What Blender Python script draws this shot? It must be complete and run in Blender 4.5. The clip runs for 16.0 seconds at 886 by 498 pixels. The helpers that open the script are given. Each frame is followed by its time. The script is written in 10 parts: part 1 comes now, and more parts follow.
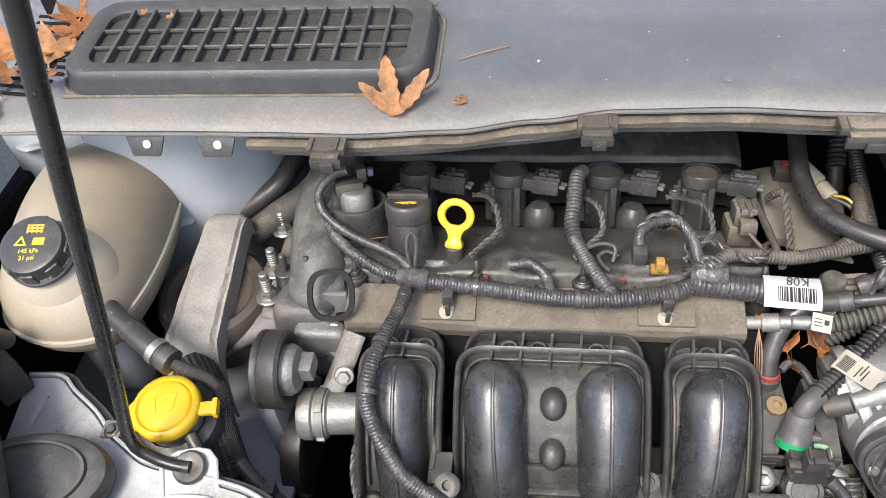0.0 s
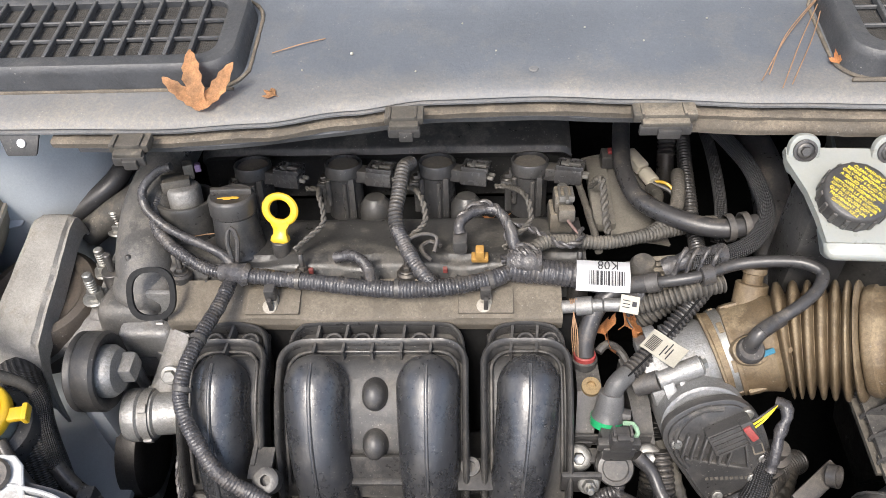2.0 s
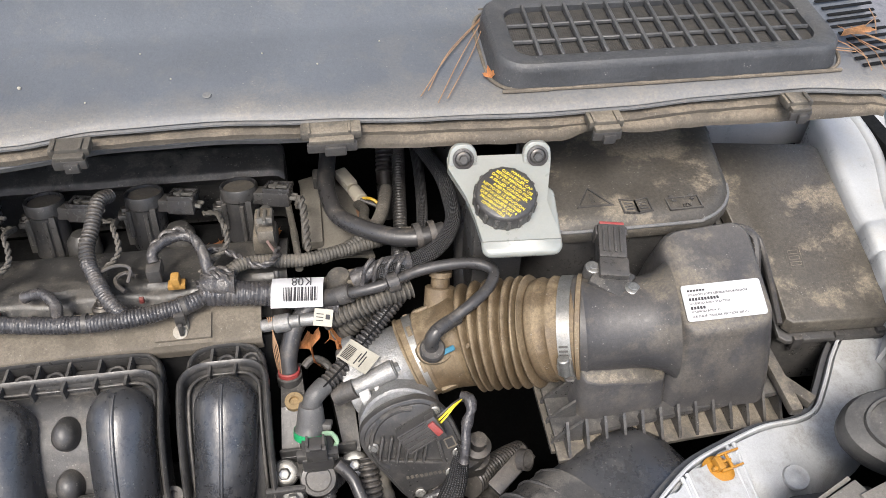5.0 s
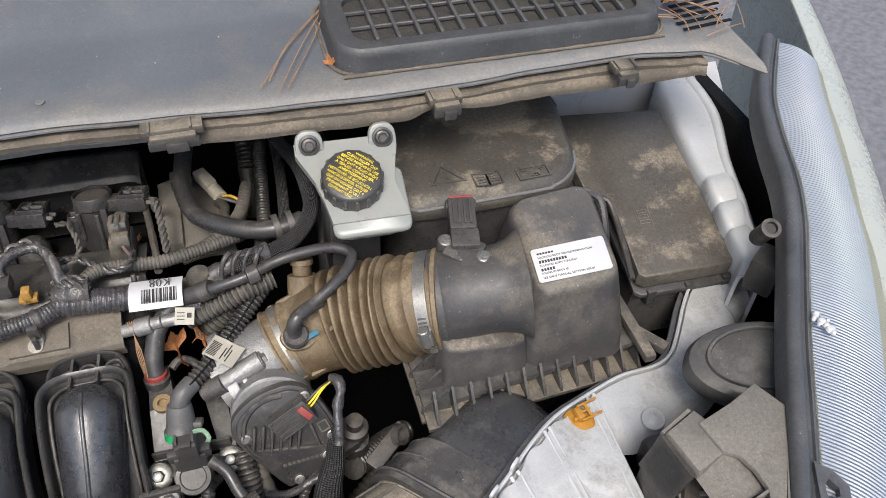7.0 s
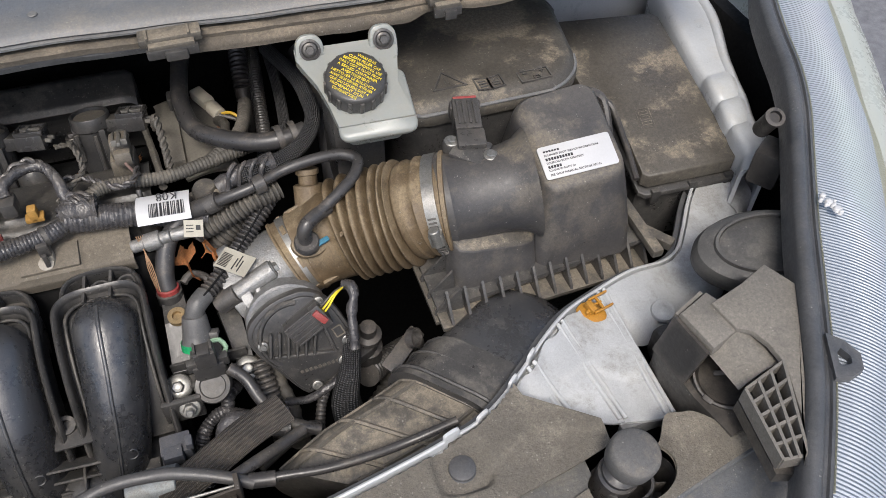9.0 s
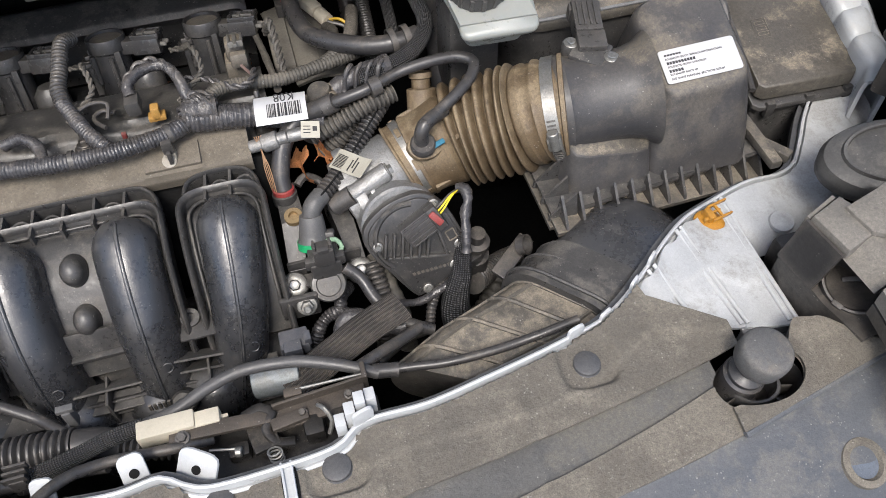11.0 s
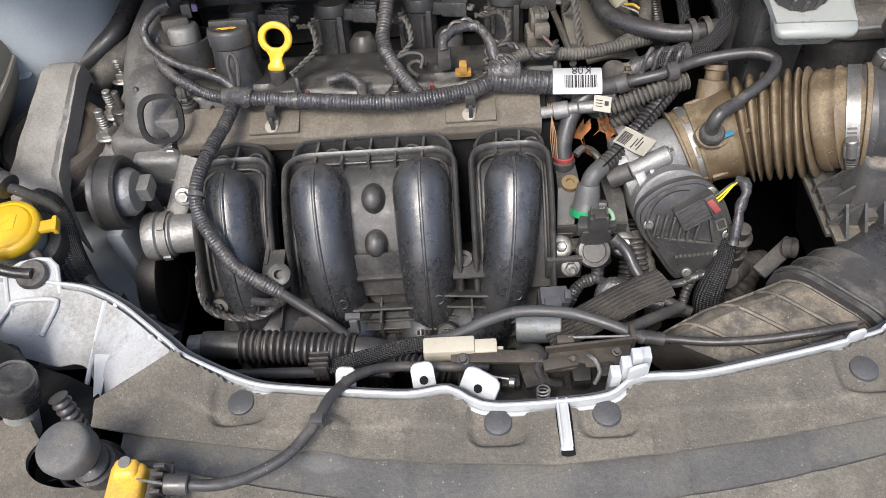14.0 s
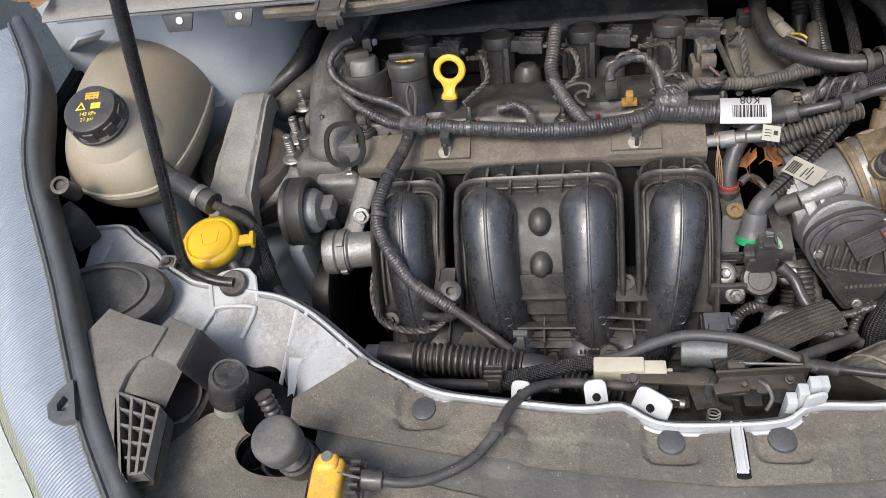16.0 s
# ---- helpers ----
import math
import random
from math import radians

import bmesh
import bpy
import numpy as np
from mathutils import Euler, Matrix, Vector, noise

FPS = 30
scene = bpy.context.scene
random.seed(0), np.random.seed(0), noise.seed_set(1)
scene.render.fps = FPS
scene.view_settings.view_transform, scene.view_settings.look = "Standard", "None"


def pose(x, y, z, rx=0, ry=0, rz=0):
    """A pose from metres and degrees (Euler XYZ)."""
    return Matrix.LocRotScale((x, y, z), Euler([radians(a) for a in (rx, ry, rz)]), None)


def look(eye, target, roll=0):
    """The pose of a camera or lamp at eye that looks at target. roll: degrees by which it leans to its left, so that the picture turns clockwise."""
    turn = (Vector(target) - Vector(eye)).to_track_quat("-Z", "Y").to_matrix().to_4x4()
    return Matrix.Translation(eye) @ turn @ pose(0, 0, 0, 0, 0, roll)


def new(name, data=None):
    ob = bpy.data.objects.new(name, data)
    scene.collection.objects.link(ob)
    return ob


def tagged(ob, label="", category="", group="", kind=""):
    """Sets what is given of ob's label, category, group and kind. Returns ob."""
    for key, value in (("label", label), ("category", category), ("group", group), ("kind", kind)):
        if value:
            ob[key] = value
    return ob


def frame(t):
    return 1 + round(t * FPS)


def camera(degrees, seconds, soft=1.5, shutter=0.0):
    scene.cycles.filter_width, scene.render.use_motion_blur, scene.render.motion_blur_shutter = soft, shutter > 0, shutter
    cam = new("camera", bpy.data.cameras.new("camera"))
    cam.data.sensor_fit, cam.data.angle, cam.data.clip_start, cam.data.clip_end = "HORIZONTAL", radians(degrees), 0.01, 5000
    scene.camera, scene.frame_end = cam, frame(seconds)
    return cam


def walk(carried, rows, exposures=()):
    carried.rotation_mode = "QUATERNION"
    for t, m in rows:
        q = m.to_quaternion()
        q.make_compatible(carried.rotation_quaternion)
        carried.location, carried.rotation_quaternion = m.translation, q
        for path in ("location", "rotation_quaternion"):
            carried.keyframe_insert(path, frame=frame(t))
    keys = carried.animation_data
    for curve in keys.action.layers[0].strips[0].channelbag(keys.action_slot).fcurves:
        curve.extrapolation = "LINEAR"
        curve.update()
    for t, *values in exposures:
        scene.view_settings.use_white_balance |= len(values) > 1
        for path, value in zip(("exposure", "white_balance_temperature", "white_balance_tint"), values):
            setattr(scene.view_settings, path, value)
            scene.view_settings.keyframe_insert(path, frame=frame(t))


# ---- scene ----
cam = camera(58.7, 16.0, soft=0.5)
METRES, EYE, TILT, LEAN, TURN = 0.64, 1.45, -47.0, 4.6, 5.8
ROWS = [
    (0.0, 0.0, 0.0, 0.0, 0.0, -0.0, 0.0),
    (0.5, 0.045, 0.0001, -0.0014, -0.24, -0.15, 0.27),
    (1.0, 0.0953, 0.0023, -0.0009, -1.42, -0.29, 0.71),
    (1.5, 0.1327, -0.0021, -0.0007, -2.89, -0.45, 1.09),
    (2.0, 0.1667, -0.0113, -0.0058, -4.42, -0.47, 1.67),
    (2.5, 0.2197, -0.022, -0.0156, -6.58, -0.39, 2.33),
    (3.0, 0.2595, -0.0358, -0.0203, -7.46, -0.27, 3.14),
    (3.5, 0.2972, -0.051, -0.0245, -8.88, 0.01, 3.64),
    (4.0, 0.3335, -0.0521, -0.0269, -10.1, 0.28, 4.22),
    (4.5, 0.3687, -0.0653, -0.0336, -12.39, 0.71, 5.18),
    (5.0, 0.3966, -0.0788, -0.0422, -14.38, 1.1, 6.42),
    (7.5, 0.4693, -0.131, -0.0995, -21.06, 0.14, 13.01),
    (8.0, 0.4588, -0.1243, -0.1171, -21.42, -1.44, 13.77),
    (8.5, 0.4428, -0.1187, -0.1333, -21.6, -2.64, 14.32),
    (11.0, 0.3263, -0.0821, -0.184, -17.59, -6.44, 13.48),
    (11.5, 0.2943, -0.079, -0.1861, -15.46, -6.61, 11.98),
    (12.0, 0.2604, -0.0787, -0.1881, -13.13, -6.44, 10.16),
    (12.5, 0.2328, -0.0846, -0.1888, -10.81, -6.09, 8.92),
    (13.0, 0.2078, -0.0911, -0.1902, -9.0, -5.76, 7.5),
    (13.5, 0.1727, -0.1002, -0.1935, -7.25, -5.37, 5.81),
    (14.0, 0.1445, -0.1183, -0.1997, -5.4, -4.67, 4.47),
    (14.5, 0.116, -0.1374, -0.2008, -2.61, -3.78, 3.54),
    (15.0, 0.0981, -0.1501, -0.1972, -0.4, -3.22, 3.16),
    (15.5, 0.0759, -0.1613, -0.1939, 1.36, -3.0, 3.13),
    (16.0, 0.0617, -0.1747, -0.1907, 2.89, -2.57, 3.29),
]
walk(cam, [(t, pose(0, 0, EYE, TILT, LEAN, TURN) @ pose(METRES * x, METRES * y, METRES * z, 90 + pitch, roll, yaw)) for t, x, y, z, yaw, pitch, roll in ROWS],
     exposures=[(0.0, 1.58, 6500, 10), (2.0, 1.60, 6500, 10), (3.5, 1.60, 6500, 10), (5.0, 1.44, 6500, 10), (7.5, 1.00, 6450, 10), (8.5, 0.92, 6450, 10), (11.0, 1.16, 6350, 10), (12.5, 1.25, 6350, 10), (14.5, 1.30, 6350, 10), (16.0, 1.10, 6400, 10)])

# world: open shade under a bright, even sky
world = bpy.data.worlds.new("sky")
scene.world = world
world.use_nodes = True
wn = world.node_tree
sky = wn.nodes.new("ShaderNodeTexSky")
sky.sky_type, sky.sun_disc = "NISHITA", False
sky.sun_elevation, sky.sun_rotation = radians(55), radians(200)
sky.air_density, sky.dust_density, sky.ozone_density = 1.0, 3.0, 1.0
wn.links.new(sky.outputs["Color"], wn.nodes["Background"].inputs["Color"])
wn.nodes["Background"].inputs["Strength"].default_value = 0.12

sun = new("sun", bpy.data.lights.new("sun", "SUN"))
sun.data.energy, sun.data.angle, sun.data.color = 1.55, radians(20), (1.0, 0.95, 0.88)
sun.matrix_world = look((-0.45, -1.1, 3.2), (0.1, 0.4, 0.9))
scene.view_settings.exposure = 1.0

XC = 0.155  # the car's middle line


# ---- materials ----
def mat(name, col, rough=0.5, metal=0.0, var=0.2, scale=25.0, dust=0.0, dustcol=(0.21, 0.17, 0.12), bump=0.15,
        bscale=350.0, spec=0.5, trans=0.0, sss=0.0, speck=0.0, relief="", pitch=300.0, rdepth=0.6, drift=None, pscale=38.0):
    """A surface with grain, stains and settled dust, at real size; relief 'braid', 'wrap' or 'lens' reads the tube's own UV."""
    grey = sum(dustcol) / 3
    dustcol = tuple(0.75 * c + 0.25 * grey for c in dustcol)
    m = bpy.data.materials.new(name)
    m.use_nodes = True
    t = m.node_tree
    b = t.nodes["Principled BSDF"]
    def node(kind, **kw):
        n = t.nodes.new("ShaderNode" + kind)
        for k, v in kw.items():
            n.inputs[k].default_value = v
        return n
    def ramp(src, lo, hi):
        n = node("MapRange", **{"From Min": lo, "From Max": hi})
        t.links.new(src, n.inputs["Value"])
        return n.outputs["Result"]
    def mix(f, a, c):
        n = t.nodes.new("ShaderNodeMix")
        n.data_type = "RGBA"
        for sock, v in ((n.inputs[0], f), (n.inputs[6], a), (n.inputs[7], c)):
            if isinstance(v, (tuple, float)):
                sock.default_value = (*v, 1) if isinstance(v, tuple) else v
            else:
                t.links.new(v, sock)
        return n.outputs[2]
    def calc(op, a, c):
        n = t.nodes.new("ShaderNodeMath")
        n.operation = op
        for sock, v in ((n.inputs[0], a), (n.inputs[1], c)):
            if isinstance(v, (int, float)):
                sock.default_value = v
            else:
                t.links.new(v, sock)
        return n.outputs[0]
    co = t.nodes.new("ShaderNodeTexCoord")
    info = t.nodes.new("ShaderNodeObjectInfo")
    add = t.nodes.new("ShaderNodeVectorMath")
    t.links.new(co.outputs["Object"], add.inputs[0])
    t.links.new(info.outputs["Random"], add.inputs[1])
    v = add.outputs[0]
    def noise_of(s, detail=5.0, r=0.55):
        n = node("TexNoise", Scale=s, Detail=detail, Roughness=r)
        t.links.new(v, n.inputs["Vector"])
        return n.outputs["Fac"]
    big, fine = noise_of(scale), noise_of(scale * 9, 4.0)
    lo = tuple(c * (1 - var) for c in col)
    hi = tuple(min(1.0, c * (1 + var)) for c in col)
    colour = mix(ramp(big, 0.3, 0.7), lo, hi)
    colour = mix(calc("MULTIPLY", ramp(fine, 0.45, 0.75), 0.35 * min(1, var * 2)), colour, hi)
    smear = ramp(noise_of(130.0, 6.0, 0.7), 0.50, 0.72)
    colour = mix(calc("MULTIPLY", smear, min(0.30, var)), colour, tuple(0.55 * c + 0.5 * c ** 0.6 * 0.35 + 0.02 for c in col))
    r = calc("ADD", calc("ADD", calc("MULTIPLY", calc("SUBTRACT", fine, 0.5), 0.40), calc("MULTIPLY", calc("SUBTRACT", big, 0.5), 0.45)), rough)
    if dust:
        geo = t.nodes.new("ShaderNodeNewGeometry")
        sep = t.nodes.new("ShaderNodeSeparateXYZ")
        t.links.new(geo.outputs["Normal"], sep.inputs[0])
        lie = ramp(sep.outputs["Z"], 0.0, 0.85)
        blot = calc("ADD", calc("MULTIPLY", noise_of(pscale, 12.0, 0.72), 0.55), calc("MULTIPLY", noise_of(pscale * 0.42, 6.0, 0.65), 0.45))
        patch = ramp(blot, 0.525 - 0.07 * dust, 0.575 - 0.06 * dust)
        grit = ramp(noise_of(280.0, 5.0, 0.85), 0.44, 0.58)
        film = calc("ADD", calc("MULTIPLY", patch, 0.85), 0.25)
        f = calc("MULTIPLY", calc("MULTIPLY", film, calc("ADD", calc("MULTIPLY", lie, 0.85), 0.10)),
                 calc("MULTIPLY", calc("ADD", calc("MULTIPLY", grit, 0.45), 0.55), min(1.0, 1.25 * dust)))
        if drift:                 # dust drifted along one edge, between two places across
            s4 = t.nodes.new("ShaderNodeSeparateXYZ")
            t.links.new(geo.outputs["Position"], s4.inputs[0])
            band = ramp(calc("ADD", s4.outputs["Y"], calc("MULTIPLY", noise_of(14.0, 8.0, 0.7), 0.09)), drift[1] + 0.045, drift[0] + 0.045)
            f = calc("ADD", f, calc("MULTIPLY", band, calc("ADD", calc("MULTIPLY", grit, 0.30), 0.40)))
        f = calc("MINIMUM", f, 0.92)
        colour = mix(f, colour, dustcol)
        r = calc("ADD", calc("MULTIPLY", f, 0.45), r)
    if dust and metal < 0.3:      # convex edges lightened in the colour, by mesh curvature and noise
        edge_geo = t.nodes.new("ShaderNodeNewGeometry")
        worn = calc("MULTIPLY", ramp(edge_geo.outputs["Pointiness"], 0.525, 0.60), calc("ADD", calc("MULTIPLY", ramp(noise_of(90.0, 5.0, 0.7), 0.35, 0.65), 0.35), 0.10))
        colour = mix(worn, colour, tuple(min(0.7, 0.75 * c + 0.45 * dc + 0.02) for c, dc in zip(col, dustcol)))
    grain = node("HueSaturation")
    t.links.new(colour, grain.inputs["Color"])
    amp = min(1.1, 4.5 * var)
    both = calc("ADD", calc("MULTIPLY", noise_of(380.0, 4.0, 0.8), amp), calc("MULTIPLY", noise_of(1100.0, 2.0, 0.6), amp * 0.7))
    t.links.new(calc("ADD", both, 1.0 - amp * 0.85), grain.inputs["Value"])
    colour = grain.outputs[0]
    dense = noise_of(65.0, 6.0, 0.75)
    for sc, size, amount in ((190.0, 0.13, 0.40 * speck), (300.0, 0.24, 0.5 * speck + 0.25 * dust)):
        if amount > 0:
            sp = node("TexVoronoi", Scale=sc)
            t.links.new(v, sp.inputs["Vector"])
            dots = calc("MULTIPLY", ramp(sp.outputs["Distance"], size, size * 0.6), ramp(dense, 0.58 - 0.20 * min(1.0, amount), 0.62))
            dots = calc("MULTIPLY", dots, ramp(sp.outputs["Color"], 0.20, 0.50))
            colour = mix(calc("MULTIPLY", dots, 0.5), colour, (0.36, 0.34, 0.30))
    height = calc("ADD", calc("MULTIPLY", noise_of(min(bscale, 260.0), 4.0, 0.7), bump * 1.6), calc("MULTIPLY", noise_of(70.0, 3.0), bump * 0.8))
    if relief == "net":           # woven wires, pitch in mm
        s3 = t.nodes.new("ShaderNodeSeparateXYZ")
        t.links.new(co.outputs["Object"], s3.inputs[0])
        k = 3141.6 / pitch
        wx, wy = (calc("ABSOLUTE", calc("SINE", calc("MULTIPLY", s3.outputs[q], k), 0), 0) for q in (0, 1))
        wire = ramp(calc("MAXIMUM", wx, wy), 0.80, 0.95)
        colour = mix(wire, colour, (0.050, 0.049, 0.047))
        height = calc("ADD", height, calc("MULTIPLY", wire, 0.6))
    elif relief:
        uv = t.nodes.new("ShaderNodeUVMap")
        s2 = t.nodes.new("ShaderNodeSeparateXYZ")
        t.links.new(uv.outputs[0], s2.inputs[0])
        U, V = s2.outputs[0], s2.outputs[1]
        if relief == "wrap":      # spiral tape
            w = calc("FRACT", calc("ADD", calc("MULTIPLY", V, pitch), calc("ADD", U, calc("MULTIPLY", noise_of(55.0), 3.0))), 0)
            edge = ramp(w, 0.86, 0.97)
            wave = w
            colour = mix(calc("MULTIPLY", edge, calc("MULTIPLY", ramp(noise_of(220.0), 0.50, 0.62), 0.45)), colour, (0.28, 0.27, 0.26))
        elif relief == "lens":    # fine flutes
            wave = calc("SINE", calc("MULTIPLY", calc("ADD", U, calc("MULTIPLY", V, 0.9)), pitch), 0)
        else:                     # braid
            a = calc("SINE", calc("MULTIPLY", calc("ADD", calc("MULTIPLY", U, 75.4), calc("MULTIPLY", V, pitch * 6.28)), 1.0), 0)
            c = calc("SINE", calc("MULTIPLY", calc("SUBTRACT", calc("MULTIPLY", U, 75.4), calc("MULTIPLY", V, pitch * 6.28)), 1.0), 0)
            wave = calc("MULTIPLY", a, c)
            colour = mix(ramp(wave, 0.2, 0.9), colour, tuple(min(1.0, q * 3.2 + 0.03) for q in col))
        height = calc("ADD", height, calc("MULTIPLY", wave, rdepth))
    bn = node("Bump", Strength=0.75, Distance=0.0015)
    t.links.new(height, bn.inputs["Height"])
    t.links.new(bn.outputs[0], b.inputs["Normal"])
    t.links.new(colour, b.inputs["Base Color"])
    t.links.new(r, b.inputs["Roughness"])
    b.inputs["Metallic"].default_value = metal
    b.inputs["Specular IOR Level"].default_value = spec
    if trans:
        b.inputs["Transmission Weight"].default_value = trans
    if sss:
        b.inputs["Subsurface Weight"].default_value = sss
        b.inputs["Subsurface Radius"].default_value = (0.012, 0.009, 0.006)
    return m


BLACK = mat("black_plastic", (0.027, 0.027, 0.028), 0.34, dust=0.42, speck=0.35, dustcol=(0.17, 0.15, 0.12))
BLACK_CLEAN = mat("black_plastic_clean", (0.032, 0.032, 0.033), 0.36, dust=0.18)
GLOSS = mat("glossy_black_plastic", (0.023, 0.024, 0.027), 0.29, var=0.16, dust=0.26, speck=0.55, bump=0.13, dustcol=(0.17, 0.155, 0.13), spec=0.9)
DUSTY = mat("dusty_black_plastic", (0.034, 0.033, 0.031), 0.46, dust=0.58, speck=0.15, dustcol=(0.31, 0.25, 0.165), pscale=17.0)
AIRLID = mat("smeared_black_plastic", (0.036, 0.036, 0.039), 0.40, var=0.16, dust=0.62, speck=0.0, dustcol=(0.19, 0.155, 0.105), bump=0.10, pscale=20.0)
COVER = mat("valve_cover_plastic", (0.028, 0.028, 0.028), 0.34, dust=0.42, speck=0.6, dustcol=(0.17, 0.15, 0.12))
SHIELD = mat("mudded_shield", (0.100, 0.085, 0.064), 0.75, dust=0.75, speck=0.3, dustcol=(0.17, 0.14, 0.10), bscale=700)
FRONTSHIELD = mat("dusty_front_shield", (0.094, 0.084, 0.069), 0.8, var=0.24, dust=0.75, speck=0.7, dustcol=(0.180, 0.156, 0.118), bump=0.8, bscale=900, pscale=16.0)
COWL = mat("cowl_plastic", (0.100, 0.112, 0.130), 0.42, var=0.12, scale=9, dust=0.12, speck=0.3, dustcol=(0.27, 0.235, 0.18), bump=0.2, bscale=1200, drift=(0.525, 0.588))
COWLDIRT = mat("dirty_cowl_edge", (0.085, 0.073, 0.058), 0.85, dust=0.75, dustcol=(0.21, 0.165, 0.11), bump=0.5)
GRILLE = mat("grille_plastic", (0.042, 0.044, 0.048), 0.45, dust=0.20, dustcol=(0.17, 0.155, 0.13), bump=0.3, bscale=900)
MESHM = mat("grille_screen", (0.008, 0.008, 0.008), 0.8, dust=0.2, bump=0.4, bscale=1500, relief="net", pitch=2.2)
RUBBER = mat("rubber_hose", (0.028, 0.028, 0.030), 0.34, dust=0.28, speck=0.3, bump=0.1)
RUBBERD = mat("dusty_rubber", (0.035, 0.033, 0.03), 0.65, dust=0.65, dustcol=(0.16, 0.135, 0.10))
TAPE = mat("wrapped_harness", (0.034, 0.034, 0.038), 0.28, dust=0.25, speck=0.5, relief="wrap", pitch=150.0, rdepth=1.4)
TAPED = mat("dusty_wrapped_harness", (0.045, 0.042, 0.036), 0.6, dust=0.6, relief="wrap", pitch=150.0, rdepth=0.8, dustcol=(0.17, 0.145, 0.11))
BRAID = mat("braided_sleeve", (0.017, 0.017, 0.018), 0.5, dust=0.1, relief="braid", pitch=260.0, rdepth=1.2)
BOOT = mat("muddy_intake_boot", (0.090, 0.062, 0.034), 0.5, var=0.4, scale=22, dust=0.62, dustcol=(0.275, 0.200, 0.100), speck=0.2, bump=0.3)
ALU = mat("cast_aluminium", (0.28, 0.28, 0.275), 0.45, metal=0.6, var=0.2, dust=0.32, speck=0.3, bump=0.45, bscale=800)
ALUD = mat("dirty_cast_aluminium", (0.25, 0.245, 0.235), 0.55, metal=0.55, var=0.2, dust=0.35, bump=0.45, bscale=600)
STEEL = mat("zinc_steel", (0.31, 0.305, 0.285), 0.42, metal=0.8, var=0.2, dust=0.2, bump=0.15)
DARKSTEEL = mat("dark_steel", (0.11, 0.105, 0.10), 0.45, metal=0.8, dust=0.3)
RUSTY = mat("rusty_bracket", (0.075, 0.064, 0.054), 0.5, metal=0.4, dust=0.35, dustcol=(0.16, 0.12, 0.08))
WHITE = mat("white_body_paint", (0.43, 0.445, 0.455), 0.35, var=0.06, dust=0.28, dustcol=(0.42, 0.38, 0.31), bump=0.05)
WHITED = mat("dirty_white_paint", (0.42, 0.43, 0.435), 0.5, var=0.10, dust=0.42, dustcol=(0.20, 0.18, 0.14), bump=0.12, pscale=26.0)
WHITEDD = mat("mud_stained_white_paint", (0.40, 0.41, 0.415), 0.55, var=0.12, dust=0.62, dustcol=(0.23, 0.21, 0.175), bump=0.15, pscale=20.0)
TOWER = mat("primer_grey_paint", (0.34, 0.37, 0.395), 0.5, var=0.06, dust=0.15, dustcol=(0.36, 0.34, 0.30))
TANK = mat("aged_tank_plastic", (0.275, 0.235, 0.172), 0.55, var=0.12, scale=12, dust=0.35, dustcol=(0.36, 0.29, 0.20), sss=0.25, bump=0.05)
TANKLT = mat("tank_plastic_pale", (0.38, 0.335, 0.26), 0.5, var=0.1, scale=12, dust=0.3, dustcol=(0.36, 0.30, 0.22), sss=0.25, bump=0.05)
RESV = mat("milky_reservoir_plastic", (0.25, 0.262, 0.245), 0.35, var=0.03, dust=0.05, sss=0.35, bump=0.03)
YELLOW = mat("yellow_plastic", (0.66, 0.41, 0.012), 0.35, var=0.06, dust=0.1, bump=0.04)
YELLOWINK = mat("yellow_print", (0.75, 0.60, 0.03), 0.6, var=0.1)
ORANGEINK = mat("orange_print", (0.70, 0.40, 0.05), 0.6, var=0.1)
REDPL = mat("red_plastic", (0.26, 0.020, 0.022), 0.45, dust=0.25)
GREENPL = mat("green_plastic", (0.02, 0.32, 0.12), 0.4)
LABEL = mat("white_label_paper", (0.48, 0.48, 0.485), 0.45, var=0.03, bump=0.03)
LABELD = mat("beige_label_paper", (0.36, 0.34, 0.28), 0.5, var=0.08, dust=0.1)
INK = mat("black_ink", (0.02, 0.02, 0.022), 0.6, bump=0.0)
CREAM = mat("cream_connector", (0.47, 0.43, 0.34), 0.45, var=0.06, dust=0.15)
LEAF = mat("dry_leaf", (0.46, 0.20, 0.075), 0.65, var=0.45, scale=70, bump=0.5, sss=0.05)
LEAFP = mat("pale_dry_leaf", (0.50, 0.27, 0.13), 0.65, var=0.45, scale=70, bump=0.5)
NEEDLE = mat("pine_needle", (0.30, 0.18, 0.10), 0.6, var=0.3)
ASPHALT = mat("asphalt", (0.14, 0.14, 0.145), 0.9, var=0.3, scale=40, bump=1.0, bscale=120, speck=0.6)
# near-black that puts the shade of gaps and holes into the colour
DARKBAY = mat("gap_shade_black", (0.006, 0.006, 0.006), 0.8, spec=0.2)
GREYDUST = mat("dust_caked_lamp_housing", (0.105, 0.097, 0.084), 0.7, dust=0.6, dustcol=(0.20, 0.178, 0.145), pscale=14.0)
WEBM = mat("satin_black_plastic", (0.034, 0.034, 0.035), 0.42, dust=0.45, speck=0.5, dustcol=(0.17, 0.15, 0.12), pscale=24.0)
SEAL = mat("rubber_seal", (0.052, 0.054, 0.058), 0.45, dust=0.1, dustcol=(0.2, 0.18, 0.15))
ORANGECLIP = mat("amber_clip_plastic", (0.36, 0.17, 0.022), 0.35, var=0.15)
BUMPERSTOP = mat("rubber_stop", (0.075, 0.075, 0.075), 0.65, dust=0.3)
LENSBACK = mat("fluted_lamp_lens", (0.29, 0.32, 0.36), 0.42, metal=0.15, var=0.06, relief="lens", pitch=1500.0, rdepth=0.55, bump=0.0)
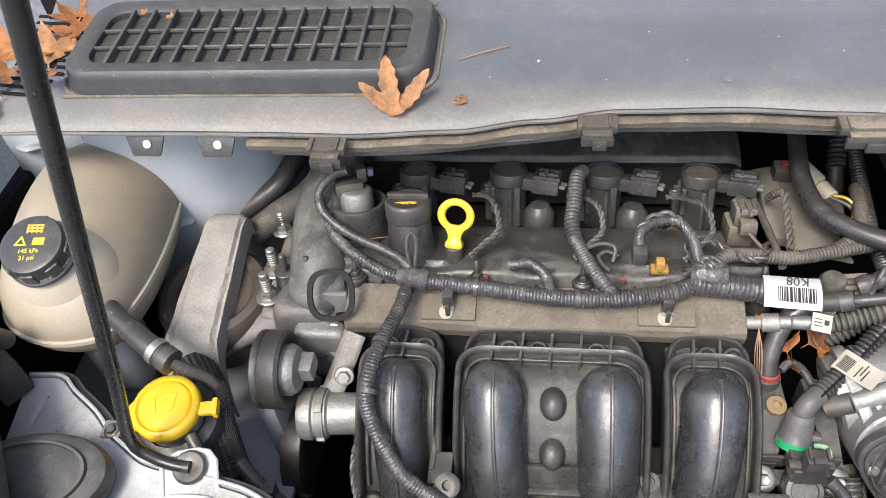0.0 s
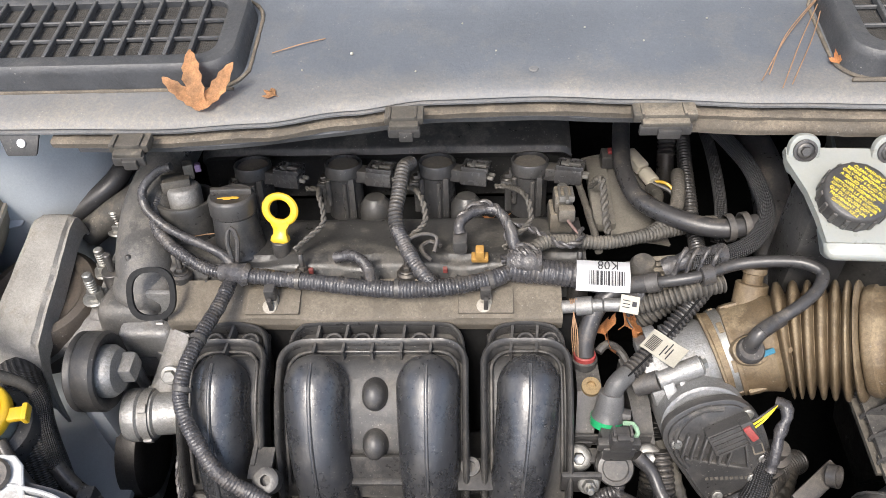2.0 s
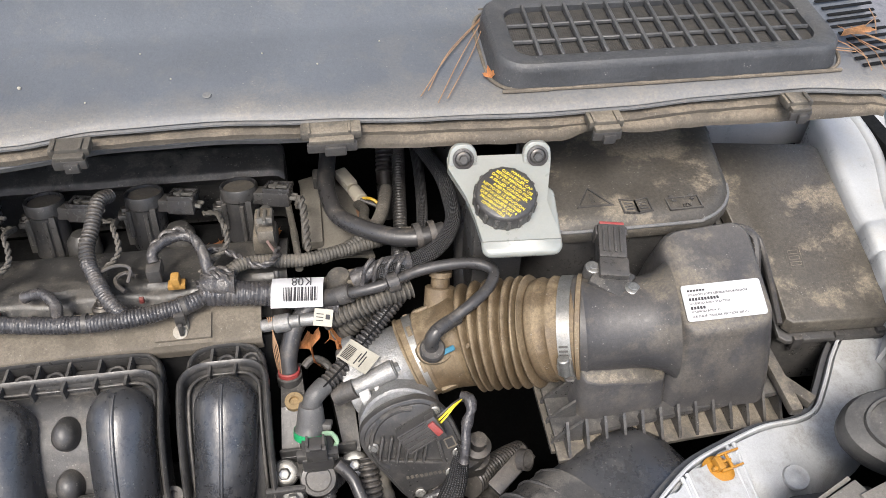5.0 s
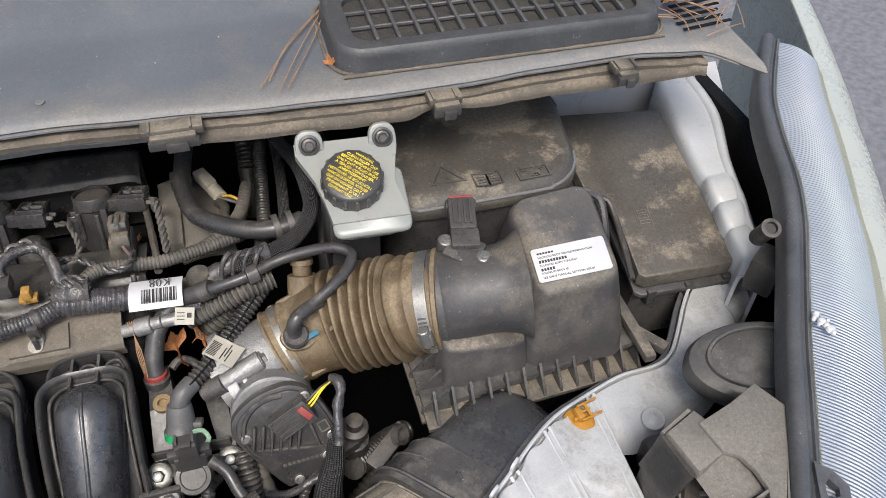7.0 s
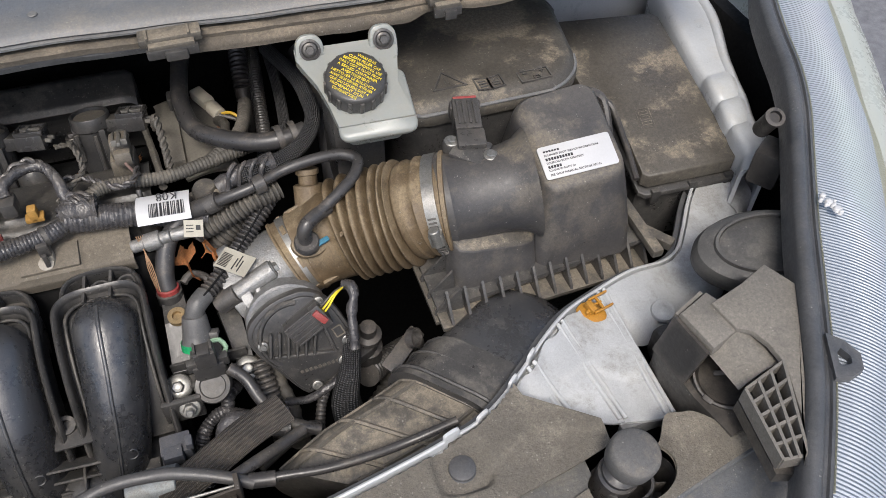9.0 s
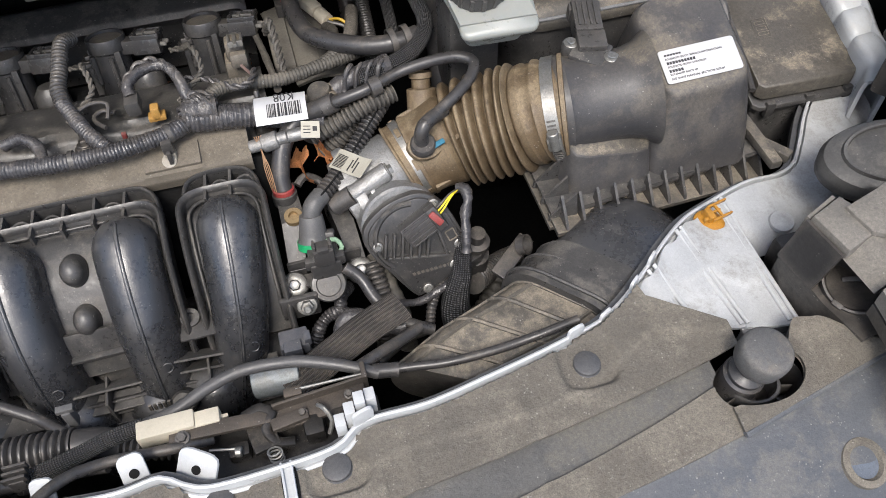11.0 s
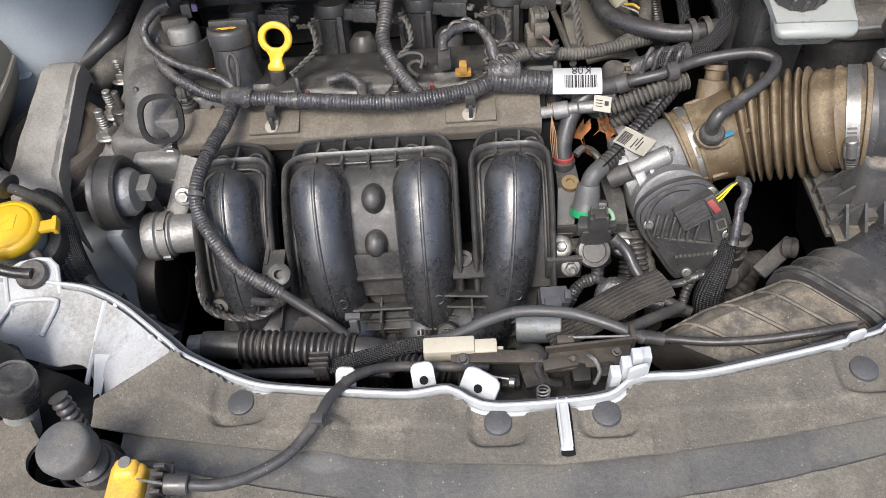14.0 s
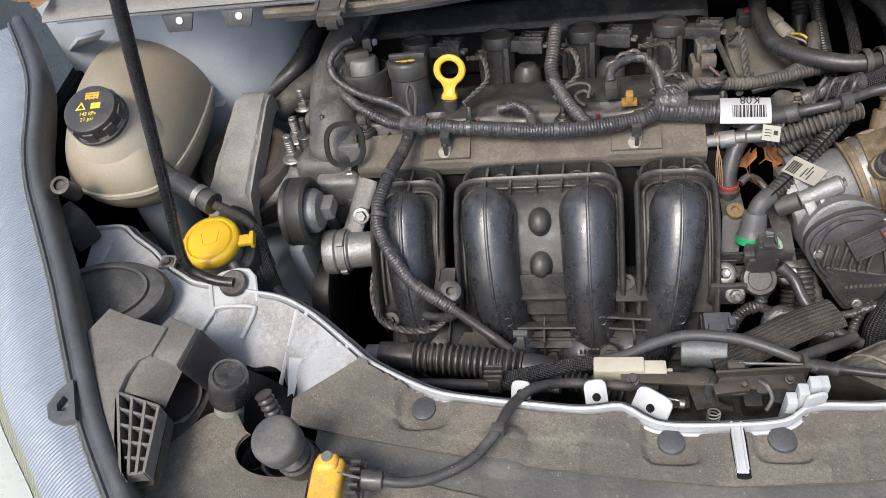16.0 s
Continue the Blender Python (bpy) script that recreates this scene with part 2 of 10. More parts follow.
LENSEDGE = mat("yellowed_lens_edge", (0.30, 0.30, 0.225), 0.38, var=0.08, relief="lens", pitch=1500.0, rdepth=0.9, bump=0.02)
BARRIER = mat("grey_cowl_lip", (0.13, 0.135, 0.14), 0.6, dust=0.35, dustcol=(0.24, 0.21, 0.17))


# ---- building blocks ----
BASE = {}


def thing(name, loc, label, category, group="", kind=""):
    ob = new(name)
    ob.empty_display_size = 0.02
    ob.location = loc
    BASE[ob] = Vector(loc)
    return tagged(ob, label, category, group, kind)


def mesh_of(name, bm, material, off, smooth=True, angle=38):
    bmesh.ops.recalc_face_normals(bm, faces=bm.faces)
    me = bpy.data.meshes.new(name)
    bm.transform(Matrix.Translation(-off))
    bm.to_mesh(me)
    bm.free()
    me.materials.append(material)
    if smooth:
        me.polygons.foreach_set("use_smooth", [True] * len(me.polygons))
        me.set_sharp_from_angle(angle=radians(angle))
    return me


def part(name, bm, material, parent, label="", angle=38):
    """ONE mesh, given in world metres, under a thing or a part."""
    off = BASE[parent]
    ob = new(name, mesh_of(name, bm, material, off, angle=angle))
    ob.parent = parent
    BASE[ob] = off
    return tagged(ob, label)


def solo(name, bm, material, label, category, kind="", group="", angle=38):
    """A thing of one mesh."""
    ob = new(name, mesh_of(name, bm, material, Vector((0, 0, 0)), angle=angle))
    BASE[ob] = Vector((0, 0, 0))
    return tagged(ob, label, category, group, kind)


def B():
    return bmesh.new()


def frame_of(axis, up=(0, 0, 1)):
    """A turn whose z runs along axis."""
    z = Vector(axis).normalized()
    x = Vector(up).cross(z)
    if x.length < 1e-4:
        x = Vector((1, 0, 0)) if abs(z.x) < 0.9 else Vector((0, 1, 0))
        x = x - z * x.dot(z)
    x.normalize()
    if x.x < -1e-6:
        x = -x
    y = z.cross(x)
    return Matrix((x, y, z)).transposed().to_4x4()


def at(p, axis=(0, 0, 1), up=(0, 0, 1)):
    return Matrix.Translation(p) @ frame_of(axis, up)


def box(bm, c, s, m=None, bev=0.002, seg=2):
    """A box of size s round c, with rounded edges, laid by m."""
    g = bmesh.ops.create_cube(bm, size=1.0)
    vs = g["verts"]
    bmesh.ops.scale(bm, vec=s, verts=vs)
    bmesh.ops.translate(bm, vec=c, verts=vs)
    if bev:
        es = list({e for v in vs for e in v.link_edges})
        r = bmesh.ops.bevel(bm, geom=es, offset=min(bev, 0.45 * min(s)), segments=seg, affect="EDGES", profile=0.6)
        vs = list({v for f in r["faces"] for v in f.verts} | {v for v in vs if v.is_valid})
        seen, todo = set(vs), list(vs)
        while todo:
            v = todo.pop()
            for e in v.link_edges:
                o = e.other_vert(v)
                if o not in seen:
                    seen.add(o)
                    todo.append(o)
        vs = list(seen)
    if m is not None:
        bmesh.ops.transform(bm, matrix=m, verts=vs)
    return bm


def lathe(bm, prof, m, n=24, a0=0.0, a1=360.0, sx=1.0, sy=1.0):
    """Turns a profile of (radius, height) round m's z."""
    full = abs(a1 - a0) >= 359.9
    cols = n if full else n + 1
    rings = []
    for r, h in prof:
        if r < 1e-6:
            rings.append([bm.verts.new(m @ Vector((0, 0, h)))] * cols)
        else:
            rings.append([bm.verts.new(m @ Vector((sx * r * math.cos(radians(a0 + (a1 - a0) * k / n)),
                                                   sy * r * math.sin(radians(a0 + (a1 - a0) * k / n)), h))) for k in range(cols)])
    for a, b in zip(rings, rings[1:]):
        for k in range(n):
            q = [a[k], a[(k + 1) % cols], b[(k + 1) % cols], b[k]]
            q = [v for i, v in enumerate(q) if v not in q[:i]]
            if len(q) > 2:
                bm.faces.new(q)
    return bm


def rod(bm, a, b, r, r2=None, n=16, bev=0.0008):
    """A round rod from a to b with softened ends."""
    a, b = Vector(a), Vector(b)
    h, r2 = (b - a).length, r if r2 is None else r2
    e = min(bev, r * 0.4, h * 0.3)
    return lathe(bm, [(0, 0), (r - e, 0), (r, e), (r2, h - e), (r2 - e, h), (0, h)], at(a, b - a), n)


def spline(pts, step=0.004):
    """A smooth line through pts, in even steps."""
    P = [Vector(p) for p in pts]
    P = [2 * P[0] - P[1]] + P + [2 * P[-1] - P[-2]]
    out = []
    for i in range(1, len(P) - 2):
        a, b, c, d = P[i - 1:i + 3]
        k = max(2, int((c - b).length / step))
        for j in range(k):
            t = j / k
            out.append(0.5 * (2 * b + (c - a) * t + (2 * a - 5 * b + 4 * c - d) * t * t + (3 * b - a - 3 * c + d) * t ** 3))
    out.append(P[-2])
    return out


def tube(bm, pts, r, n=12, step=0.004, ribs=None, r2=None, wob=0.0, flat=1.0, up=None, smooth=True):
    """A tube through pts; ribs (pitch, depth) makes it corrugated, wob uneven; flat squeezes it; UV: round, along in metres."""
    L = spline(pts, step if not ribs else min(step, ribs[0] / 6)) if smooth else [Vector(p) for p in pts]
    uv = bm.loops.layers.uv.verify()
    T = [(L[min(i + 1, len(L) - 1)] - L[max(i - 1, 0)]).normalized() for i in range(len(L))]
    x = (Vector(up) if up else Vector((0.3, 0.2, 1))).cross(T[0]).normalized()
    s, rings, S = 0.0, [], []
    for i, p in enumerate(L):
        x = (x - T[i] * x.dot(T[i])).normalized()
        y = T[i].cross(x)
        if i:
            s += (p - L[i - 1]).length
        f = i / max(1, len(L) - 1)
        rr = r + ((r2 - r) * f if r2 else 0)
        if ribs:
            w = 0.5 + 0.5 * math.cos(2 * math.pi * s / ribs[0])
            rr -= ribs[1] * (1 - w) ** 2
        if wob:
            rr *= 1 + wob * (noise.noise(p * 160) + 0.6 * noise.noise(p * 60))
        rings.append([bm.verts.new(p + rr * (math.cos(2 * math.pi * k / n) * x + flat * math.sin(2 * math.pi * k / n) * y)) for k in range(n)])
        S.append(s)
    for i in range(len(rings) - 1):
        for k in range(n):
            f = bm.faces.new((rings[i][k], rings[i][(k + 1) % n], rings[i + 1][(k + 1) % n], rings[i + 1][k]))
            for l, (u, w) in zip(f.loops, ((k, S[i]), (k + 1, S[i]), (k + 1, S[i + 1]), (k, S[i + 1]))):
                l[uv].uv = (u / n, w)
    bm.faces.new(rings[0][::-1])
    bm.faces.new(rings[-1])
    return bm


def loft(bm, rings, cap=True):
    """A skin over closed rings of equal count."""
    V = [[bm.verts.new(p) for p in ring] for ring in rings]
    n = len(V[0])
    for a, b in zip(V, V[1:]):
        for k in range(n):
            bm.faces.new((a[k], a[(k + 1) % n], b[(k + 1) % n], b[k]))
    if cap:
        bm.faces.new(V[0][::-1])
        bm.faces.new(V[-1])
    return bm


def rring(w, d, r, n=5):
    """A rounded rectangle, w by d, as 2D points."""
    r = min(r, 0.49 * w, 0.49 * d)
    out = []
    for cx, cy, a in ((w / 2 - r, d / 2 - r, 0), (-w / 2 + r, d / 2 - r, 90), (-w / 2 + r, -d / 2 + r, 180), (w / 2 - r, -d / 2 + r, 270)):
        for k in range(n + 1):
            q = radians(a + 90 * k / n)
            out.append((cx + r * math.cos(q), cy + r * math.sin(q)))
    return out


def soft_outline(pts, per=6):
    """A closed smooth 2D line through pts."""
    n, out = len(pts), []
    for i in range(n):
        a, b, c, d = (Vector(pts[(i + k - 1) % n]) for k in range(4))
        for j in range(per):
            t = j / per
            out.append(0.5 * (2 * b + (c - a) * t + (2 * a - 5 * b + 4 * c - d) * t * t + (3 * b - a - 3 * c + d) * t ** 3))
    return [(v[0], v[1]) for v in out]


def plate(bm, outline, h, m, bev=0.0015):
    """A plate of the 2D outline, h thick (from 0 up m's z), its upper rim rounded."""
    def ring(z, inset):
        k = len(outline)
        out = []
        for i, p in enumerate(outline):
            a, b = Vector(outline[i - 1]), Vector(outline[(i + 1) % k])
            d = (b - a).normalized()
            nrm = Vector((d[1], -d[0]))
            out.append(m @ Vector((p[0] - sgn * nrm[0] * inset, p[1] - sgn * nrm[1] * inset, z)))
        return out
    area = sum(a[0] * b[1] - b[0] * a[1] for a, b in zip(outline, outline[1:] + outline[:1]))
    sgn = 1 if area > 0 else -1
    return loft(bm, [ring(0, 0), ring(h - bev, 0), ring(h - bev * 0.3, bev * 0.3), ring(h, bev)])


def lerp_knots(knots, x):
    for (a, fa), (b, fb) in zip(knots, knots[1:]):
        if x <= b:
            t = min(1, max(0, (x - a) / (b - a)))
            t = t * t * (3 - 2 * t)
            return fa + (fb - fa) * t
    return knots[-1][1]


def sheet(bm, nu, nv, fn, thick=0.003):
    """A sheet fn(u, v) with u, v in 0..1, made solid downwards by its normal."""
    G = [[Vector(fn(i / nu, j / nv)) for j in range(nv + 1)] for i in range(nu + 1)]
    top = [[bm.verts.new(p) for p in row] for row in G]
    low = []
    for i in range(nu + 1):
        row = []
        for j in range(nv + 1):
            du = G[min(i + 1, nu)][j] - G[max(i - 1, 0)][j]
            dv = G[i][min(j + 1, nv)] - G[i][max(j - 1, 0)]
            k = du.cross(dv)
            k = k.normalized() if k.length > 1e-9 else Vector((0, 0, 1))
            row.append(bm.verts.new(G[i][j] - k * thick))
        low.append(row)
    for i in range(nu):
        for j in range(nv):
            bm.faces.new((top[i][j], top[i + 1][j], top[i + 1][j + 1], top[i][j + 1]))
            bm.faces.new((low[i][j + 1], low[i + 1][j + 1], low[i + 1][j], low[i][j]))
    for i in range(nu):
        for j in (0, nv):
            bm.faces.new((top[i][j], top[i + 1][j], low[i + 1][j], low[i][j]))
    for j in range(nv):
        for i in (0, nu):
            bm.faces.new((top[i][j], top[i][j + 1], low[i][j + 1], low[i][j]))
    return bm


def turned(bm, path, prof, n=48):
    """A round body along a bent axis: prof gives (radius, distance along the axis)."""
    L = spline(path, 0.002)
    S = [0.0]
    for a, b in zip(L, L[1:]):
        S.append(S[-1] + (b - a).length)
    rings, x = [], Vector((0, 0, 1))
    for r, h in prof:
        i = max(0, min(len(L) - 2, next((k for k in range(len(S) - 1) if S[k + 1] >= h), len(S) - 2)))
        f = (h - S[i]) / max(1e-6, S[i + 1] - S[i])
        d = (L[min(len(L) - 1, i + 3)] - L[max(0, i - 2)]).normalized()
        x = (x - d * x.dot(d)).normalized()
        y = d.cross(x)
        c = L[i] + (L[i + 1] - L[i]) * f
        rings.append([c + r * math.cos(2 * math.pi * k / n) * x + r * math.sin(2 * math.pi * k / n) * y for k in range(n)])
    return loft(bm, rings)


def hexbolt(bm, p, axis, r=0.006, h=0.005, washer=True, stud=0.0):
    m = at(p, axis)
    if washer:
        lathe(bm, [(0, 0), (r * 1.55, 0), (r * 1.6, h * 0.15), (r * 1.45, h * 0.3), (r * 1.0, h * 0.35), (0, h * 0.35)], m, 16)
    lathe(bm, [(r, 0), (r, h * 0.85), (r * 0.9, h), (0, h)], m, 6)
    if stud:
        lathe(bm, [(r * 0.55, h), (r * 0.55, h + stud - 0.001), (r * 0.4, h + stud), (0, h + stud)], m, 10)
    return bm


def lettering(text, size, m, thick=0.0002, align="CENTER", shear=0.0):
    """Flat letters of the built-in font, as a bmesh, lying in m's xy plane."""
    cu = bpy.data.curves.new("letters", "FONT")
    cu.body, cu.size, cu.extrude, cu.align_x, cu.align_y, cu.resolution_u = text, size, thick, align, "CENTER", 2
    ob = bpy.data.objects.new("letters", cu)
    me = ob.to_mesh()
    bm = B()
    bm.from_mesh(me)
    ob.to_mesh_clear()
    bpy.data.objects.remove(ob)
    bm.transform(m)
    return bm


ENG = pose(0, 0.50, 0.893, -15)   # the engine leans back by 15 degrees


def E3(x, v, w):
    """A place on the engine: across, back along the cover, up from it."""
    return ENG @ Vector((x, v, w))


EUP = (ENG.to_3x3() @ Vector((0, 0, 1)))


# ---- the setting ----
g = B()
box(g, (0, 0, -0.05), (240, 240, 0.1), bev=0)
solo("ground", g, ASPHALT, "grey asphalt of a car park", "ground", "structure")


# plain boxes added to close the bay; near-black puts shade in the gaps
def wall(name, c, s, m=DARKBAY, label="engine bay sheet metal, near-black for the shade inside"):
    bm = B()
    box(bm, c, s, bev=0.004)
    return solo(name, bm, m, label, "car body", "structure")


wall("floor", (XC, 0.42, 0.33), (1.5, 0.75, 0.02), label="added floor under the engine, near-black for the shade")
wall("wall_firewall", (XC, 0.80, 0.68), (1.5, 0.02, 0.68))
wall("wall_front", (XC, 0.07, 0.60), (1.0, 0.02, 0.50), label="added wall in the radiator's place, near-black for the shade")
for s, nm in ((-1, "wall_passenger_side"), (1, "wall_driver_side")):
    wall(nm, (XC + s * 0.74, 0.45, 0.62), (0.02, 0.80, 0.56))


def edge_y(x):
    return lerp_knots([(-0.65, 0.500), (-0.53, 0.516), (-0.448, 0.518), (-0.35, 0.517), (-0.25, 0.516), (-0.165, 0.514), (-0.079, 0.520), (-0.008, 0.534), (0.062, 0.547), (0.154, 0.549),
                       (0.241, 0.543), (0.35, 0.535), (0.45, 0.530), (0.521, 0.531), (0.60, 0.537), (0.70, 0.539), (0.77, 0.530), (0.83, 0.47)], x)


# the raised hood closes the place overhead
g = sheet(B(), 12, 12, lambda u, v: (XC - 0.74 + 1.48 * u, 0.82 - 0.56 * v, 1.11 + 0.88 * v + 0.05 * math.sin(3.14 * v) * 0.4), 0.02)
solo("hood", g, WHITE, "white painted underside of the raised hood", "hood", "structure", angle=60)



def cowl_point(u, v):
    x = XC - 0.662 + 1.324 * u
    e = edge_y(x)
    st = [(e + 0.010, 1.0315), (e + 0.003, 1.0325), (e, 1.0350), (e + 0.003, 1.0385), (e + 0.010, 1.041), (e + 0.03, 1.0425),
          (0.60, 1.046), (0.64, 1.049), (0.665, 1.051), (0.675, 1.054), (0.70, 1.063), (0.80, 1.10), (1.0, 1.17)]
    k = v * (len(st) - 1)
    i = min(int(k), len(st) - 2)
    f = k - i
    y, z = (st[i][j] + (st[i + 1][j] - st[i][j]) * f for j in (0, 1))
    d = abs(x - XC)
    z -= 0.03 * max(0, d - 0.60) ** 1.2
    return x, y, z + 0.0012 * noise.noise((x * 5, y * 6, 0.0))


cowl = thing("cowl_panel", (XC, 0.70, 1.05), "grey plastic windscreen cowl panel with two raised air grilles", "cowl panel")
g = sheet(B(), 120, 24, cowl_point, 0.003)
part("panel", g, COWL, cowl)

g = sheet(B(), 100, 3, lambda u, v: (-0.49 + 1.29 * u, edge_y(-0.49 + 1.29 * u) - 0.0015 + 0.006 * v, 1.0325 + 0.001 * v), 0.002)
part("edge_lip", g, BARRIER, cowl, "pale worn lip of the cowl")


def air_grille(x0, x1, y0, y1, flip):
    """A raised frame with a screen and a lattice of bars."""
    cx, cy, w, d = (x0 + x1) / 2, (y0 + y1) / 2, x1 - x0, y1 - y0
    def ring(w, d, r, z, lean=0.0):
        return [(cx + p[0], cy + p[1], z + (cy + p[1] - cy) * 0.05) for p in rring(w, d, r, 6)]
    g = B()
    loft(g, [ring(w + 0.056, d + 0.050, 0.032, 1.040), ring(w + 0.047, d + 0.043, 0.029, 1.0455), ring(w + 0.044, d + 0.041, 0.028, 1.050), ring(w + 0.041, d + 0.039, 0.028, 1.061), ring(w + 0.039, d + 0.037, 0.027, 1.066),
             ring(w + 0.034, d + 0.032, 0.025, 1.0685), ring(w + 0.008, d + 0.008, 0.018, 1.0685), ring(w, d, 0.016, 1.066), ring(w, d, 0.016, 1.050)], cap=False)
    fr = part("grille_frame", g, GRILLE, cowl, "dusty black raised grille frame")
    foot = [Vector(p) for p in ring(w + 0.054, d + 0.048, 0.031, 1.0)]
    foot = [Vector((p.x, p.y, lerp_knots([(0.52, 1.0425), (0.60, 1.046), (0.64, 1.049), (0.675, 1.054), (0.70, 1.063)], p.y))) for p in foot + foot[:1]]
    g = tube(B(), foot, 0.0017, 8, 0.006, wob=0.35)
    part("dust_bead", g, COWLDIRT, fr, "line of tan dust at the foot of the frame")
    g = B()
    box(g, (0, 0, 0), (w + 0.006, d + 0.006, 0.003), pose(cx, cy, 1.0590, math.degrees(0.05)), bev=0)
    part("screen", g, MESHM, fr, "fine black insect screen")
    n = 14
    bar = B()
    box(bar, (0, 0, 0), (0.0035, d + 0.004, 0.006), bev=0.0008, seg=1)
    me = mesh_of("slat", bar, GRILLE, Vector((0, 0, 0)))
    for k in range(1, n):
        ob = new("slat", me)
        ob.parent = fr
        ob.location = Vector((x0 + w * k / n, cy, 1.0655)) - BASE[fr]
        ob.rotation_euler = (0.05, 0, 0)
    bar = B()
    box(bar, (0, 0, 0), (w + 0.004, 0.0026, 0.004), bev=0.0008, seg=1)
    me = mesh_of("crossbar", bar, GRILLE, Vector((0, 0, 0)))
    for k in range(1, 3):
        ob = new("crossbar", me)
        ob.parent = fr
        yy = y0 + d * (k - 0.05) / 3
        ob.location = Vector((cx, yy, 1.0640 + (yy - cy) * 0.05)) - BASE[fr]


air_grille(-0.424, -0.124, 0.580, 0.660, False)
air_grille(0.430, 0.724, 0.576, 0.656, True)

for x in (-0.354, -0.288):
    g = B()
    y = edge_y(x)
    o = [(-0.019, 0.006), (-0.0135, -0.014), (-0.012, -0.016), (0.012, -0.016), (0.0135, -0.014), (0.019, 0.006)]
    plate(g, o, 0.002, at((x, y + 0.001, 1.0265), (0, -0.85, 0.5), (0, 0.5, 0.85)), 0.0005)
    tab = part("tab", g, BLACK, cowl)
    g = B()
    lathe(g, [(0, 0), (0.0038, 0), (0.0038, 0.0012), (0, 0.0012)], at(Vector((x + 0.002, y - 0.0035, 1.0235)), (0, -0.85, 0.5)), 14)
    part("hole", g, LABEL, tab, "round hole showing the pale panel behind")
# slotted drain panels in the corners
for cx, sgn in ((-0.488, -1), (0.796, 1)):
    for k in range(12):
        y = 0.560 + 0.0105 * k
        z = lerp_knots([(0.54, 1.0430), (0.60, 1.0466), (0.64, 1.0496), (0.675, 1.0546), (0.70, 1.0636)], y)
        g = box(B(), (0, 0, 0), (0.060 - 0.002 * (k % 3), 0.0042, 0.0016), pose(cx + 0.004 * math.sin(5 * k), y, z + 0.0006, 4, 0, 7 * sgn), bev=0.0006, seg=1)
        part("slot", g, DARKBAY, cowl, "dark drain slot")
# moulded dimple
g = B()
lathe(g, [(0.0042, 0), (0.0036, 0.0008), (0.002, 0.0010), (0, 0.0006)], at((0.152, 0.577, 1.0435)), 18)
part("dimple", g, BARRIER, cowl)

# the bulkhead's flange under the cowl edge
bulk = thing("bulkhead_flange", (XC, 0.54, 1.01), "dust-caked black bulkhead flange with sealing strip under the cowl edge", "bulkhead")
def flange_fn(u, v):
    x = -0.26 + 1.04 * u
    e = edge_y(x)
    st = [(-0.004, 1.018), (-0.005, 1.0235), (-0.003, 1.0255), (0.006, 1.0255), (0.03, 1.024)]
    k = v * 4
    i = min(3, int(k))
    f = k - i
    return x, e + st[i][0] + (st[i + 1][0] - st[i][0]) * f, st[i][1] + (st[i + 1][1] - st[i][1]) * f + 0.0015 * noise.noise((x * 60, v * 3, 0))
part("flange", sheet(B(), 90, 8, flange_fn, 0.004), COWLDIRT, bulk)
g = B()
tube(g, [(x, edge_y(x) + 0.004, 1.014) for x in [-0.24 + 0.05 * k for k in range(21)]], 0.006, 8, 0.01)
part("sealing_strip", g, SEAL, bulk)
def ledge_fn(u, v):
    x = 0.235 + 0.545 * u
    e = edge_y(x)
    depth = lerp_knots([(0.235, 0.15), (0.28, 0.62), (0.46, 0.62), (0.49, 0.35), (0.56, 0.62), (0.70, 0.75), (0.78, 0.5)], x)
    st = [(0.012, 1.0170), (-0.004, 1.0140), (-0.010, 1.0120), (-0.0125, 1.0090), (-0.0125, 1.0020)]
    k = v * 4
    i = min(3, int(k))
    f = k - i
    return x, e + (st[i][0] + (st[i + 1][0] - st[i][0]) * f) * depth, 1.022 + (st[i][1] + (st[i + 1][1] - st[i][1]) * f - 1.022) * depth + 0.0012 * noise.noise((x * 50, v * 3, 7))
part("dust_ledge", sheet(B(), 110, 12, ledge_fn, 0.003), COWLDIRT, bulk, "ledge heaped with tan dust", angle=50)
# slab added under the cowl, its shade put into the near-black colour
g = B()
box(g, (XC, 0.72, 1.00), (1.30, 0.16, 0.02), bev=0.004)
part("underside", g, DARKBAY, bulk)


def edge_clip(x, w=0.042):
    c = thing("edge_clip", (x, edge_y(x), 1.0), "dusty brown plastic clip on the cowl's front edge", "clip", "cowl edge clips")
    e = edge_y(x) - 0.024
    g = B()
    box(g, (x, e + 0.009, 1.0330), (w, 0.017, 0.008), bev=0.002)
    box(g, (x, e - 0.001, 1.0305), (w * 0.74, 0.010, 0.006), bev=0.0015)
    box(g, (x - w * 0.36, e + 0.007, 1.0375), (0.0025, 0.015, 0.003), bev=0.001)
    box(g, (x + w * 0.30, e + 0.007, 1.0375), (0.0025, 0.015, 0.003), bev=0.001)
    part("bracket", g, DUSTY, c)
    g = B()
    box(g, (x, e - 0.004, 1.0255), (w * 0.82, 0.005, 0.009), bev=0.0015)
    box(g, (x + w * 0.05, e - 0.008, 1.0240), (w * 0.36, 0.004, 0.009), bev=0.0015)
    part("catch", g, BLACK_CLEAN, c, "black spring catch")


for x, w in ((-0.183, 0.033), (0.042, 0.033), (0.257, 0.052), (0.498, 0.032), (0.685, 0.026)):
    edge_clip(x, w)

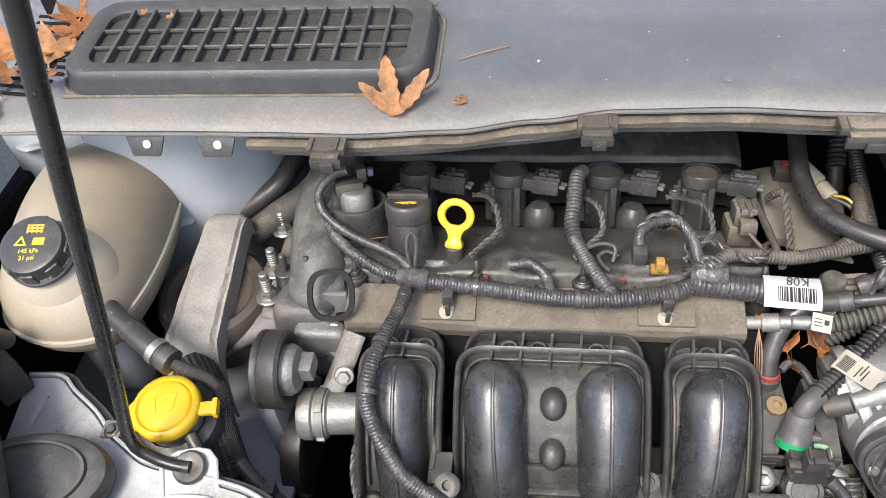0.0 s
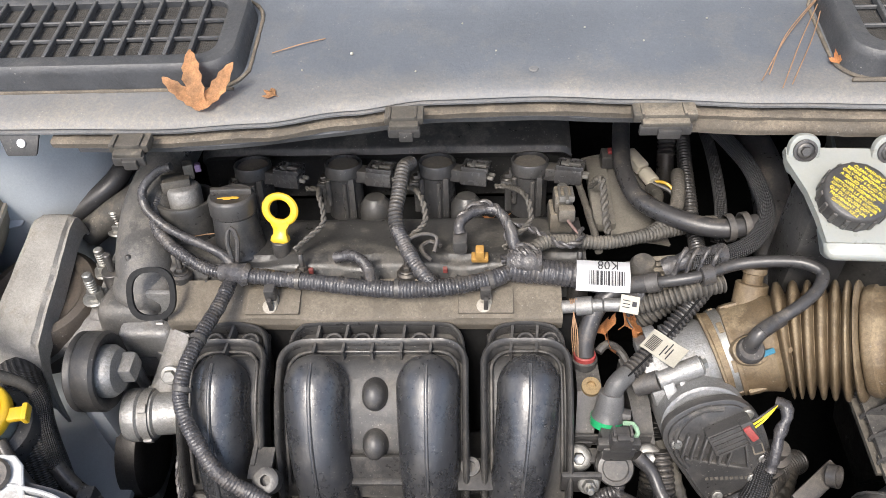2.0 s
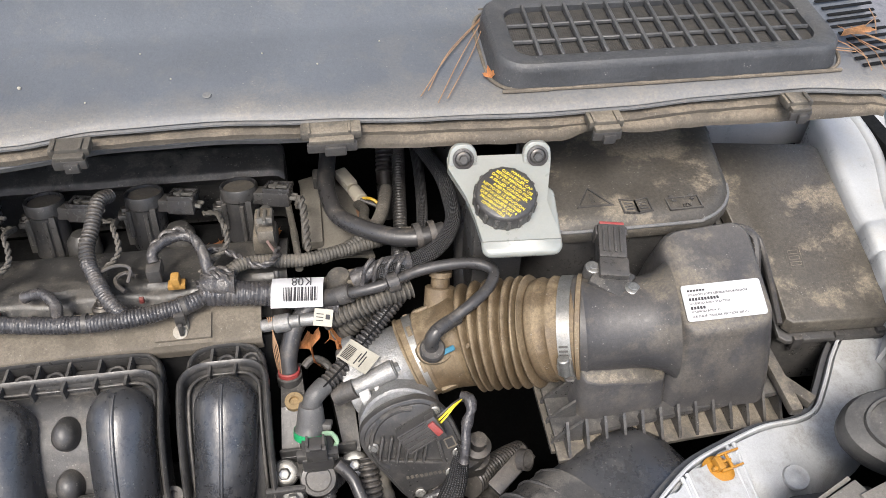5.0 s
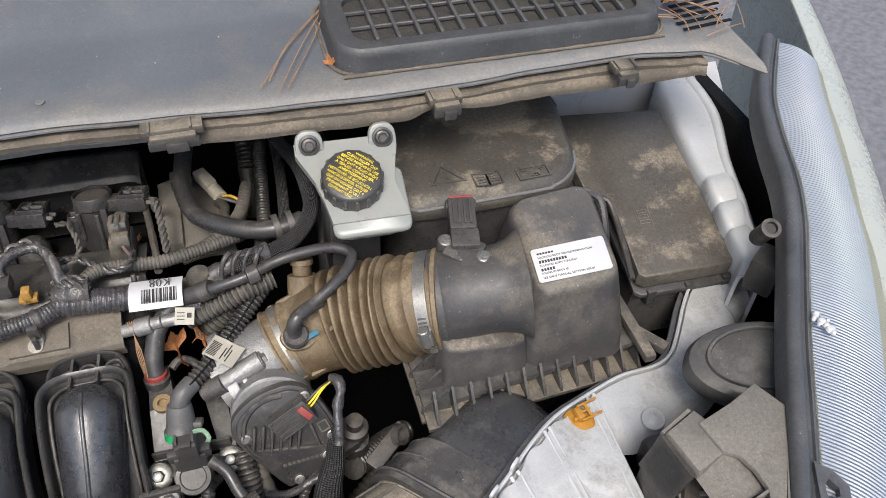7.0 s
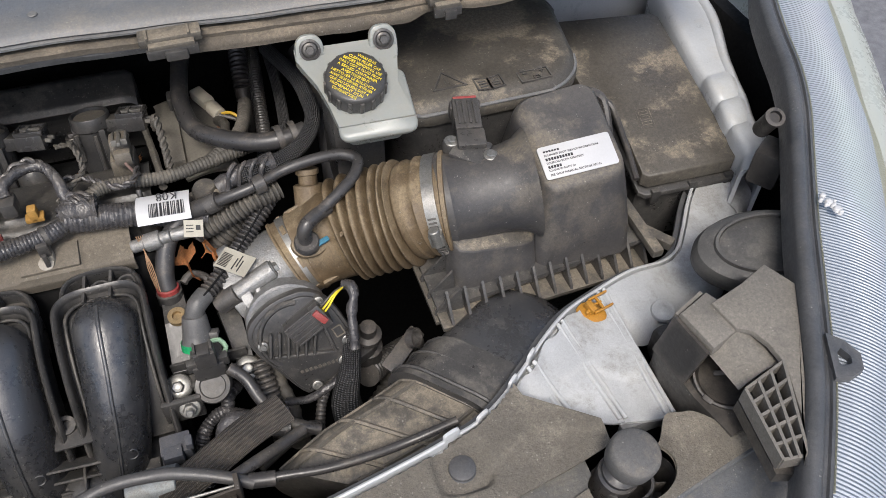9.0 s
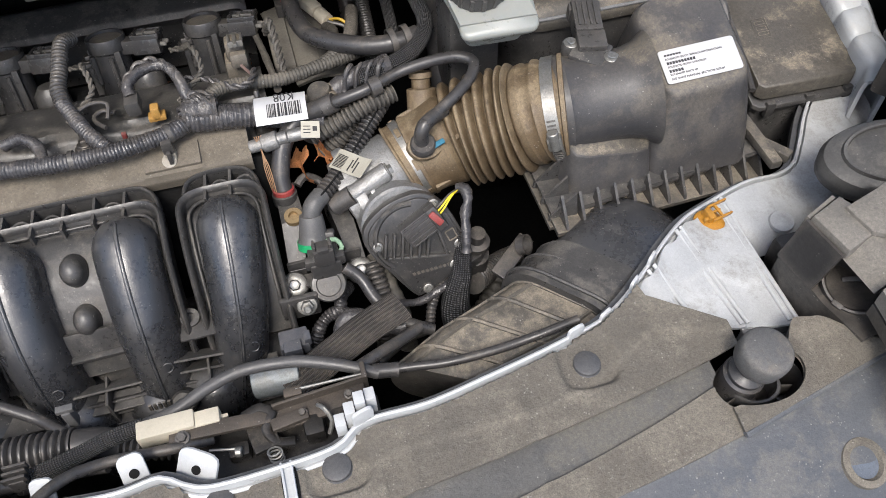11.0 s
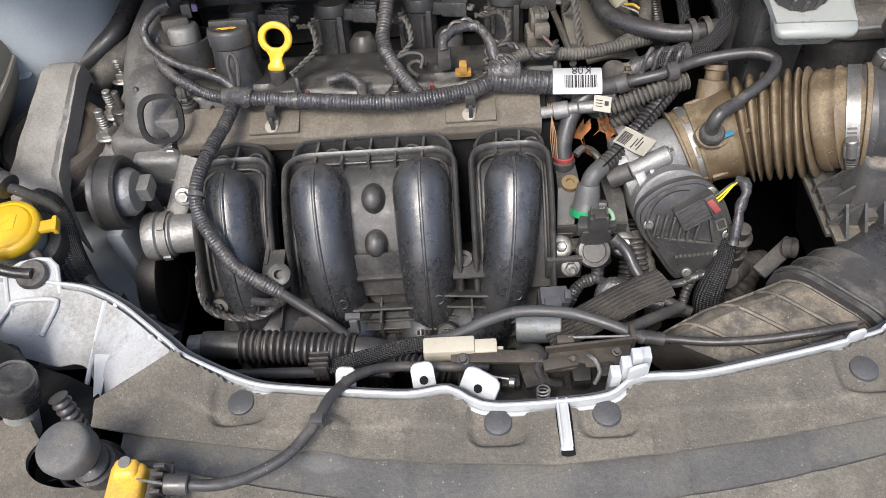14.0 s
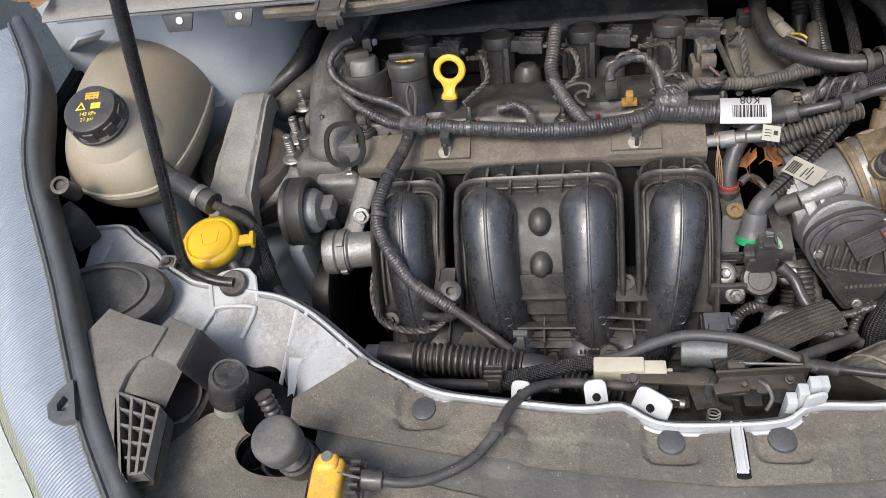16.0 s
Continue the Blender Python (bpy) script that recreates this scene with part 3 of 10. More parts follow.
# strut towers and inner wings
tower = thing("strut_tower", (-0.36, 0.70, 0.6), "pale blue-grey painted strut tower beside the coolant tank", "strut tower")
g = B()
lathe(g, [(0.126, 0.0), (0.121, 0.30), (0.114, 0.37), (0.100, 0.40), (0.06, 0.412), (0, 0.412)], at((-0.405, 0.690, 0.60)), 48)
part("dome", g, TOWER, tower, angle=60)
g = B()
plate(g, soft_outline([(-0.016, -0.006), (0.008, -0.010), (0.014, 0.0), (0.006, 0.008), (-0.012, 0.006)], 4), 0.002, at((-0.390, 0.572, 0.872), (0.2, -0.55, 0.8)))
part("bracket", g, TOWER, tower)
g = B()
tube(g, [(-0.265, 0.700, 0.885), (-0.275, 0.663, 0.890), (-0.282, 0.642, 0.885), (-0.295, 0.621, 0.875), (-0.323, 0.605, 0.860), (-0.365, 0.590, 0.835), (-0.40, 0.57, 0.79)], 0.0115, 18)
solo("heater_pipe", g, RUBBER, "black rubber hose passing in front of the strut tower", "hose")

lw = thing("inner_wing", (-0.55, 0.5, 0.5), "pale grey inner wing panel beside the coolant tank", "car body", "inner wings", "structure")
# the dark void's shade is put into this panel's colour
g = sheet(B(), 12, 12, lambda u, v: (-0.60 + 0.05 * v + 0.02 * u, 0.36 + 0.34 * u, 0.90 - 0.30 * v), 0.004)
part("panel", g, DARKBAY, lw, "panel coloured black for the shade beside the tank")
g = sheet(B(), 10, 6, lambda u, v: (-0.585 + 0.10 * u, 0.62 - 0.01 * u, 1.0 - 0.3 * v), 0.004)
part("rear_panel", g, TOWER, lw)
g = B()
box(g, (-0.40, 0.40, 0.70), (0.30, 0.22, 0.01), bev=0.003)
part("ledge", g, TOWER, lw)
g = B()
box(g, (0, 0, 0), (0.03, 0.20, 0.004), pose(-0.54, 0.60, 0.95, -30, 10, 40), bev=0.001)
part("strap", g, TOWER, lw)

rw = thing("inner_wing", (0.80, 0.5, 0.5), "white painted inner wing panel with pressed bumps", "car body", "inner wings", "structure")
def rw_fn(u, v):
    y = 0.370 + 0.350 * u
    x0 = lerp_knots([(0.355, 0.772), (0.40, 0.800), (0.51, 0.812), (0.65, 0.826), (0.72, 0.866)], y)
    w = lerp_knots([(0.355, 0.028), (0.42, 0.020), (0.47, 0.026), (0.60, 0.050), (0.72, 0.040)], y)
    d = (y - 0.392) % 0.036 / 0.036
    bumpy = 0.007 * max(0, math.sin(math.pi * d)) ** 0.6 if 0.392 < y < 0.500 else 0
    zz = 0.866 + 0.14 * (y - 0.40)
    st = [(-0.004, zz - 0.10), (0.0, zz - 0.006), (0.06, zz), (0.55, zz + 0.001), (0.86, zz + 0.002), (0.90, zz + 0.006), (1.0, zz + 0.006), (1.02, zz - 0.10)]
    k = v * 7
    i = min(6, int(k))
    f = k - i
    return x0 + w * (st[i][0] + (st[i + 1][0] - st[i][0]) * f) - (bumpy * 0.5 if 0 < i < 3 else 0), y, st[i][1] + (st[i + 1][1] - st[i][1]) * f + (bumpy * 0.8 if 0 < i < 4 else 0)
part("panel", sheet(B(), 90, 28, rw_fn, 0.004), WHITE, rw, angle=60)
g = sheet(B(), 20, 4, lambda u, v: (0.824 + 0.062 * u + 0.026 * v, 0.410 + 0.26 * u, 0.858 + 0.03 * u - 0.03 * v), 0.003)
part("outer_ledge", g, BARRIER, rw, "grey shaded ledge")
g = sheet(B(), 6, 6, lambda u, v: (0.898 + 0.036 * u - 0.024 * v, 0.700 - 0.095 * v, 0.895 - 0.03 * v), 0.003)
part("pillar", g, WHITE, rw, "white upright pressing")
g = sheet(B(), 8, 6, lambda u, v: (0.62 + 0.24 * u, 0.715 - 0.02 * v, 1.0 - 0.16 * v), 0.004)
part("rear_panel", g, WHITE, rw)

# ---- the white front carrier ----
LINE = [(-0.468, 0.366), (-0.436, 0.366), (-0.418, 0.352), (-0.388, 0.331), (-0.365, 0.310), (-0.345, 0.297), (-0.327, 0.287), (-0.290, 0.279), (-0.259, 0.273), (-0.234, 0.267), (-0.215, 0.258),
        (-0.195, 0.245), (-0.170, 0.224), (-0.146, 0.203), (-0.128, 0.188), (-0.074, 0.160), (-0.032, 0.152), (0.005, 0.148), (0.049, 0.144), (0.079, 0.147), (0.094, 0.138), (0.112, 0.131),
        (0.153, 0.131), (0.197, 0.135), (0.220, 0.148), (0.267, 0.149), (0.316, 0.157), (0.358, 0.165), (0.382, 0.171), (0.411, 0.180), (0.437, 0.195), (0.466, 0.217), (0.500, 0.245),
        (0.531, 0.268), (0.567, 0.285), (0.615, 0.303), (0.660, 0.314), (0.682, 0.323), (0.703, 0.346), (0.732, 0.383), (0.757, 0.406), (0.787, 0.412), (0.820, 0.411)]


def rim_z(x):
    return lerp_knots([(-0.46, 0.873), (-0.2, 0.873), (-0.08, 0.884), (0.36, 0.884), (0.47, 0.873), (0.58, 0.850), (0.67, 0.827), (0.82, 0.826)], x)


RIM = spline([(x, y, rim_z(x)) for x, y in LINE], 0.006)


def along(f):
    k = f * (len(RIM) - 1)
    i = min(len(RIM) - 2, int(k))
    return RIM[i].lerp(RIM[i + 1], k - i)


def outward(f):
    d = along(min(1, f + 0.004)) - along(max(0, f - 0.004))
    return Vector((d.y, -d.x, 0)).normalized()


def at_x(x):
    return min(range(len(RIM)), key=lambda i: abs(RIM[i].x - x)) / (len(RIM) - 1)


carrier = thing("front_carrier", (XC, 0.2, 0.8), "white painted front carrier with a curved upright sealing flange", "front carrier")
g = B()
for dx, z0, z1, w in ((0, 0.868, 0.886, 0.0015), (0.0034, 0.872, 0.8775, 0.0016)):
    rings = []
    for i in range(len(RIM)):
        f = i / (len(RIM) - 1)
        p, o = along(f), outward(f)
        q = p + o * dx
        rings.append([q - o * w + Vector((0, 0, z0 - 0.885)), q + o * w + Vector((0, 0, z0 - 0.885)), q + o * w + Vector((0, 0, z1 - 0.8858)), q + Vector((0, 0, z1 - 0.885)), q - o * w + Vector((0, 0, z1 - 0.8858))])
    loft(g, rings)
part("sealing_flange", g, WHITE, carrier, "white upright flange with a worn rim")
g = B()
rings = []
for i in range(len(RIM)):
    f = i / (len(RIM) - 1)
    p, o = along(f), outward(f)
    q = p - o * 0.0055
    rings.append([q - o * 0.002 + Vector((0, 0, -0.02)), q + o * 0.003 + Vector((0, 0, -0.02)), q + o * 0.003 + Vector((0, 0, -0.008)), q - o * 0.002 + Vector((0, 0, -0.008))])
loft(g, rings)
part("edge_seal", g, SEAL, carrier, "black rubber edge seal")
for x, w, h in ((-0.003, 0.016, 0.016), (0.060, 0.018, 0.020), (0.096, 0.030, 0.020), (0.222, 0.016, 0.016),
                (0.386, 0.014, 0.010), (0.416, 0.012, 0.008), (0.452, 0.012, 0.010), (0.476, 0.012, 0.010)):
    f = at_x(x)
    p, o = along(f), outward(f)
    tang = Vector((-o.y, o.x, 0))
    o2 = [(-w / 2, -0.01), (w / 2, -0.01), (w / 2, h * 0.70), (w * 0.46, h * 0.86), (w * 0.34, h * 0.97), (w * 0.2, h), (-w * 0.2, h), (-w * 0.34, h * 0.97), (-w * 0.46, h * 0.86), (-w / 2, h * 0.70)]
    g = B()
    rise = (Vector((0, 0, 1)) - o * 0.9).normalized() if x < 0.2 else Vector((0, 0, 1))
    m = Matrix((tang, rise, tang.cross(rise))).transposed().to_4x4()
    m = Matrix.Translation(p - o * (0.012 if x < 0.2 else 0.001) + Vector((0, 0, -0.016 if x < 0.2 else 0.0))) @ m
    plate(g, o2, 0.0025, m, 0.0006)
    tb = part("tab", g, WHITE, carrier)
    if x < 0.2:
        g = B()
        lathe(g, [(0, -0.0012), (0.0034, -0.0012), (0.0034, 0.0037), (0, 0.0037)], m @ Matrix.Translation((0, 0.006, 0)), 12)
        part("hole", g, DARKBAY, tb, "dark round hole")
# bright stepped block beside the latch
g = B()
for k, h in enumerate((0.016, 0.022, 0.026, 0.020)):
    box(g, (0.204 + 0.008 * k, 0.150 + 0.004 * k, 0.865 + h / 2), (0.0075, 0.010, h + 0.02), bev=0.001)
part("step_block", g, WHITE, carrier)
# upright bar in the slot
g = B()
box(g, (0.1625, 0.114, 0.8765), (0.0088, 0.040, 0.010), bev=0.001)
box(g, (0.1592, 0.115, 0.8790), (0.0016, 0.038, 0.011), bev=0.0005)
box(g, (0.1660, 0.115, 0.8790), (0.0016, 0.038, 0.011), bev=0.0005)
part("slot_bar", g, WHITE, carrier)


def side_plate(f0, f1, wfn, drop, n=60, k=10):
    """A pressed plate that runs along the flange, wfn wide, rolled down at its outer edge."""
    def fn(u, v):
        f = f0 + (f1 - f0) * u
        p, o = along(f), outward(f)
        q = p + o * (0.003 + wfn(u) * v)
        return q.x, q.y, p.z - 0.006 - drop * v - 0.016 * max(0, v - 0.78) / 0.22 + 0.0012 * noise.noise((q.x * 30, q.y * 30, 4))
    return sheet(B(), n, k, fn, 0.004)


part("corner_plate", side_plate(at_x(0.555), at_x(0.815), lambda u: lerp_knots([(0, 0.035), (0.10, 0.054), (0.25, 0.060), (0.38, 0.052), (0.50, 0.050), (0.72, 0.058), (0.90, 0.050), (1, 0.035)], u), 0.010),
     WHITED, carrier, "dusty white corner plate with pressed ribs", angle=60)
part("corner_plate", side_plate(at_x(-0.465), at_x(-0.112), lambda u: lerp_knots([(0, 0.090), (0.3, 0.066), (0.5, 0.052), (0.62, 0.056), (0.72, 0.046), (0.86, 0.058), (1, 0.030)], u), 0.014),
     WHITEDD, carrier, "mud-stained white corner plate with pressed ribs", angle=60)
for x0, l, gap in ((-0.208, 0.070, 0.0050), (-0.158, 0.040, 0.0042)):
    f = at_x(x0)
    p, o = along(f), (outward(f) + Vector((0.35, -0.55, 0))).normalized()
    for s in (-gap, gap):
        g = B()
        tang = Vector((-o.y, o.x, 0)) * s
        tube(g, [p + tang + o * 0.002 + Vector((0, 0, -0.003)), p + tang + o * l * 0.5 + Vector((0, 0, -0.013)), p + tang + o * l + Vector((0, 0, -0.026))], 0.0021, 8, 0.01)
        part("rib", g, WHITE, carrier)
g = box(B(), (-0.3655, 0.314, 0.872), (0.018, 0.016, 0.004), pose(0, 0, 0), bev=0.001)
part("lug", g, BARRIER, carrier, "grey bolted lug")
part("lug_bolt", hexbolt(B(), (-0.365, 0.312, 0.874), (0, -0.1, 1), 0.0042, 0.004), DARKSTEEL, carrier, "small dark bolt")
# pressed frame under the prop bracket
g = B()
tube(g, [(-0.312, 0.232, 0.862), (-0.300, 0.252, 0.868), (-0.294, 0.258, 0.870), (-0.262, 0.258, 0.870), (-0.258, 0.252, 0.868), (-0.266, 0.226, 0.862)], 0.0022, 8, 0.004)
part("rib", g, WHITE, carrier)
# a thin brace that stands forward of the plate
g = sheet(B(), 12, 4, lambda u, v: (-0.212 + 0.004 * u + 0.012 * v * (1 - u), 0.203 - 0.056 * u, 0.866 - 0.020 * u - 0.002 * v), 0.003)
part("brace", g, WHITE, carrier, "thin white pressed brace")
g = B()
lathe(g, [(0, 0.004), (0.004, 0.004), (0.006, 0.003), (0.0105, 0.003), (0.0115, 0)], at((0.625, 0.254, 0.836), (-0.1, -0.2, 1)), 20)
part("screw", g, mat("dull_zinc", (0.36, 0.37, 0.37), 0.5, metal=0.2, var=0.1, dust=0.2), carrier, "zinc-plated round-headed screw")
# straight-ribbed wedge that runs forward from the flange
def wedge_z(x, v):
    return (rim_z(x) - 0.003) * (1 - v) + 0.853 * v
def wedge_low(x):
    return lerp_knots([(0.440, 0.190), (0.480, 0.176), (0.523, 0.156), (0.572, 0.148)], x)
def wedge_fn(u, v):
    x = 0.440 + 0.137 * u
    yb = lerp_knots(LINE, x) - 0.005
    y = yb + (wedge_low(x) - yb) * v
    step = 0.0025 * (0.5 + 0.5 * math.tanh((v - 0.55 - 0.12 * math.sin(9 * u)) / 0.02))
    return x + (-0.006 if x > 0.53 else 0.004) * v, y, wedge_z(x, v) - step + 0.0008 * noise.noise((x * 40, y * 40, 2))
part("wedge", sheet(B(), 40, 40, wedge_fn, 0.003), WHITED, carrier, "dusty white pressed wedge", angle=30)
g = sheet(B(), 4, 10, lambda u, v: (0.578 - 0.007 * v, 0.286 - 0.138 * v, 0.848 + 0.005 * v - 0.03 * u), 0.002)
part("wedge_side", g, WHITE, carrier)
g = box(B(), (0.548, 0.1535, 0.842), (0.044, 0.006, 0.018), pose(0, 0, 0), bev=0.002)
part("wedge_end", g, BARRIER, carrier, "grey end face of the wedge")
for x0, x1 in ((0.578, 0.571), (0.571, 0.565), (0.515, 0.527), (0.521, 0.532), (0.470, 0.486), (0.477, 0.493)):
    g = B()
    ya, yb = along(at_x(x0)).y - 0.003, wedge_low(x1) + 0.002
    tube(g, [(x0, ya, rim_z(x0) - 0.001), ((x0 + x1) / 2, (ya + yb) / 2, wedge_z((x0 + x1) / 2, 0.5) + 0.001), (x1, yb, 0.855)], 0.0019, 8, 0.01)
    part("rib", g, WHITE, carrier)
clip = thing("retaining_clip", (0.548, 0.258, 0.850), "amber plastic push-in retaining clip on the white carrier", "clip")
g = B()
mc_ = at((0.552, 0.260, 0.853), (0.05, -0.15, 0.98)) @ Matrix.Scale(0.80, 4)
lathe(g, [(0, 0.003), (0.010, 0.003), (0.016, 0.0015), (0.018, 0)], mc_, 24)
part("flange", g, ORANGECLIP, clip)
g = B()
mp_ = mc_ @ pose(0.001, 0.003, 0, 0, 0, -6)
box(g, (0.000, 0.003, 0.007), (0.007, 0.014, 0.012), mp_, bev=0.001)
box(g, (-0.005, 0.0, 0.005), (0.006, 0.004, 0.008), mp_, bev=0.001)
for y, z, l in ((0.010, 0.0125, 0.026), (0.003, 0.0100, 0.014), (-0.005, 0.0075, 0.026)):
    box(g, (l / 2, y, z), (l, 0.0024, 0.0050), mp_, bev=0.0007)
box(g, (0.010, 0.0025, 0.0125), (0.003, 0.016, 0.0030), mp_, bev=0.0007)
part("clip_body", g, ORANGECLIP, clip, "finned amber clip body")

# ---- front shield over the radiator ----
BANDM = mat("worn_band_plastic", (0.070, 0.069, 0.067), 0.6, dust=0.60, speck=0.3, dustcol=(0.150, 0.135, 0.105), bump=0.4, bscale=900, pscale=12.0)
PINM = mat("pin_plastic", (0.050, 0.051, 0.054), 0.5, dust=0.12)
WELL = (0.505, 0.104, 0.034, 0.0215)
def pierced(bm):
    """Opens the round wells under the hood stops."""
    gone = []
    for fc in bm.faces:
        c = fc.calc_center_median()
        if ((abs(c.x - XC) - (WELL[0] - XC)) / WELL[2]) ** 2 + ((c.y - WELL[1]) / WELL[3]) ** 2 < 1:
            gone.append(fc)
    bmesh.ops.delete(bm, geom=gone, context="FACES")
    for v in bm.verts:
        q = Vector(((abs(v.co.x - XC) - (WELL[0] - XC)) / WELL[2], (v.co.y - WELL[1]) / WELL[3]))
        if 0.5 < q.length < 1.25 and any(e.is_boundary for e in v.link_edges):
            q.normalize()
            v.co.x = XC + math.copysign(WELL[0] - XC + q.x * WELL[2], v.co.x - XC)
            v.co.y = WELL[1] + q.y * WELL[3]
    return bm
shield = thing("radiator_shield", (XC, 0.1, 0.86), "dust-covered black plastic sight shield over the radiator", "shield")
def shield_fn(u, v, rear=True, strip=False):
    x = -0.19 + 0.69 * u if rear else -0.169 + 0.648 * u
    d = abs(x - XC)
    yf = 0.040 + 0.285 * d * d
    ys = 0.057 + 0.03 * d + 0.41 * d * d
    ye = 0.085 + 0.06 * d + 0.20 * d * d
    if d < 0.295:
        f = at_x(min(max(x, -0.14), 0.45))
        yb = along(f).y - 0.0045
    else:
        yb = 0.190 - (d - 0.295) * 0.80
    y0, y1 = (ye + 0.001, yb) if rear else (yf, ys) if strip else (ys - 0.003, ye + 0.005)
    y = y0 + (y1 - y0) * v
    v = (y - yf) / (yb - yf)
    z = 0.872 + 0.0075 * v + 0.004 * (d / 0.3) ** 2
    for px, py in ((-0.079, 0.146), (0.115, 0.121), (0.195, 0.124), (0.388, 0.149)):
        q = ((abs(x - px) / 0.021) ** 4 + (abs(y - py) / 0.019) ** 4) ** 0.25
        z -= 0.0050 * (0.5 - 0.5 * math.tanh((q - 1) / 0.07))
    z -= (0.0 if y > ye else 0.004) if rear else 0.003 + 0.004 * (1 - v) if strip else 0.0085
    z -= 0.003 * min(1, max(0, (d - 0.312) / 0.018)) if not rear else 0
    q = math.hypot((x + 0.012) / 0.022, (y - 0.112) / 0.020)
    z += 0.007 * max(0, 1 - q ** 3) if q < 1 else 0
    # pressed swages across the panel
    for sx in (0.045, 0.245, 0.330):
        z += 0.0022 * math.exp(-((x - sx) / 0.005) ** 2) * (0.5 + 0.5 * math.tanh((yb - 0.022 - y) / 0.004))
    z += 0.0012 * math.tanh((y - (ye + 0.45 * (yb - ye) + 0.006 * math.sin(x * 31))) / 0.002) * (1 if abs(x - 0.155) > 0.07 else 0)
    return x, y, z + 0.0008 * noise.noise((x * 40, y * 40, 1))
part("panel", pierced(sheet(B(), 300, 90, shield_fn, 0.003)), FRONTSHIELD, shield, angle=50)
part("front_band", pierced(sheet(B(), 160, 20, lambda u, v: shield_fn(u, v, False), 0.003)), BANDM, shield, "darker sunken band with worn dust", angle=50)
part("front_strip", pierced(sheet(B(), 160, 10, lambda u, v: shield_fn(u, v, False, True), 0.003)), FRONTSHIELD, shield, "dusty front strip of the shield", angle=50)
for px, py, pz in ((-0.079, 0.146, 0.8772), (0.115, 0.121, 0.8750), (0.195, 0.124, 0.8750), (0.388, 0.149, 0.8775)):
    g = B()
    lathe(g, [(0, 0.0022), (0.0086, 0.0020), (0.0100, 0.0012), (0.0104, -0.001), (0.0116, -0.002)], at((px, py, pz)), 26)
    part("push_pin", g, PINM, shield, "round black push pin")
g = B()
o = soft_outline([(-0.005, -0.026), (0.005, -0.026), (0.0062, -0.020), (0.0062, 0.018), (-0.0062, 0.018), (-0.0062, -0.020)], 4)
plate(g, o, 0.001, at((0.1630, 0.114, 0.8798)) @ Matrix.Diagonal((0.80, 0.9, 1, 1)), 0.0002)
part("slot", g, DARKBAY, shield, "dark slot")

BUMPM = mat("bumper_plastic", (0.062, 0.068, 0.078), 0.45, var=0.15, scale=9, dust=0.45, speck=0.6, dustcol=(0.17, 0.155, 0.13), bump=0.25, bscale=1200)
bump = thing("bumper_cover", (XC, -0.05, 0.5), "blue-black plastic grille top of the front bumper", "bumper")
def bump_fn(u, v):
    x = -0.45 + 1.21 * u
    d = abs(x - XC)
    y1 = 0.043 + 0.285 * d * d
    y = y1 - 0.30 * v
    return x, y, 0.860 - 0.05 * v - 0.25 * v * v
part("top_face", sheet(B(), 60, 16, bump_fn, 0.004), BUMPM, bump, angle=60)
for x0, x1 in ((-0.16, 0.12), (0.19, 0.47)):
    g = B()
    tube(g, [Vector(bump_fn((x + 0.45) / 1.21, 0.045)) + Vector((0, 0, 0.001)) for x in [x0 + (x1 - x0) * k / 8 for k in range(9)]], 0.0028, 8, 0.01)
    part("edge_bead", g, BUMPM, bump, "raised edge bead")


# ---- the engine ----
engine = thing("engine", (0.0, 0.52, 0.4), "transverse petrol engine with a black plastic valve cover", "engine")
# plain block; the shade round it is put into its near-black colour
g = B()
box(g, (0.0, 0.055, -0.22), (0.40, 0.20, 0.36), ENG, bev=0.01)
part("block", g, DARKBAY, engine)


def vc_fn(u, v):
    """The front half of the valve cover: rolled front edge, flat top."""
    x = -0.205 + 0.408 * u
    st = [(-0.018, -0.050), (-0.016, -0.020), (-0.010, -0.006), (0.0, -0.001), (0.010, 0.0), (0.030, -0.001), (0.060, 0.0), (0.067, -0.002), (0.070, -0.024)]
    k = v * 8
    i = min(7, int(k))
    f = k - i
    y, z = (st[i][j] + (st[i + 1][j] - st[i][j]) * f for j in (0, 1))
    z -= 0.004 * max(0, math.cos((x + 0.01) * 65)) * (1 if i < 3 else 0)
    return E3(x, y, z + 0.0007 * noise.noise((x * 30, y * 30, 3)))


cover = part("valve_cover", sheet(B(), 110, 32, vc_fn, 0.004), COVER, engine, "dusty black plastic valve cover", angle=50)
# recess floor, with its shade put into the near-black colour
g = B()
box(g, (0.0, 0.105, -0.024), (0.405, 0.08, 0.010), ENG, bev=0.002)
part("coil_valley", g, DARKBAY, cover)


def vr_fn(u, v):
    x = -0.198 + 0.400 * u
    st = [(0.152, -0.02), (0.150, 0.026), (0.1435, 0.034), (0.147, 0.041), (0.156, 0.047), (0.176, 0.057), (0.186, 0.056), (0.192, 0.045), (0.194, -0.02)]
    k = v * 8
    i = min(7, int(k))
    f = k - i
    y, z = (st[i][j] + (st[i + 1][j] - st[i][j]) * f for j in (0, 1))
    z -= 0.006 * max(0, (abs(u - 0.5) - 0.47) / 0.03) ** 2
    return E3(x, y, z + 0.0008 * noise.noise((x * 25, y * 25, 6)))
part("rear_ridge", sheet(B(), 60, 32, vr_fn, 0.004), COVER, cover, "raised rear ridge of the cover", angle=50)
# fins on the front face
for k in range(22):
    x = -0.19 + 0.0182 * k
    g = B()
    box(g, (x, -0.021, -0.030), (0.002, 0.008, 0.034), ENG, bev=0.0005, seg=1)
    part("fin", g, COVER, cover)
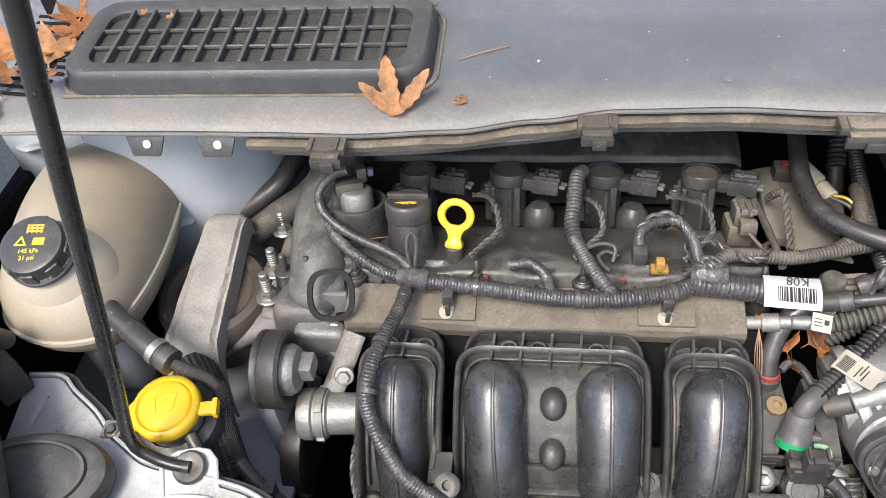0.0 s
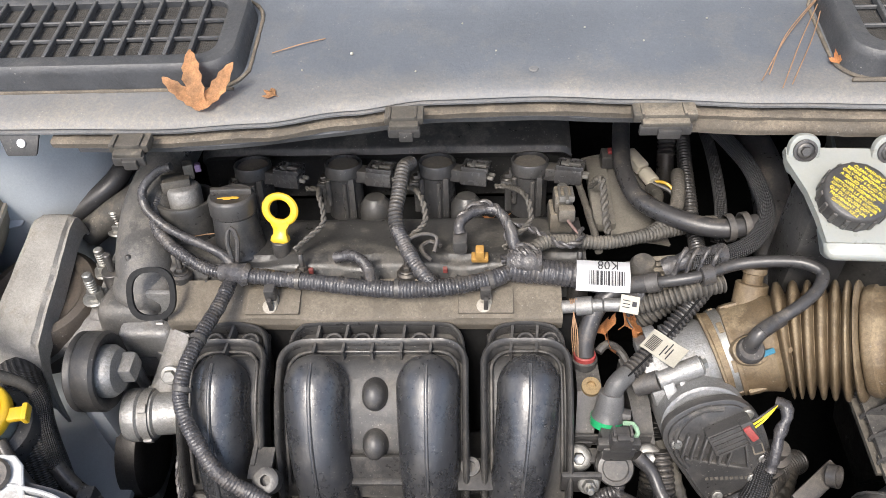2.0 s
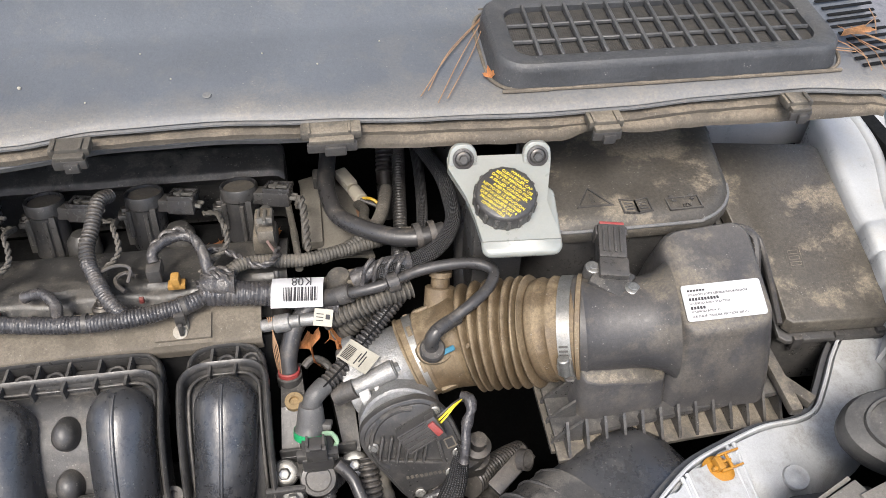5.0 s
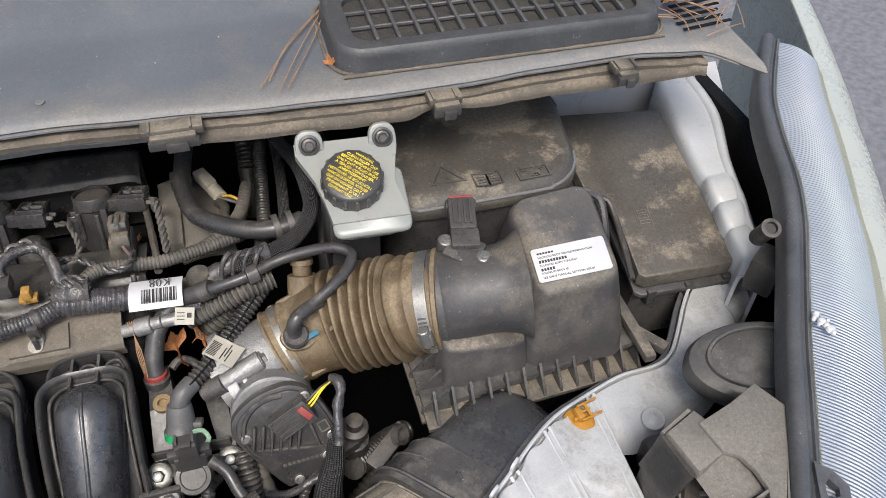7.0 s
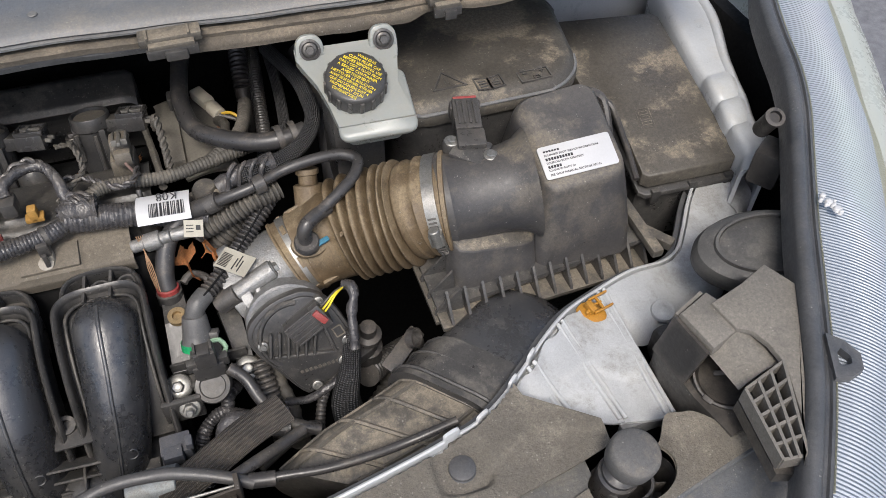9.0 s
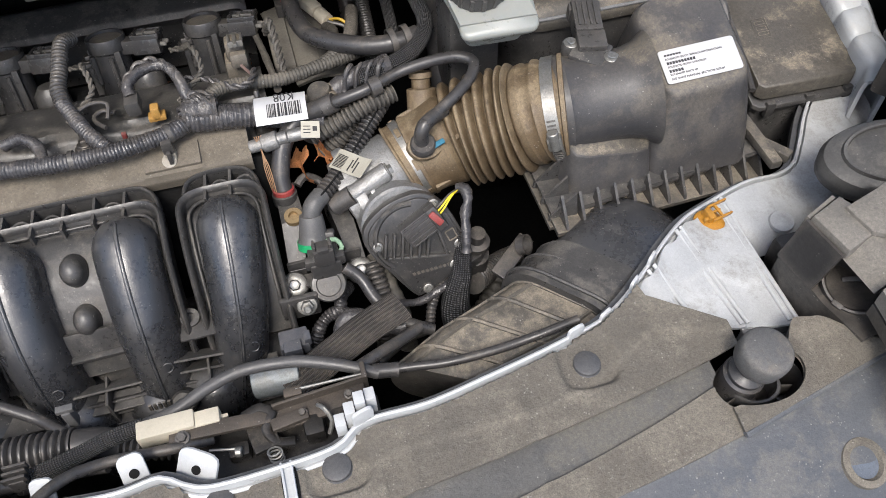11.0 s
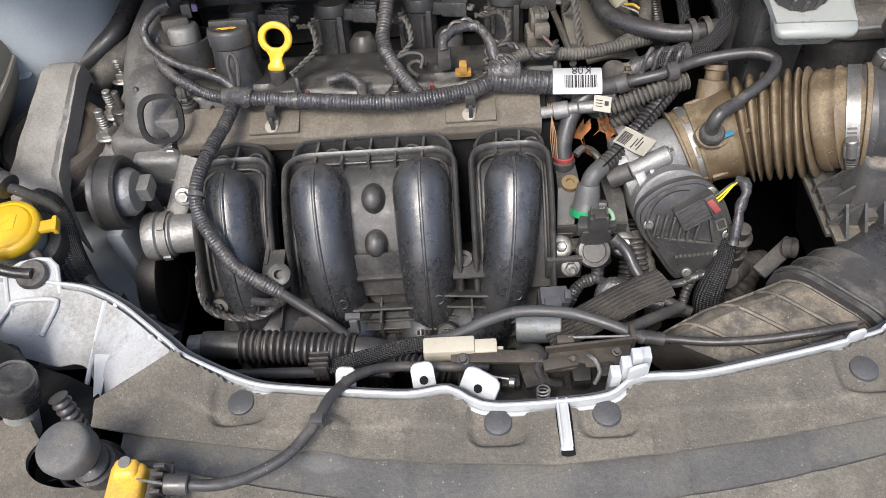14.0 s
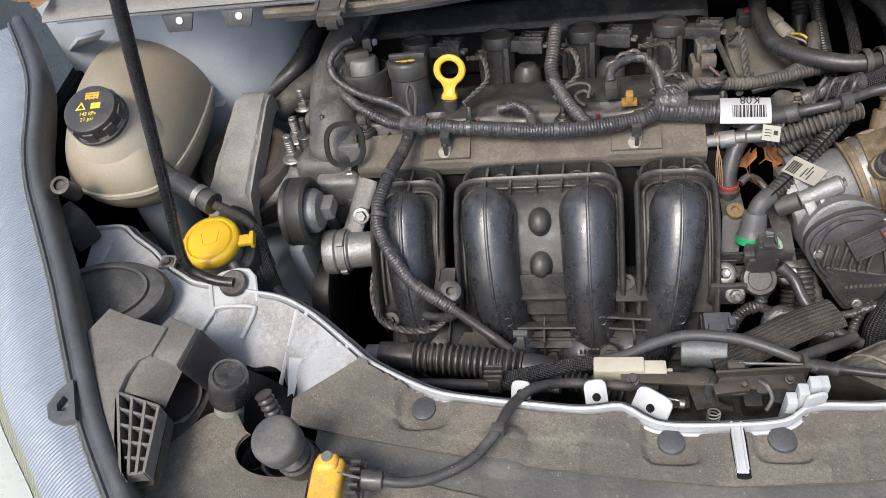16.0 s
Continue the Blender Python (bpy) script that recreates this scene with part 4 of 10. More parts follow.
# cover bolts
for x in (-0.225, -0.178, -0.062, 0.036, 0.195):
    g = B()
    lathe(g, [(0.010, -0.03), (0.010, 0.0), (0.008, 0.002), (0, 0.002)], at(E3(x, -0.018, -0.010), EUP), 16)
    hexbolt(g, E3(x, -0.018, -0.008), EUP, 0.0048, 0.006, True, 0.014)
    part("cover_bolt", g, DARKSTEEL, cover, "dark steel stud bolt")
# left end housing: a rounded shoulder that runs down to a nose
g = B()
box(g, (-0.232, 0.050, -0.075), (0.060, 0.19, 0.09), ENG, bev=0.016, seg=4)
HOUSING = mat("worn_grey_housing", (0.075, 0.073, 0.070), 0.45, metal=0.15, speck=0.4, dust=0.55, bump=0.35, dustcol=(0.19, 0.17, 0.14))
endh = part("timing_housing", g, HOUSING, engine, "dull grey timing chain housing")
g = B()
tube(g, [(-0.206, 0.680, 0.915), (-0.212, 0.640, 0.915), (-0.220, 0.600, 0.910), (-0.226, 0.560, 0.900), (-0.224, 0.525, 0.890), (-0.219, 0.497, 0.882), (-0.217, 0.482, 0.866)], 0.022, 22, 0.006, r2=0.029)
part("shoulder", g, HOUSING, endh, "dusty rounded shoulder", angle=70)
g = B()
lathe(g, [(0.033, -0.05), (0.033, -0.012), (0.0315, -0.010), (0.0315, -0.002), (0.030, 0.004), (0.024, 0.012), (0.012, 0.016), (0, 0.017)], at((-0.217, 0.480, 0.876), (0, -0.35, 0.93)), 32)
part("nose", g, HOUSING, endh, angle=60)
g = B()
tube(g, [(-0.247, 0.60, 0.895), (-0.253, 0.555, 0.886), (-0.250, 0.51, 0.874), (-0.244, 0.48, 0.858)], 0.004, 8)
part("rib", g, HOUSING, endh)

# ignition coils
COILTOP = mat("dusty_coil_top", (0.095, 0.088, 0.075), 0.7, dust=0.6, speck=0.6)
LOCKM = mat("worn_grey_plastic", (0.11, 0.108, 0.10), 0.4, dust=0.3)
PLUGM = mat("shiny_plug_plastic", (0.030, 0.031, 0.034), 0.24, dust=0.2, spec=0.8)
def coil(x):
    c = thing("ignition_coil", E3(x, 0.113, -0.02), "black ignition coil plugged upright into the valve cover", "ignition coil", "row of ignition coils")
    g = B()
    m = at(E3(x, 0.113, -0.020), EUP)
    lathe(g, [(0.0195, 0), (0.0185, 0.010), (0.0180, 0.046), (0.0196, 0.048), (0.0196, 0.0595), (0.0188, 0.0610), (0.0172, 0.0608), (0.0166, 0.0570), (0, 0.0570)], m, 28)
    body = part("body", g, BLACK, c)
    g = B()
    lathe(g, [(0.0162, 0.0572), (0.0158, 0.0582), (0.0150, 0.0580), (0, 0.0580)], m, 28)
    part("top_disc", g, COILTOP, body, "dusty top disc")
    for a in (-60, 170):
        g = B()
        box(g, (0.0185 * math.cos(radians(a)), 0.0185 * math.sin(radians(a)), 0.026), (0.006, 0.006, 0.046), m, bev=0.0012)
        part("rib", g, BLACK, body)
    g = B()
    box(g, (-0.022, 0.004, 0.034), (0.016, 0.016, 0.006), m, bev=0.002)
    box(g, (-0.022, 0.004, 0.015), (0.007, 0.012, 0.034), m, bev=0.002)
    part("ear", g, BLACK, c)
    g = B()
    hexbolt(g, m @ Vector((-0.023, 0.004, 0.037)), EUP, 0.0045, 0.006)
    part("bolt", g, DARKSTEEL, c)
    g = B()
    rod(g, m @ Vector((-0.016, -0.012, 0.016)), m @ Vector((-0.016, -0.012, 0.046)), 0.0030, n=8)
    rod(g, m @ Vector((0.002, -0.0195, 0.004)), m @ Vector((0.002, -0.0180, 0.044)), 0.0024, n=8)
    part("rib", g, BLACK, body)
    q = m @ pose(0, 0, 0, 0, 0, -14)
    g = B()
    box(g, (0.024, 0, 0.049), (0.018, 0.017, 0.014), q, bev=0.002)
    part("socket", g, BLACK, c)
    g = B()
    box(g, (0.041, 0, 0.049), (0.028, 0.021, 0.016), q, bev=0.0018)
    for yy in (-0.0092, 0.0092):
        box(g, (0.043, yy, 0.0590), (0.026, 0.0026, 0.0050), q, bev=0.0007)
    for xx in (0.0300, 0.0550):
        box(g, (xx, 0, 0.0595), (0.0030, 0.020, 0.0045), q, bev=0.0007)
    con = part("connector", g, PLUGM, c, "black plug with a locking tab")
    g = B()
    box(g, (0.0425, 0, 0.0600), (0.0200, 0.0036, 0.0030), q, bev=0.0006)
    box(g, (0.0390, 0, 0.0606), (0.0040, 0.0120, 0.0030), q, bev=0.0006)
    part("lock", g, LOCKM, con, "worn grey locking tongue")
    g = B()
    for yy in (-0.004, 0.004):
        rod(g, q @ Vector((0.054, yy, 0.049)), q @ Vector((0.061, yy, 0.048)), 0.0022, n=8)
    part("wire_seal", g, LOCKM, con)
    return c


COILX = (-0.134, -0.038, 0.060, 0.156)
for x in COILX:
    coil(x)
for x in (0.004, 0.100):
    g = B()
    lathe(g, [(0.017, 0), (0.016, 0.018), (0.010, 0.026), (0, 0.028)], at(E3(x - 0.010, 0.100, -0.02), EUP), 20)
    part("well_dome", g, COVER, cover)

# oil filler
oil = thing("oil_filler", E3(-0.128, 0.010, 0), "black oil filler neck with a smooth twist cap", "oil filler cap")
m = at(E3(-0.129, 0.019, -0.004), EUP)
g = B()
lathe(g, [(0.027, 0), (0.0235, 0.006), (0.0220, 0.02), (0.0205, 0.044), (0.0195, 0.047)], m, 30)
part("neck", g, BLACK, oil)
g = B()
lathe(g, [(0.0205, 0.040), (0.0222, 0.042), (0.0222, 0.056), (0.0212, 0.0585), (0.0195, 0.0597), (0.0185, 0.0590), (0, 0.0590)], m, 36)
box(g, (0, 0.003, 0.0610), (0.040, 0.006, 0.007), m, bev=0.002)
cap = part("cap", g, BLACK_CLEAN, oil, "black twist cap with a yellow oil-can symbol")
for k in range(9):
    part("grip_rib", box(B(), (0.0222, 0, 0.0555), (0.0012, 0.0035, 0.003), m @ pose(0, 0, 0, 0, 0, 20 + 18 * k), bev=0.0005, seg=1), BLACK_CLEAN, cap)
g = B()
o = [(-0.013, -0.001), (-0.006, 0.002), (0.002, 0.0025), (0.004, 0.004), (0.010, 0.003), (0.013, 0.0005), (0.010, -0.003), (0.004, -0.001), (0.003, -0.004), (-0.005, -0.004), (-0.007, -0.001)]
plate(g, [(x * 0.8, y * 0.7) for x, y in o], 0.0006, m @ pose(0, -0.0085, 0.0598), 0.0001)
part("symbol", g, ORANGEINK, cap, "yellow oil-can symbol")

# valve timing solenoid
sol = thing("cam_solenoid", E3(-0.186, 0.055, 0), "grey cam timing solenoid standing in a round black boss", "solenoid")
m = at(E3(-0.187, 0.052, -0.004), EUP)
g = B()
lathe(g, [(0.032, 0), (0.0305, 0.010), (0.0300, 0.036), (0.0290, 0.039), (0.0250, 0.039), (0.0240, 0.037), (0.0235, 0.016), (0, 0.016)], m, 36)
part("boss", g, COVER, sol)
g = B()
lathe(g, [(0.0150, 0.010), (0.0150, 0.030), (0.0165, 0.031), (0.0165, 0.048), (0.0150, 0.051), (0.013, 0.052), (0, 0.052)], m, 28)
part("coil_can", g, ALUD, sol, "pale grey metal can")
g = B()
box(g, (-0.006, 0.006, 0.053), (0.028, 0.020, 0.014), m @ pose(0, 0, 0, 0, 0, 20), bev=0.003)
box(g, (0.008, 0.012, 0.062), (0.010, 0.014, 0.016), m @ pose(0, 0, 0, 0, 0, 20), bev=0.002)
pl = part("plug", g, DUSTY, sol, "dusty black plug")
g = B()
box(g, (0.017, 0.010, 0.064), (0.006, 0.008, 0.008), m @ pose(0, 0, 0, 0, 0, 20), bev=0.0015)
part("lock_tab", g, mat("violet_plastic", (0.16, 0.11, 0.20), 0.5), pl, "violet locking tab")

# dipstick
dip = thing("dipstick", (-0.082, 0.505, 0.86), "yellow ring-handled oil dipstick in a black tube", "dipstick")
m = Matrix.Translation((-0.083, 0.523, 0.930)) @ pose(0, 0, 0, 60, 0, -8) @ Matrix.Scale(0.94, 4)
g = B()
n = 36
rings = []
for k in range(n):
    a = 2 * math.pi * k / n
    ring = []
    for j in range(8):
        b = 2 * math.pi * j / 8
        rr = 0.0150 + 0.0042 * math.cos(b)
        ring.append(m @ Vector((rr * math.cos(a), rr * 0.92 * math.sin(a), 0.0028 * math.sin(b))))
    rings.append(ring)
rings.append(rings[0])
loft(g, rings, cap=False)
bmesh.ops.remove_doubles(g, verts=g.verts, dist=1e-6)
loft(g, [[m @ Vector((sx * w, y, sz * h)) for sx, sz in ((-1, -0.6), (-0.7, -1), (0.7, -1), (1, -0.6), (1, 0.6), (0.7, 1), (-0.7, 1), (-1, 0.6))] for y, w, h in ((-0.0100, 0.0125, 0.0020), (-0.0150, 0.0095, 0.0026), (-0.0200, 0.0068, 0.0032), (-0.0250, 0.0066, 0.0040), (-0.0280, 0.0085, 0.0056), (-0.0320, 0.0092, 0.0062), (-0.0335, 0.0080, 0.0054))])
part("handle", g, YELLOW, dip, "yellow plastic ring handle")
g = B()
rod(g, m @ Vector((0, -0.032, 0)), m @ Vector((0, -0.075, -0.012)), 0.0085, 0.0075)
part("tube", g, BLACK_CLEAN, dip)

# lifting eye
eye = thing("lifting_eye", (-0.2, 0.47, 0.85), "black steel engine lifting eye", "lifting eye")
m = at((-0.194, 0.448, 0.899), (0.05, -0.72, 0.69))
g = B()
rings = []
for k in range(33):
    a = 2 * math.pi * k / 32
    c, s = math.cos(a), math.sin(a)
    c, s = math.copysign(abs(c) ** 0.75, c), math.copysign(abs(s) ** 0.75, s)
    rings.append([m @ Vector((c * rx, s * ry, h)) for rx, ry, h in ((0.0222, 0.0245, 0), (0.0222, 0.0245, 0.004), (0.0172, 0.0195, 0.004), (0.0172, 0.0195, 0))])
loft(g, rings, cap=False)
bmesh.ops.remove_doubles(g, verts=g.verts, dist=1e-6)
part("ring", g, mat("black_painted_steel", (0.016, 0.016, 0.016), 0.75, spec=0.2), eye)
g = B()
box(g, (-0.196, 0.460, 0.872), (0.024, 0.006, 0.030), pose(0, 0, 0), bev=0.002)
part("foot", g, ALUD, eye)

# fuel rail shield
CLIPM = mat("grubby_clip_plastic", (0.26, 0.24, 0.20), 0.5, dust=0.3)
rail = thing("fuel_rail_shield", (0, 0.455, 0.87), "brown dust-caked shield plate over the fuel rail", "heat shield")
def rail_fn(u, v):
    x = -0.184 + 0.362 * u
    st = [(0.437, 0.858), (0.4345, 0.869), (0.436, 0.8745), (0.440, 0.877), (0.452, 0.8805), (0.474, 0.886), (0.478, 0.880)]
    k = v * 6
    i = min(5, int(k))
    f = k - i
    y, z = (st[i][j] + (st[i + 1][j] - st[i][j]) * f for j in (0, 1))
    for px in (-0.086, 0.109):
        if abs(x - px) < 0.026 and y < 0.464 and i > 1:
            z += 0.0018
    return x, y + 0.0006 * math.sin(x * 40), z + 0.0005 * noise.noise((x * 60, y * 60, 0))
part("plate", sheet(B(), 130, 24, rail_fn, 0.003), SHIELD, rail, angle=45)
for x in (-0.086, 0.109):
    g = B()
    box(g, (0, 0, 0), (0.050, 0.026, 0.004), pose(x, 0.4505, 0.8825, 12, 0, 0), bev=0.0015)
    part("pad", g, SHIELD, rail, "raised square pad")
    g = B()
    box(g, (x, 0.449, 0.8865), (0.011, 0.009, 0.009), bev=0.002)
    lathe(g, [(0.0065, 0), (0.0065, 0.002), (0, 0.003)], at((x - 0.002, 0.444, 0.8835), (0, -0.5, 0.85)), 14)
    c = part("clip", g, CLIPM, rail, "grubby off-white harness clip")
    g = B()
    box(g, (x, 0.450, 0.896), (0.010, 0.010, 0.016), bev=0.002)
    box(g, (x, 0.441, 0.890), (0.004, 0.004, 0.014), bev=0.001)
    part("christmas_tree", g, BLACK_CLEAN, c, "black push-in strap")

# ---- intake manifold ----
mani = thing("intake_manifold", (0.01, 0.33, 0.6), "black plastic intake manifold with four curved runners", "intake manifold")
ARC = [(0.446, 0.835), (0.425, 0.857), (0.400, 0.8655), (0.372, 0.8560), (0.346, 0.834), (0.322, 0.803), (0.304, 0.765), (0.292, 0.720), (0.287, 0.66)]
ARC3 = spline([(0, y, z) for y, z in ARC], 0.004)


def arc(f):
    k = f * (len(ARC3) - 1)
    i = min(len(ARC3) - 2, int(k))
    p = ARC3[i].lerp(ARC3[i + 1], k - i)
    d = (ARC3[i + 1] - ARC3[i]).normalized()
    return p, Vector((0, d.z, -d.y)) * -1


def arc_n(f):
    p, nrm = arc(f)
    if nrm.z < 0 and f < 0.6:
        nrm = -nrm
    if nrm.y > 0 and f >= 0.6:
        nrm = -nrm
    return p, nrm


def crest(x, w, lean, u, f0=0.188, f1=0.97):
    """Middle line, width and height of a runner at u along it."""
    p, nrm = arc_n(f0 + (f1 - f0) * u)
    s = min(1.0, u / 0.10)
    end = math.sqrt(max(0.0, 1 - (1 - s) ** 2))
    return Vector((x + lean * u * u, p.y, p.z)), nrm, w * (0.25 + 0.75 * end) * (1 - 0.26 * u), 0.029 * (0.30 + 0.70 * end)


def runner(x, w, lean=0.0):
    def fn(u, v):
        u = u ** 1.4
        c, nrm, ww, hh = crest(x, w, lean, u)
        a = math.pi * (v * 1.16 - 0.08)
        s = math.sin(a)
        return c - Vector((ww * math.cos(a), 0, 0)) + nrm * ((hh + 0.006) * s ** 0.85 - 0.006 if s > 0 else -0.014)
    return sheet(B(), 64, 40, fn, 0.003)


def seam(x, w, lean, u0, u1, wd=0.0016, ht=0.0022):
    """The moulded double seam along a runner's crest."""
    rings = []
    for k in range(44):
        u = u0 + (u1 - u0) * k / 43
        c, nrm, ww, hh = crest(x, w, lean, u)
        o = c + nrm * (hh - 0.0008)
        e = Vector((wd, 0, 0))
        rings.append([o - e, o - e + nrm * ht, o - e * 0.7 + nrm * (ht + 0.0006), o - e * 0.25 + nrm * (ht + 0.0002), o + e * 0.25 + nrm * (ht + 0.0002), o + e * 0.7 + nrm * (ht + 0.0006), o + e + nrm * ht, o + e])
    return loft(B(), rings)


def plate_edge(x0, x1, f0, f1, out=0.0, up=0.0, r=0.024):
    """The edge of a web plate: up one side, round the corners, across, down the other side."""
    L = []
    for k in range(11):
        L.append((x0 - out, f1 + (f0 + 0.075 - f1) * k / 10))
    for k in range(1, 8):
        a = math.pi / 2 * k / 8
        L.append((x0 - out + r * (1 - math.cos(a)), f0 + 0.075 * (1 - math.sin(a))))
    n = max(4, int((x1 - x0) / 0.008))
    for k in range(n + 1):
        L.append((x0 - out + r + (x1 - x0 + 2 * out - 2 * r) * k / n, f0 - 0.3 * out))
    M = [(x0 + x1 - x, f) for x, f in L[::-1]]
    full = L + M[n + 1:]
    P = []
    for x, f in full:
        p, nrm = arc_n(f)
        P.append(Vector((x, p.y, p.z)) + nrm * up)
    return P


def web(x0, x1, f0=0.13, f1=0.62):
    def fn(u, v):
        x = x0 + (x1 - x0) * v
        e = min(v, 1 - v) * (x1 - x0)
        cut = (1 - math.sqrt(max(0, 1 - ((0.024 - e) / 0.024) ** 2))) * 0.075 if e < 0.024 else 0.0
        p, nrm = arc_n(f0 + cut + (f1 - f0 - cut) * u)
        return Vector((x, p.y, p.z)) + nrm * (-0.009 + 0.0004 * noise.noise((x * 60, u * 12, 1)))
    return sheet(B(), 50, 60, fn, 0.004)


RUN = ((-0.126, 0.0255, 0.032), (-0.041, 0.0290, 0.034), (0.058, 0.0290, 0.004), (0.146, 0.0285, -0.050))
for x, w, lean in RUN:
    r = part("runner", runner(x, w, lean), GLOSS, mani, "glossy black curved runner with dust on its top", angle=60)
    part("seam", seam(x, w, lean, 0.04, 0.82 if x < 0.1 else 0.90), GLOSS, r, angle=30)
    for u, dx in ((0.50, 0.010), (0.72, -0.011)):
        c, nrm, ww, hh = crest(x, w, lean, u)
        g = B()
        lathe(g, [(0.0040, 0), (0.0046, 0.0006), (0.0052, 0)], at(c + Vector((dx, 0, 0)) + nrm * (hh * math.sqrt(1 - (dx / ww) ** 2) ** 0.85 - 0.0002), (nrm + Vector((dx / ww * 0.4, 0, 0)))), 20)
        part("ejector_ring", g, GLOSS, r)
for x0, x1 in ((-0.160, -0.089), (-0.073, 0.090), (0.107, 0.180)):
    wp = part("web_plate", web(x0, x1), WEBM, mani, "dusty black web plate with a raised rim", angle=45)
    f1 = 0.60
    g = B()
    tube(g, plate_edge(x0, x1, 0.125, f1, 0.0005, 0.0015), 0.0031, 8, smooth=False, flat=2.2, up=(0, 1, 0))
    part("rim", g, BLACK, wp, "raised rim", angle=60)
    hi, lo_ = plate_edge(x0, x1, 0.125, f1, 0.0005, 0.0012), plate_edge(x0, x1, 0.125, f1, 0.0015, -0.026)
    g = sheet(B(), len(hi) - 1, 3, lambda u, v: hi[round(u * (len(hi) - 1))].lerp(lo_[round(u * (len(hi) - 1))], v), 0.003)
    part("side_wall", g, BLACK, wp, angle=60)
    g = B()
    tube(g, plate_edge(x0 + 0.006, x1 - 0.006, 0.140, f1 - 0.04, 0.0, -0.0040, 0.020), 0.0017, 8, smooth=False)
    part("inner_rim", g, BLACK, wp, angle=60)
    # upper flange: a second rim further back, with hollow cells between
    g = B()
    xa, xb = x0 + 0.004, x1 - 0.002
    rim = [(xa, 0.398, 0.846), (xa, 0.412, 0.856), (xa + 0.002, 0.424, 0.8625), (xa + 0.008, 0.432, 0.865), (xa + 0.020, 0.436, 0.866), ((xa + xb) / 2, 0.437, 0.8665), (xb - 0.020, 0.436, 0.866), (xb - 0.008, 0.432, 0.865), (xb - 0.002, 0.424, 0.8625), (xb, 0.412, 0.856), (xb, 0.398, 0.846)]
    tube(g, rim, 0.0024, 8, 0.004, flat=2.6, up=(0, 1, 0))
    fl = part("upper_flange", g, BLACK, mani, "dusty flange rim", angle=60)
    rl = spline(rim, 0.006)
    g = sheet(B(), len(rl) - 1, 2, lambda u, v: rl[round(u * (len(rl) - 1))] + Vector((0, 0.002 * v, -0.030 * v)), 0.0025)
    part("flange_wall", g, BLACK, fl, angle=60)
    g = B()
    tube(g, [Vector(p) + Vector((0, 0.004, -0.006)) for p in rim], 0.0022, 8, 0.004, flat=2.0, up=(0, 1, 0))
    part("lower_lip", g, BLACK, fl, angle=60)
    g = B()
    box(g, ((x0 + x1) / 2, 0.418, 0.852), ((x1 - x0) * 0.93, 0.034, 0.006), pose(0, 0, 0), bev=0.002)
    part("cell_floor", g, BLACK, fl)
    n = max(2, round((x1 - x0) / 0.029))
    for k in range(1, n):
        xx = xa + (xb - xa) * k / n
        g = B()
        loft(g, [[(xx + s * 0.0012 - 0.003, 0.404, 0.868), (xx + s * 0.0012 - 0.003, 0.404, 0.854), (xx + s * 0.0012, 0.437, 0.854), (xx + s * 0.0012, 0.437, 0.869), (xx + s * 0.0012 - 0.001, 0.425, 0.868)] for s in (-1, 1)])
        part("cell_rib", g, BLACK, fl, angle=30)
    for k in range(n):
        if n == 2 or k in (1, 2, 4):
            xx = xa + (xb - xa) * (k + 0.5) / n
            g = B()
            lathe(g, [(0.0112, 0), (0.0106, 0.007), (0.0085, 0.0105), (0.0065, 0.0105), (0.005, 0.007), (0, 0.006)], at((xx, 0.4225, 0.852), (0, -0.2, 1)), 18)
            part("cell_dome", g, BLACK, fl)
for y, z in ((0.371, 0.8500), (0.340, 0.8195)):
    g = B()
    m = at((0.0105, y, z), (0, -0.66, 0.75))
    lathe(g, [(0.0122, -0.006), (0.0112, -0.0015), (0.0104, 0.0035), (0.0092, 0.0078), (0.0070, 0.0108), (0.0040, 0.0124), (0, 0.0130)], m, 28, sy=1.25)
    part("boss", g, BLACK, mani, "rounded moulded boss")
g = sheet(B(), 16, 8, lambda u, v: (-0.030 + 0.080 * u, 0.333 - 0.012 * v, 0.8145 - 0.020 * v), 0.004)
part("lower_step", g, BLACK, mani, "flat lower edge of the web plate")
g = box(B(), (0.0095, 0.3155, 0.7975), (0.084, 0.006, 0.004), bev=0.001)
part("lower_lip", g, BLACK, mani)
for k in range(4):
    g = box(B(), (0, 0, 0), (0.064, 0.022, 0.0024), pose(0.104 + 0.002 * k, 0.300 - 0.004 * k, 0.784 - 0.013 * k, -40, 7, 0), bev=0.0006, seg=1)
    part("rib", g, BLACK, mani)
for k in range(3):
    g = box(B(), (0, 0, 0), (0.070, 0.022, 0.0024), pose(0.010, 0.296 - 0.004 * k, 0.776 - 0.014 * k, -40, 0, 0), bev=0.0006, seg=1)
    part("rib", g, BLACK, mani)
g = B()
box(g, (0.100, 0.322, 0.800), (0.034, 0.030, 0.003), pose(0, 0, 0), bev=0.001)
lathe(g, [(0.0085, 0), (0.0085, 0.006), (0.0045, 0.006), (0.0045, 0.002), (0, 0.002)], at((0.094, 0.328, 0.801), (0, -0.3, 1)), 20)
part("tie_bracket", g, BLACK, mani, "bracket with a round hole")
g = B()
lathe(g, [(0.011, -0.012), (0.011, 0.004), (0.009, 0.005), (0.0045, 0.005), (0.0045, -0.002), (0, -0.002)], at((-0.077, 0.301, 0.829), (0, -0.4, 0.92)), 22)
box(g, (-0.085, 0.318, 0.826), (0.020, 0.030, 0.004), pose(0, 0, 0), bev=0.001)
box(g, (-0.092, 0.335, 0.815), (0.004, 0.04, 0.03), pose(0, 0, 0), bev=0.001)
part("tab", g, BLACK, mani, "mounting tab")
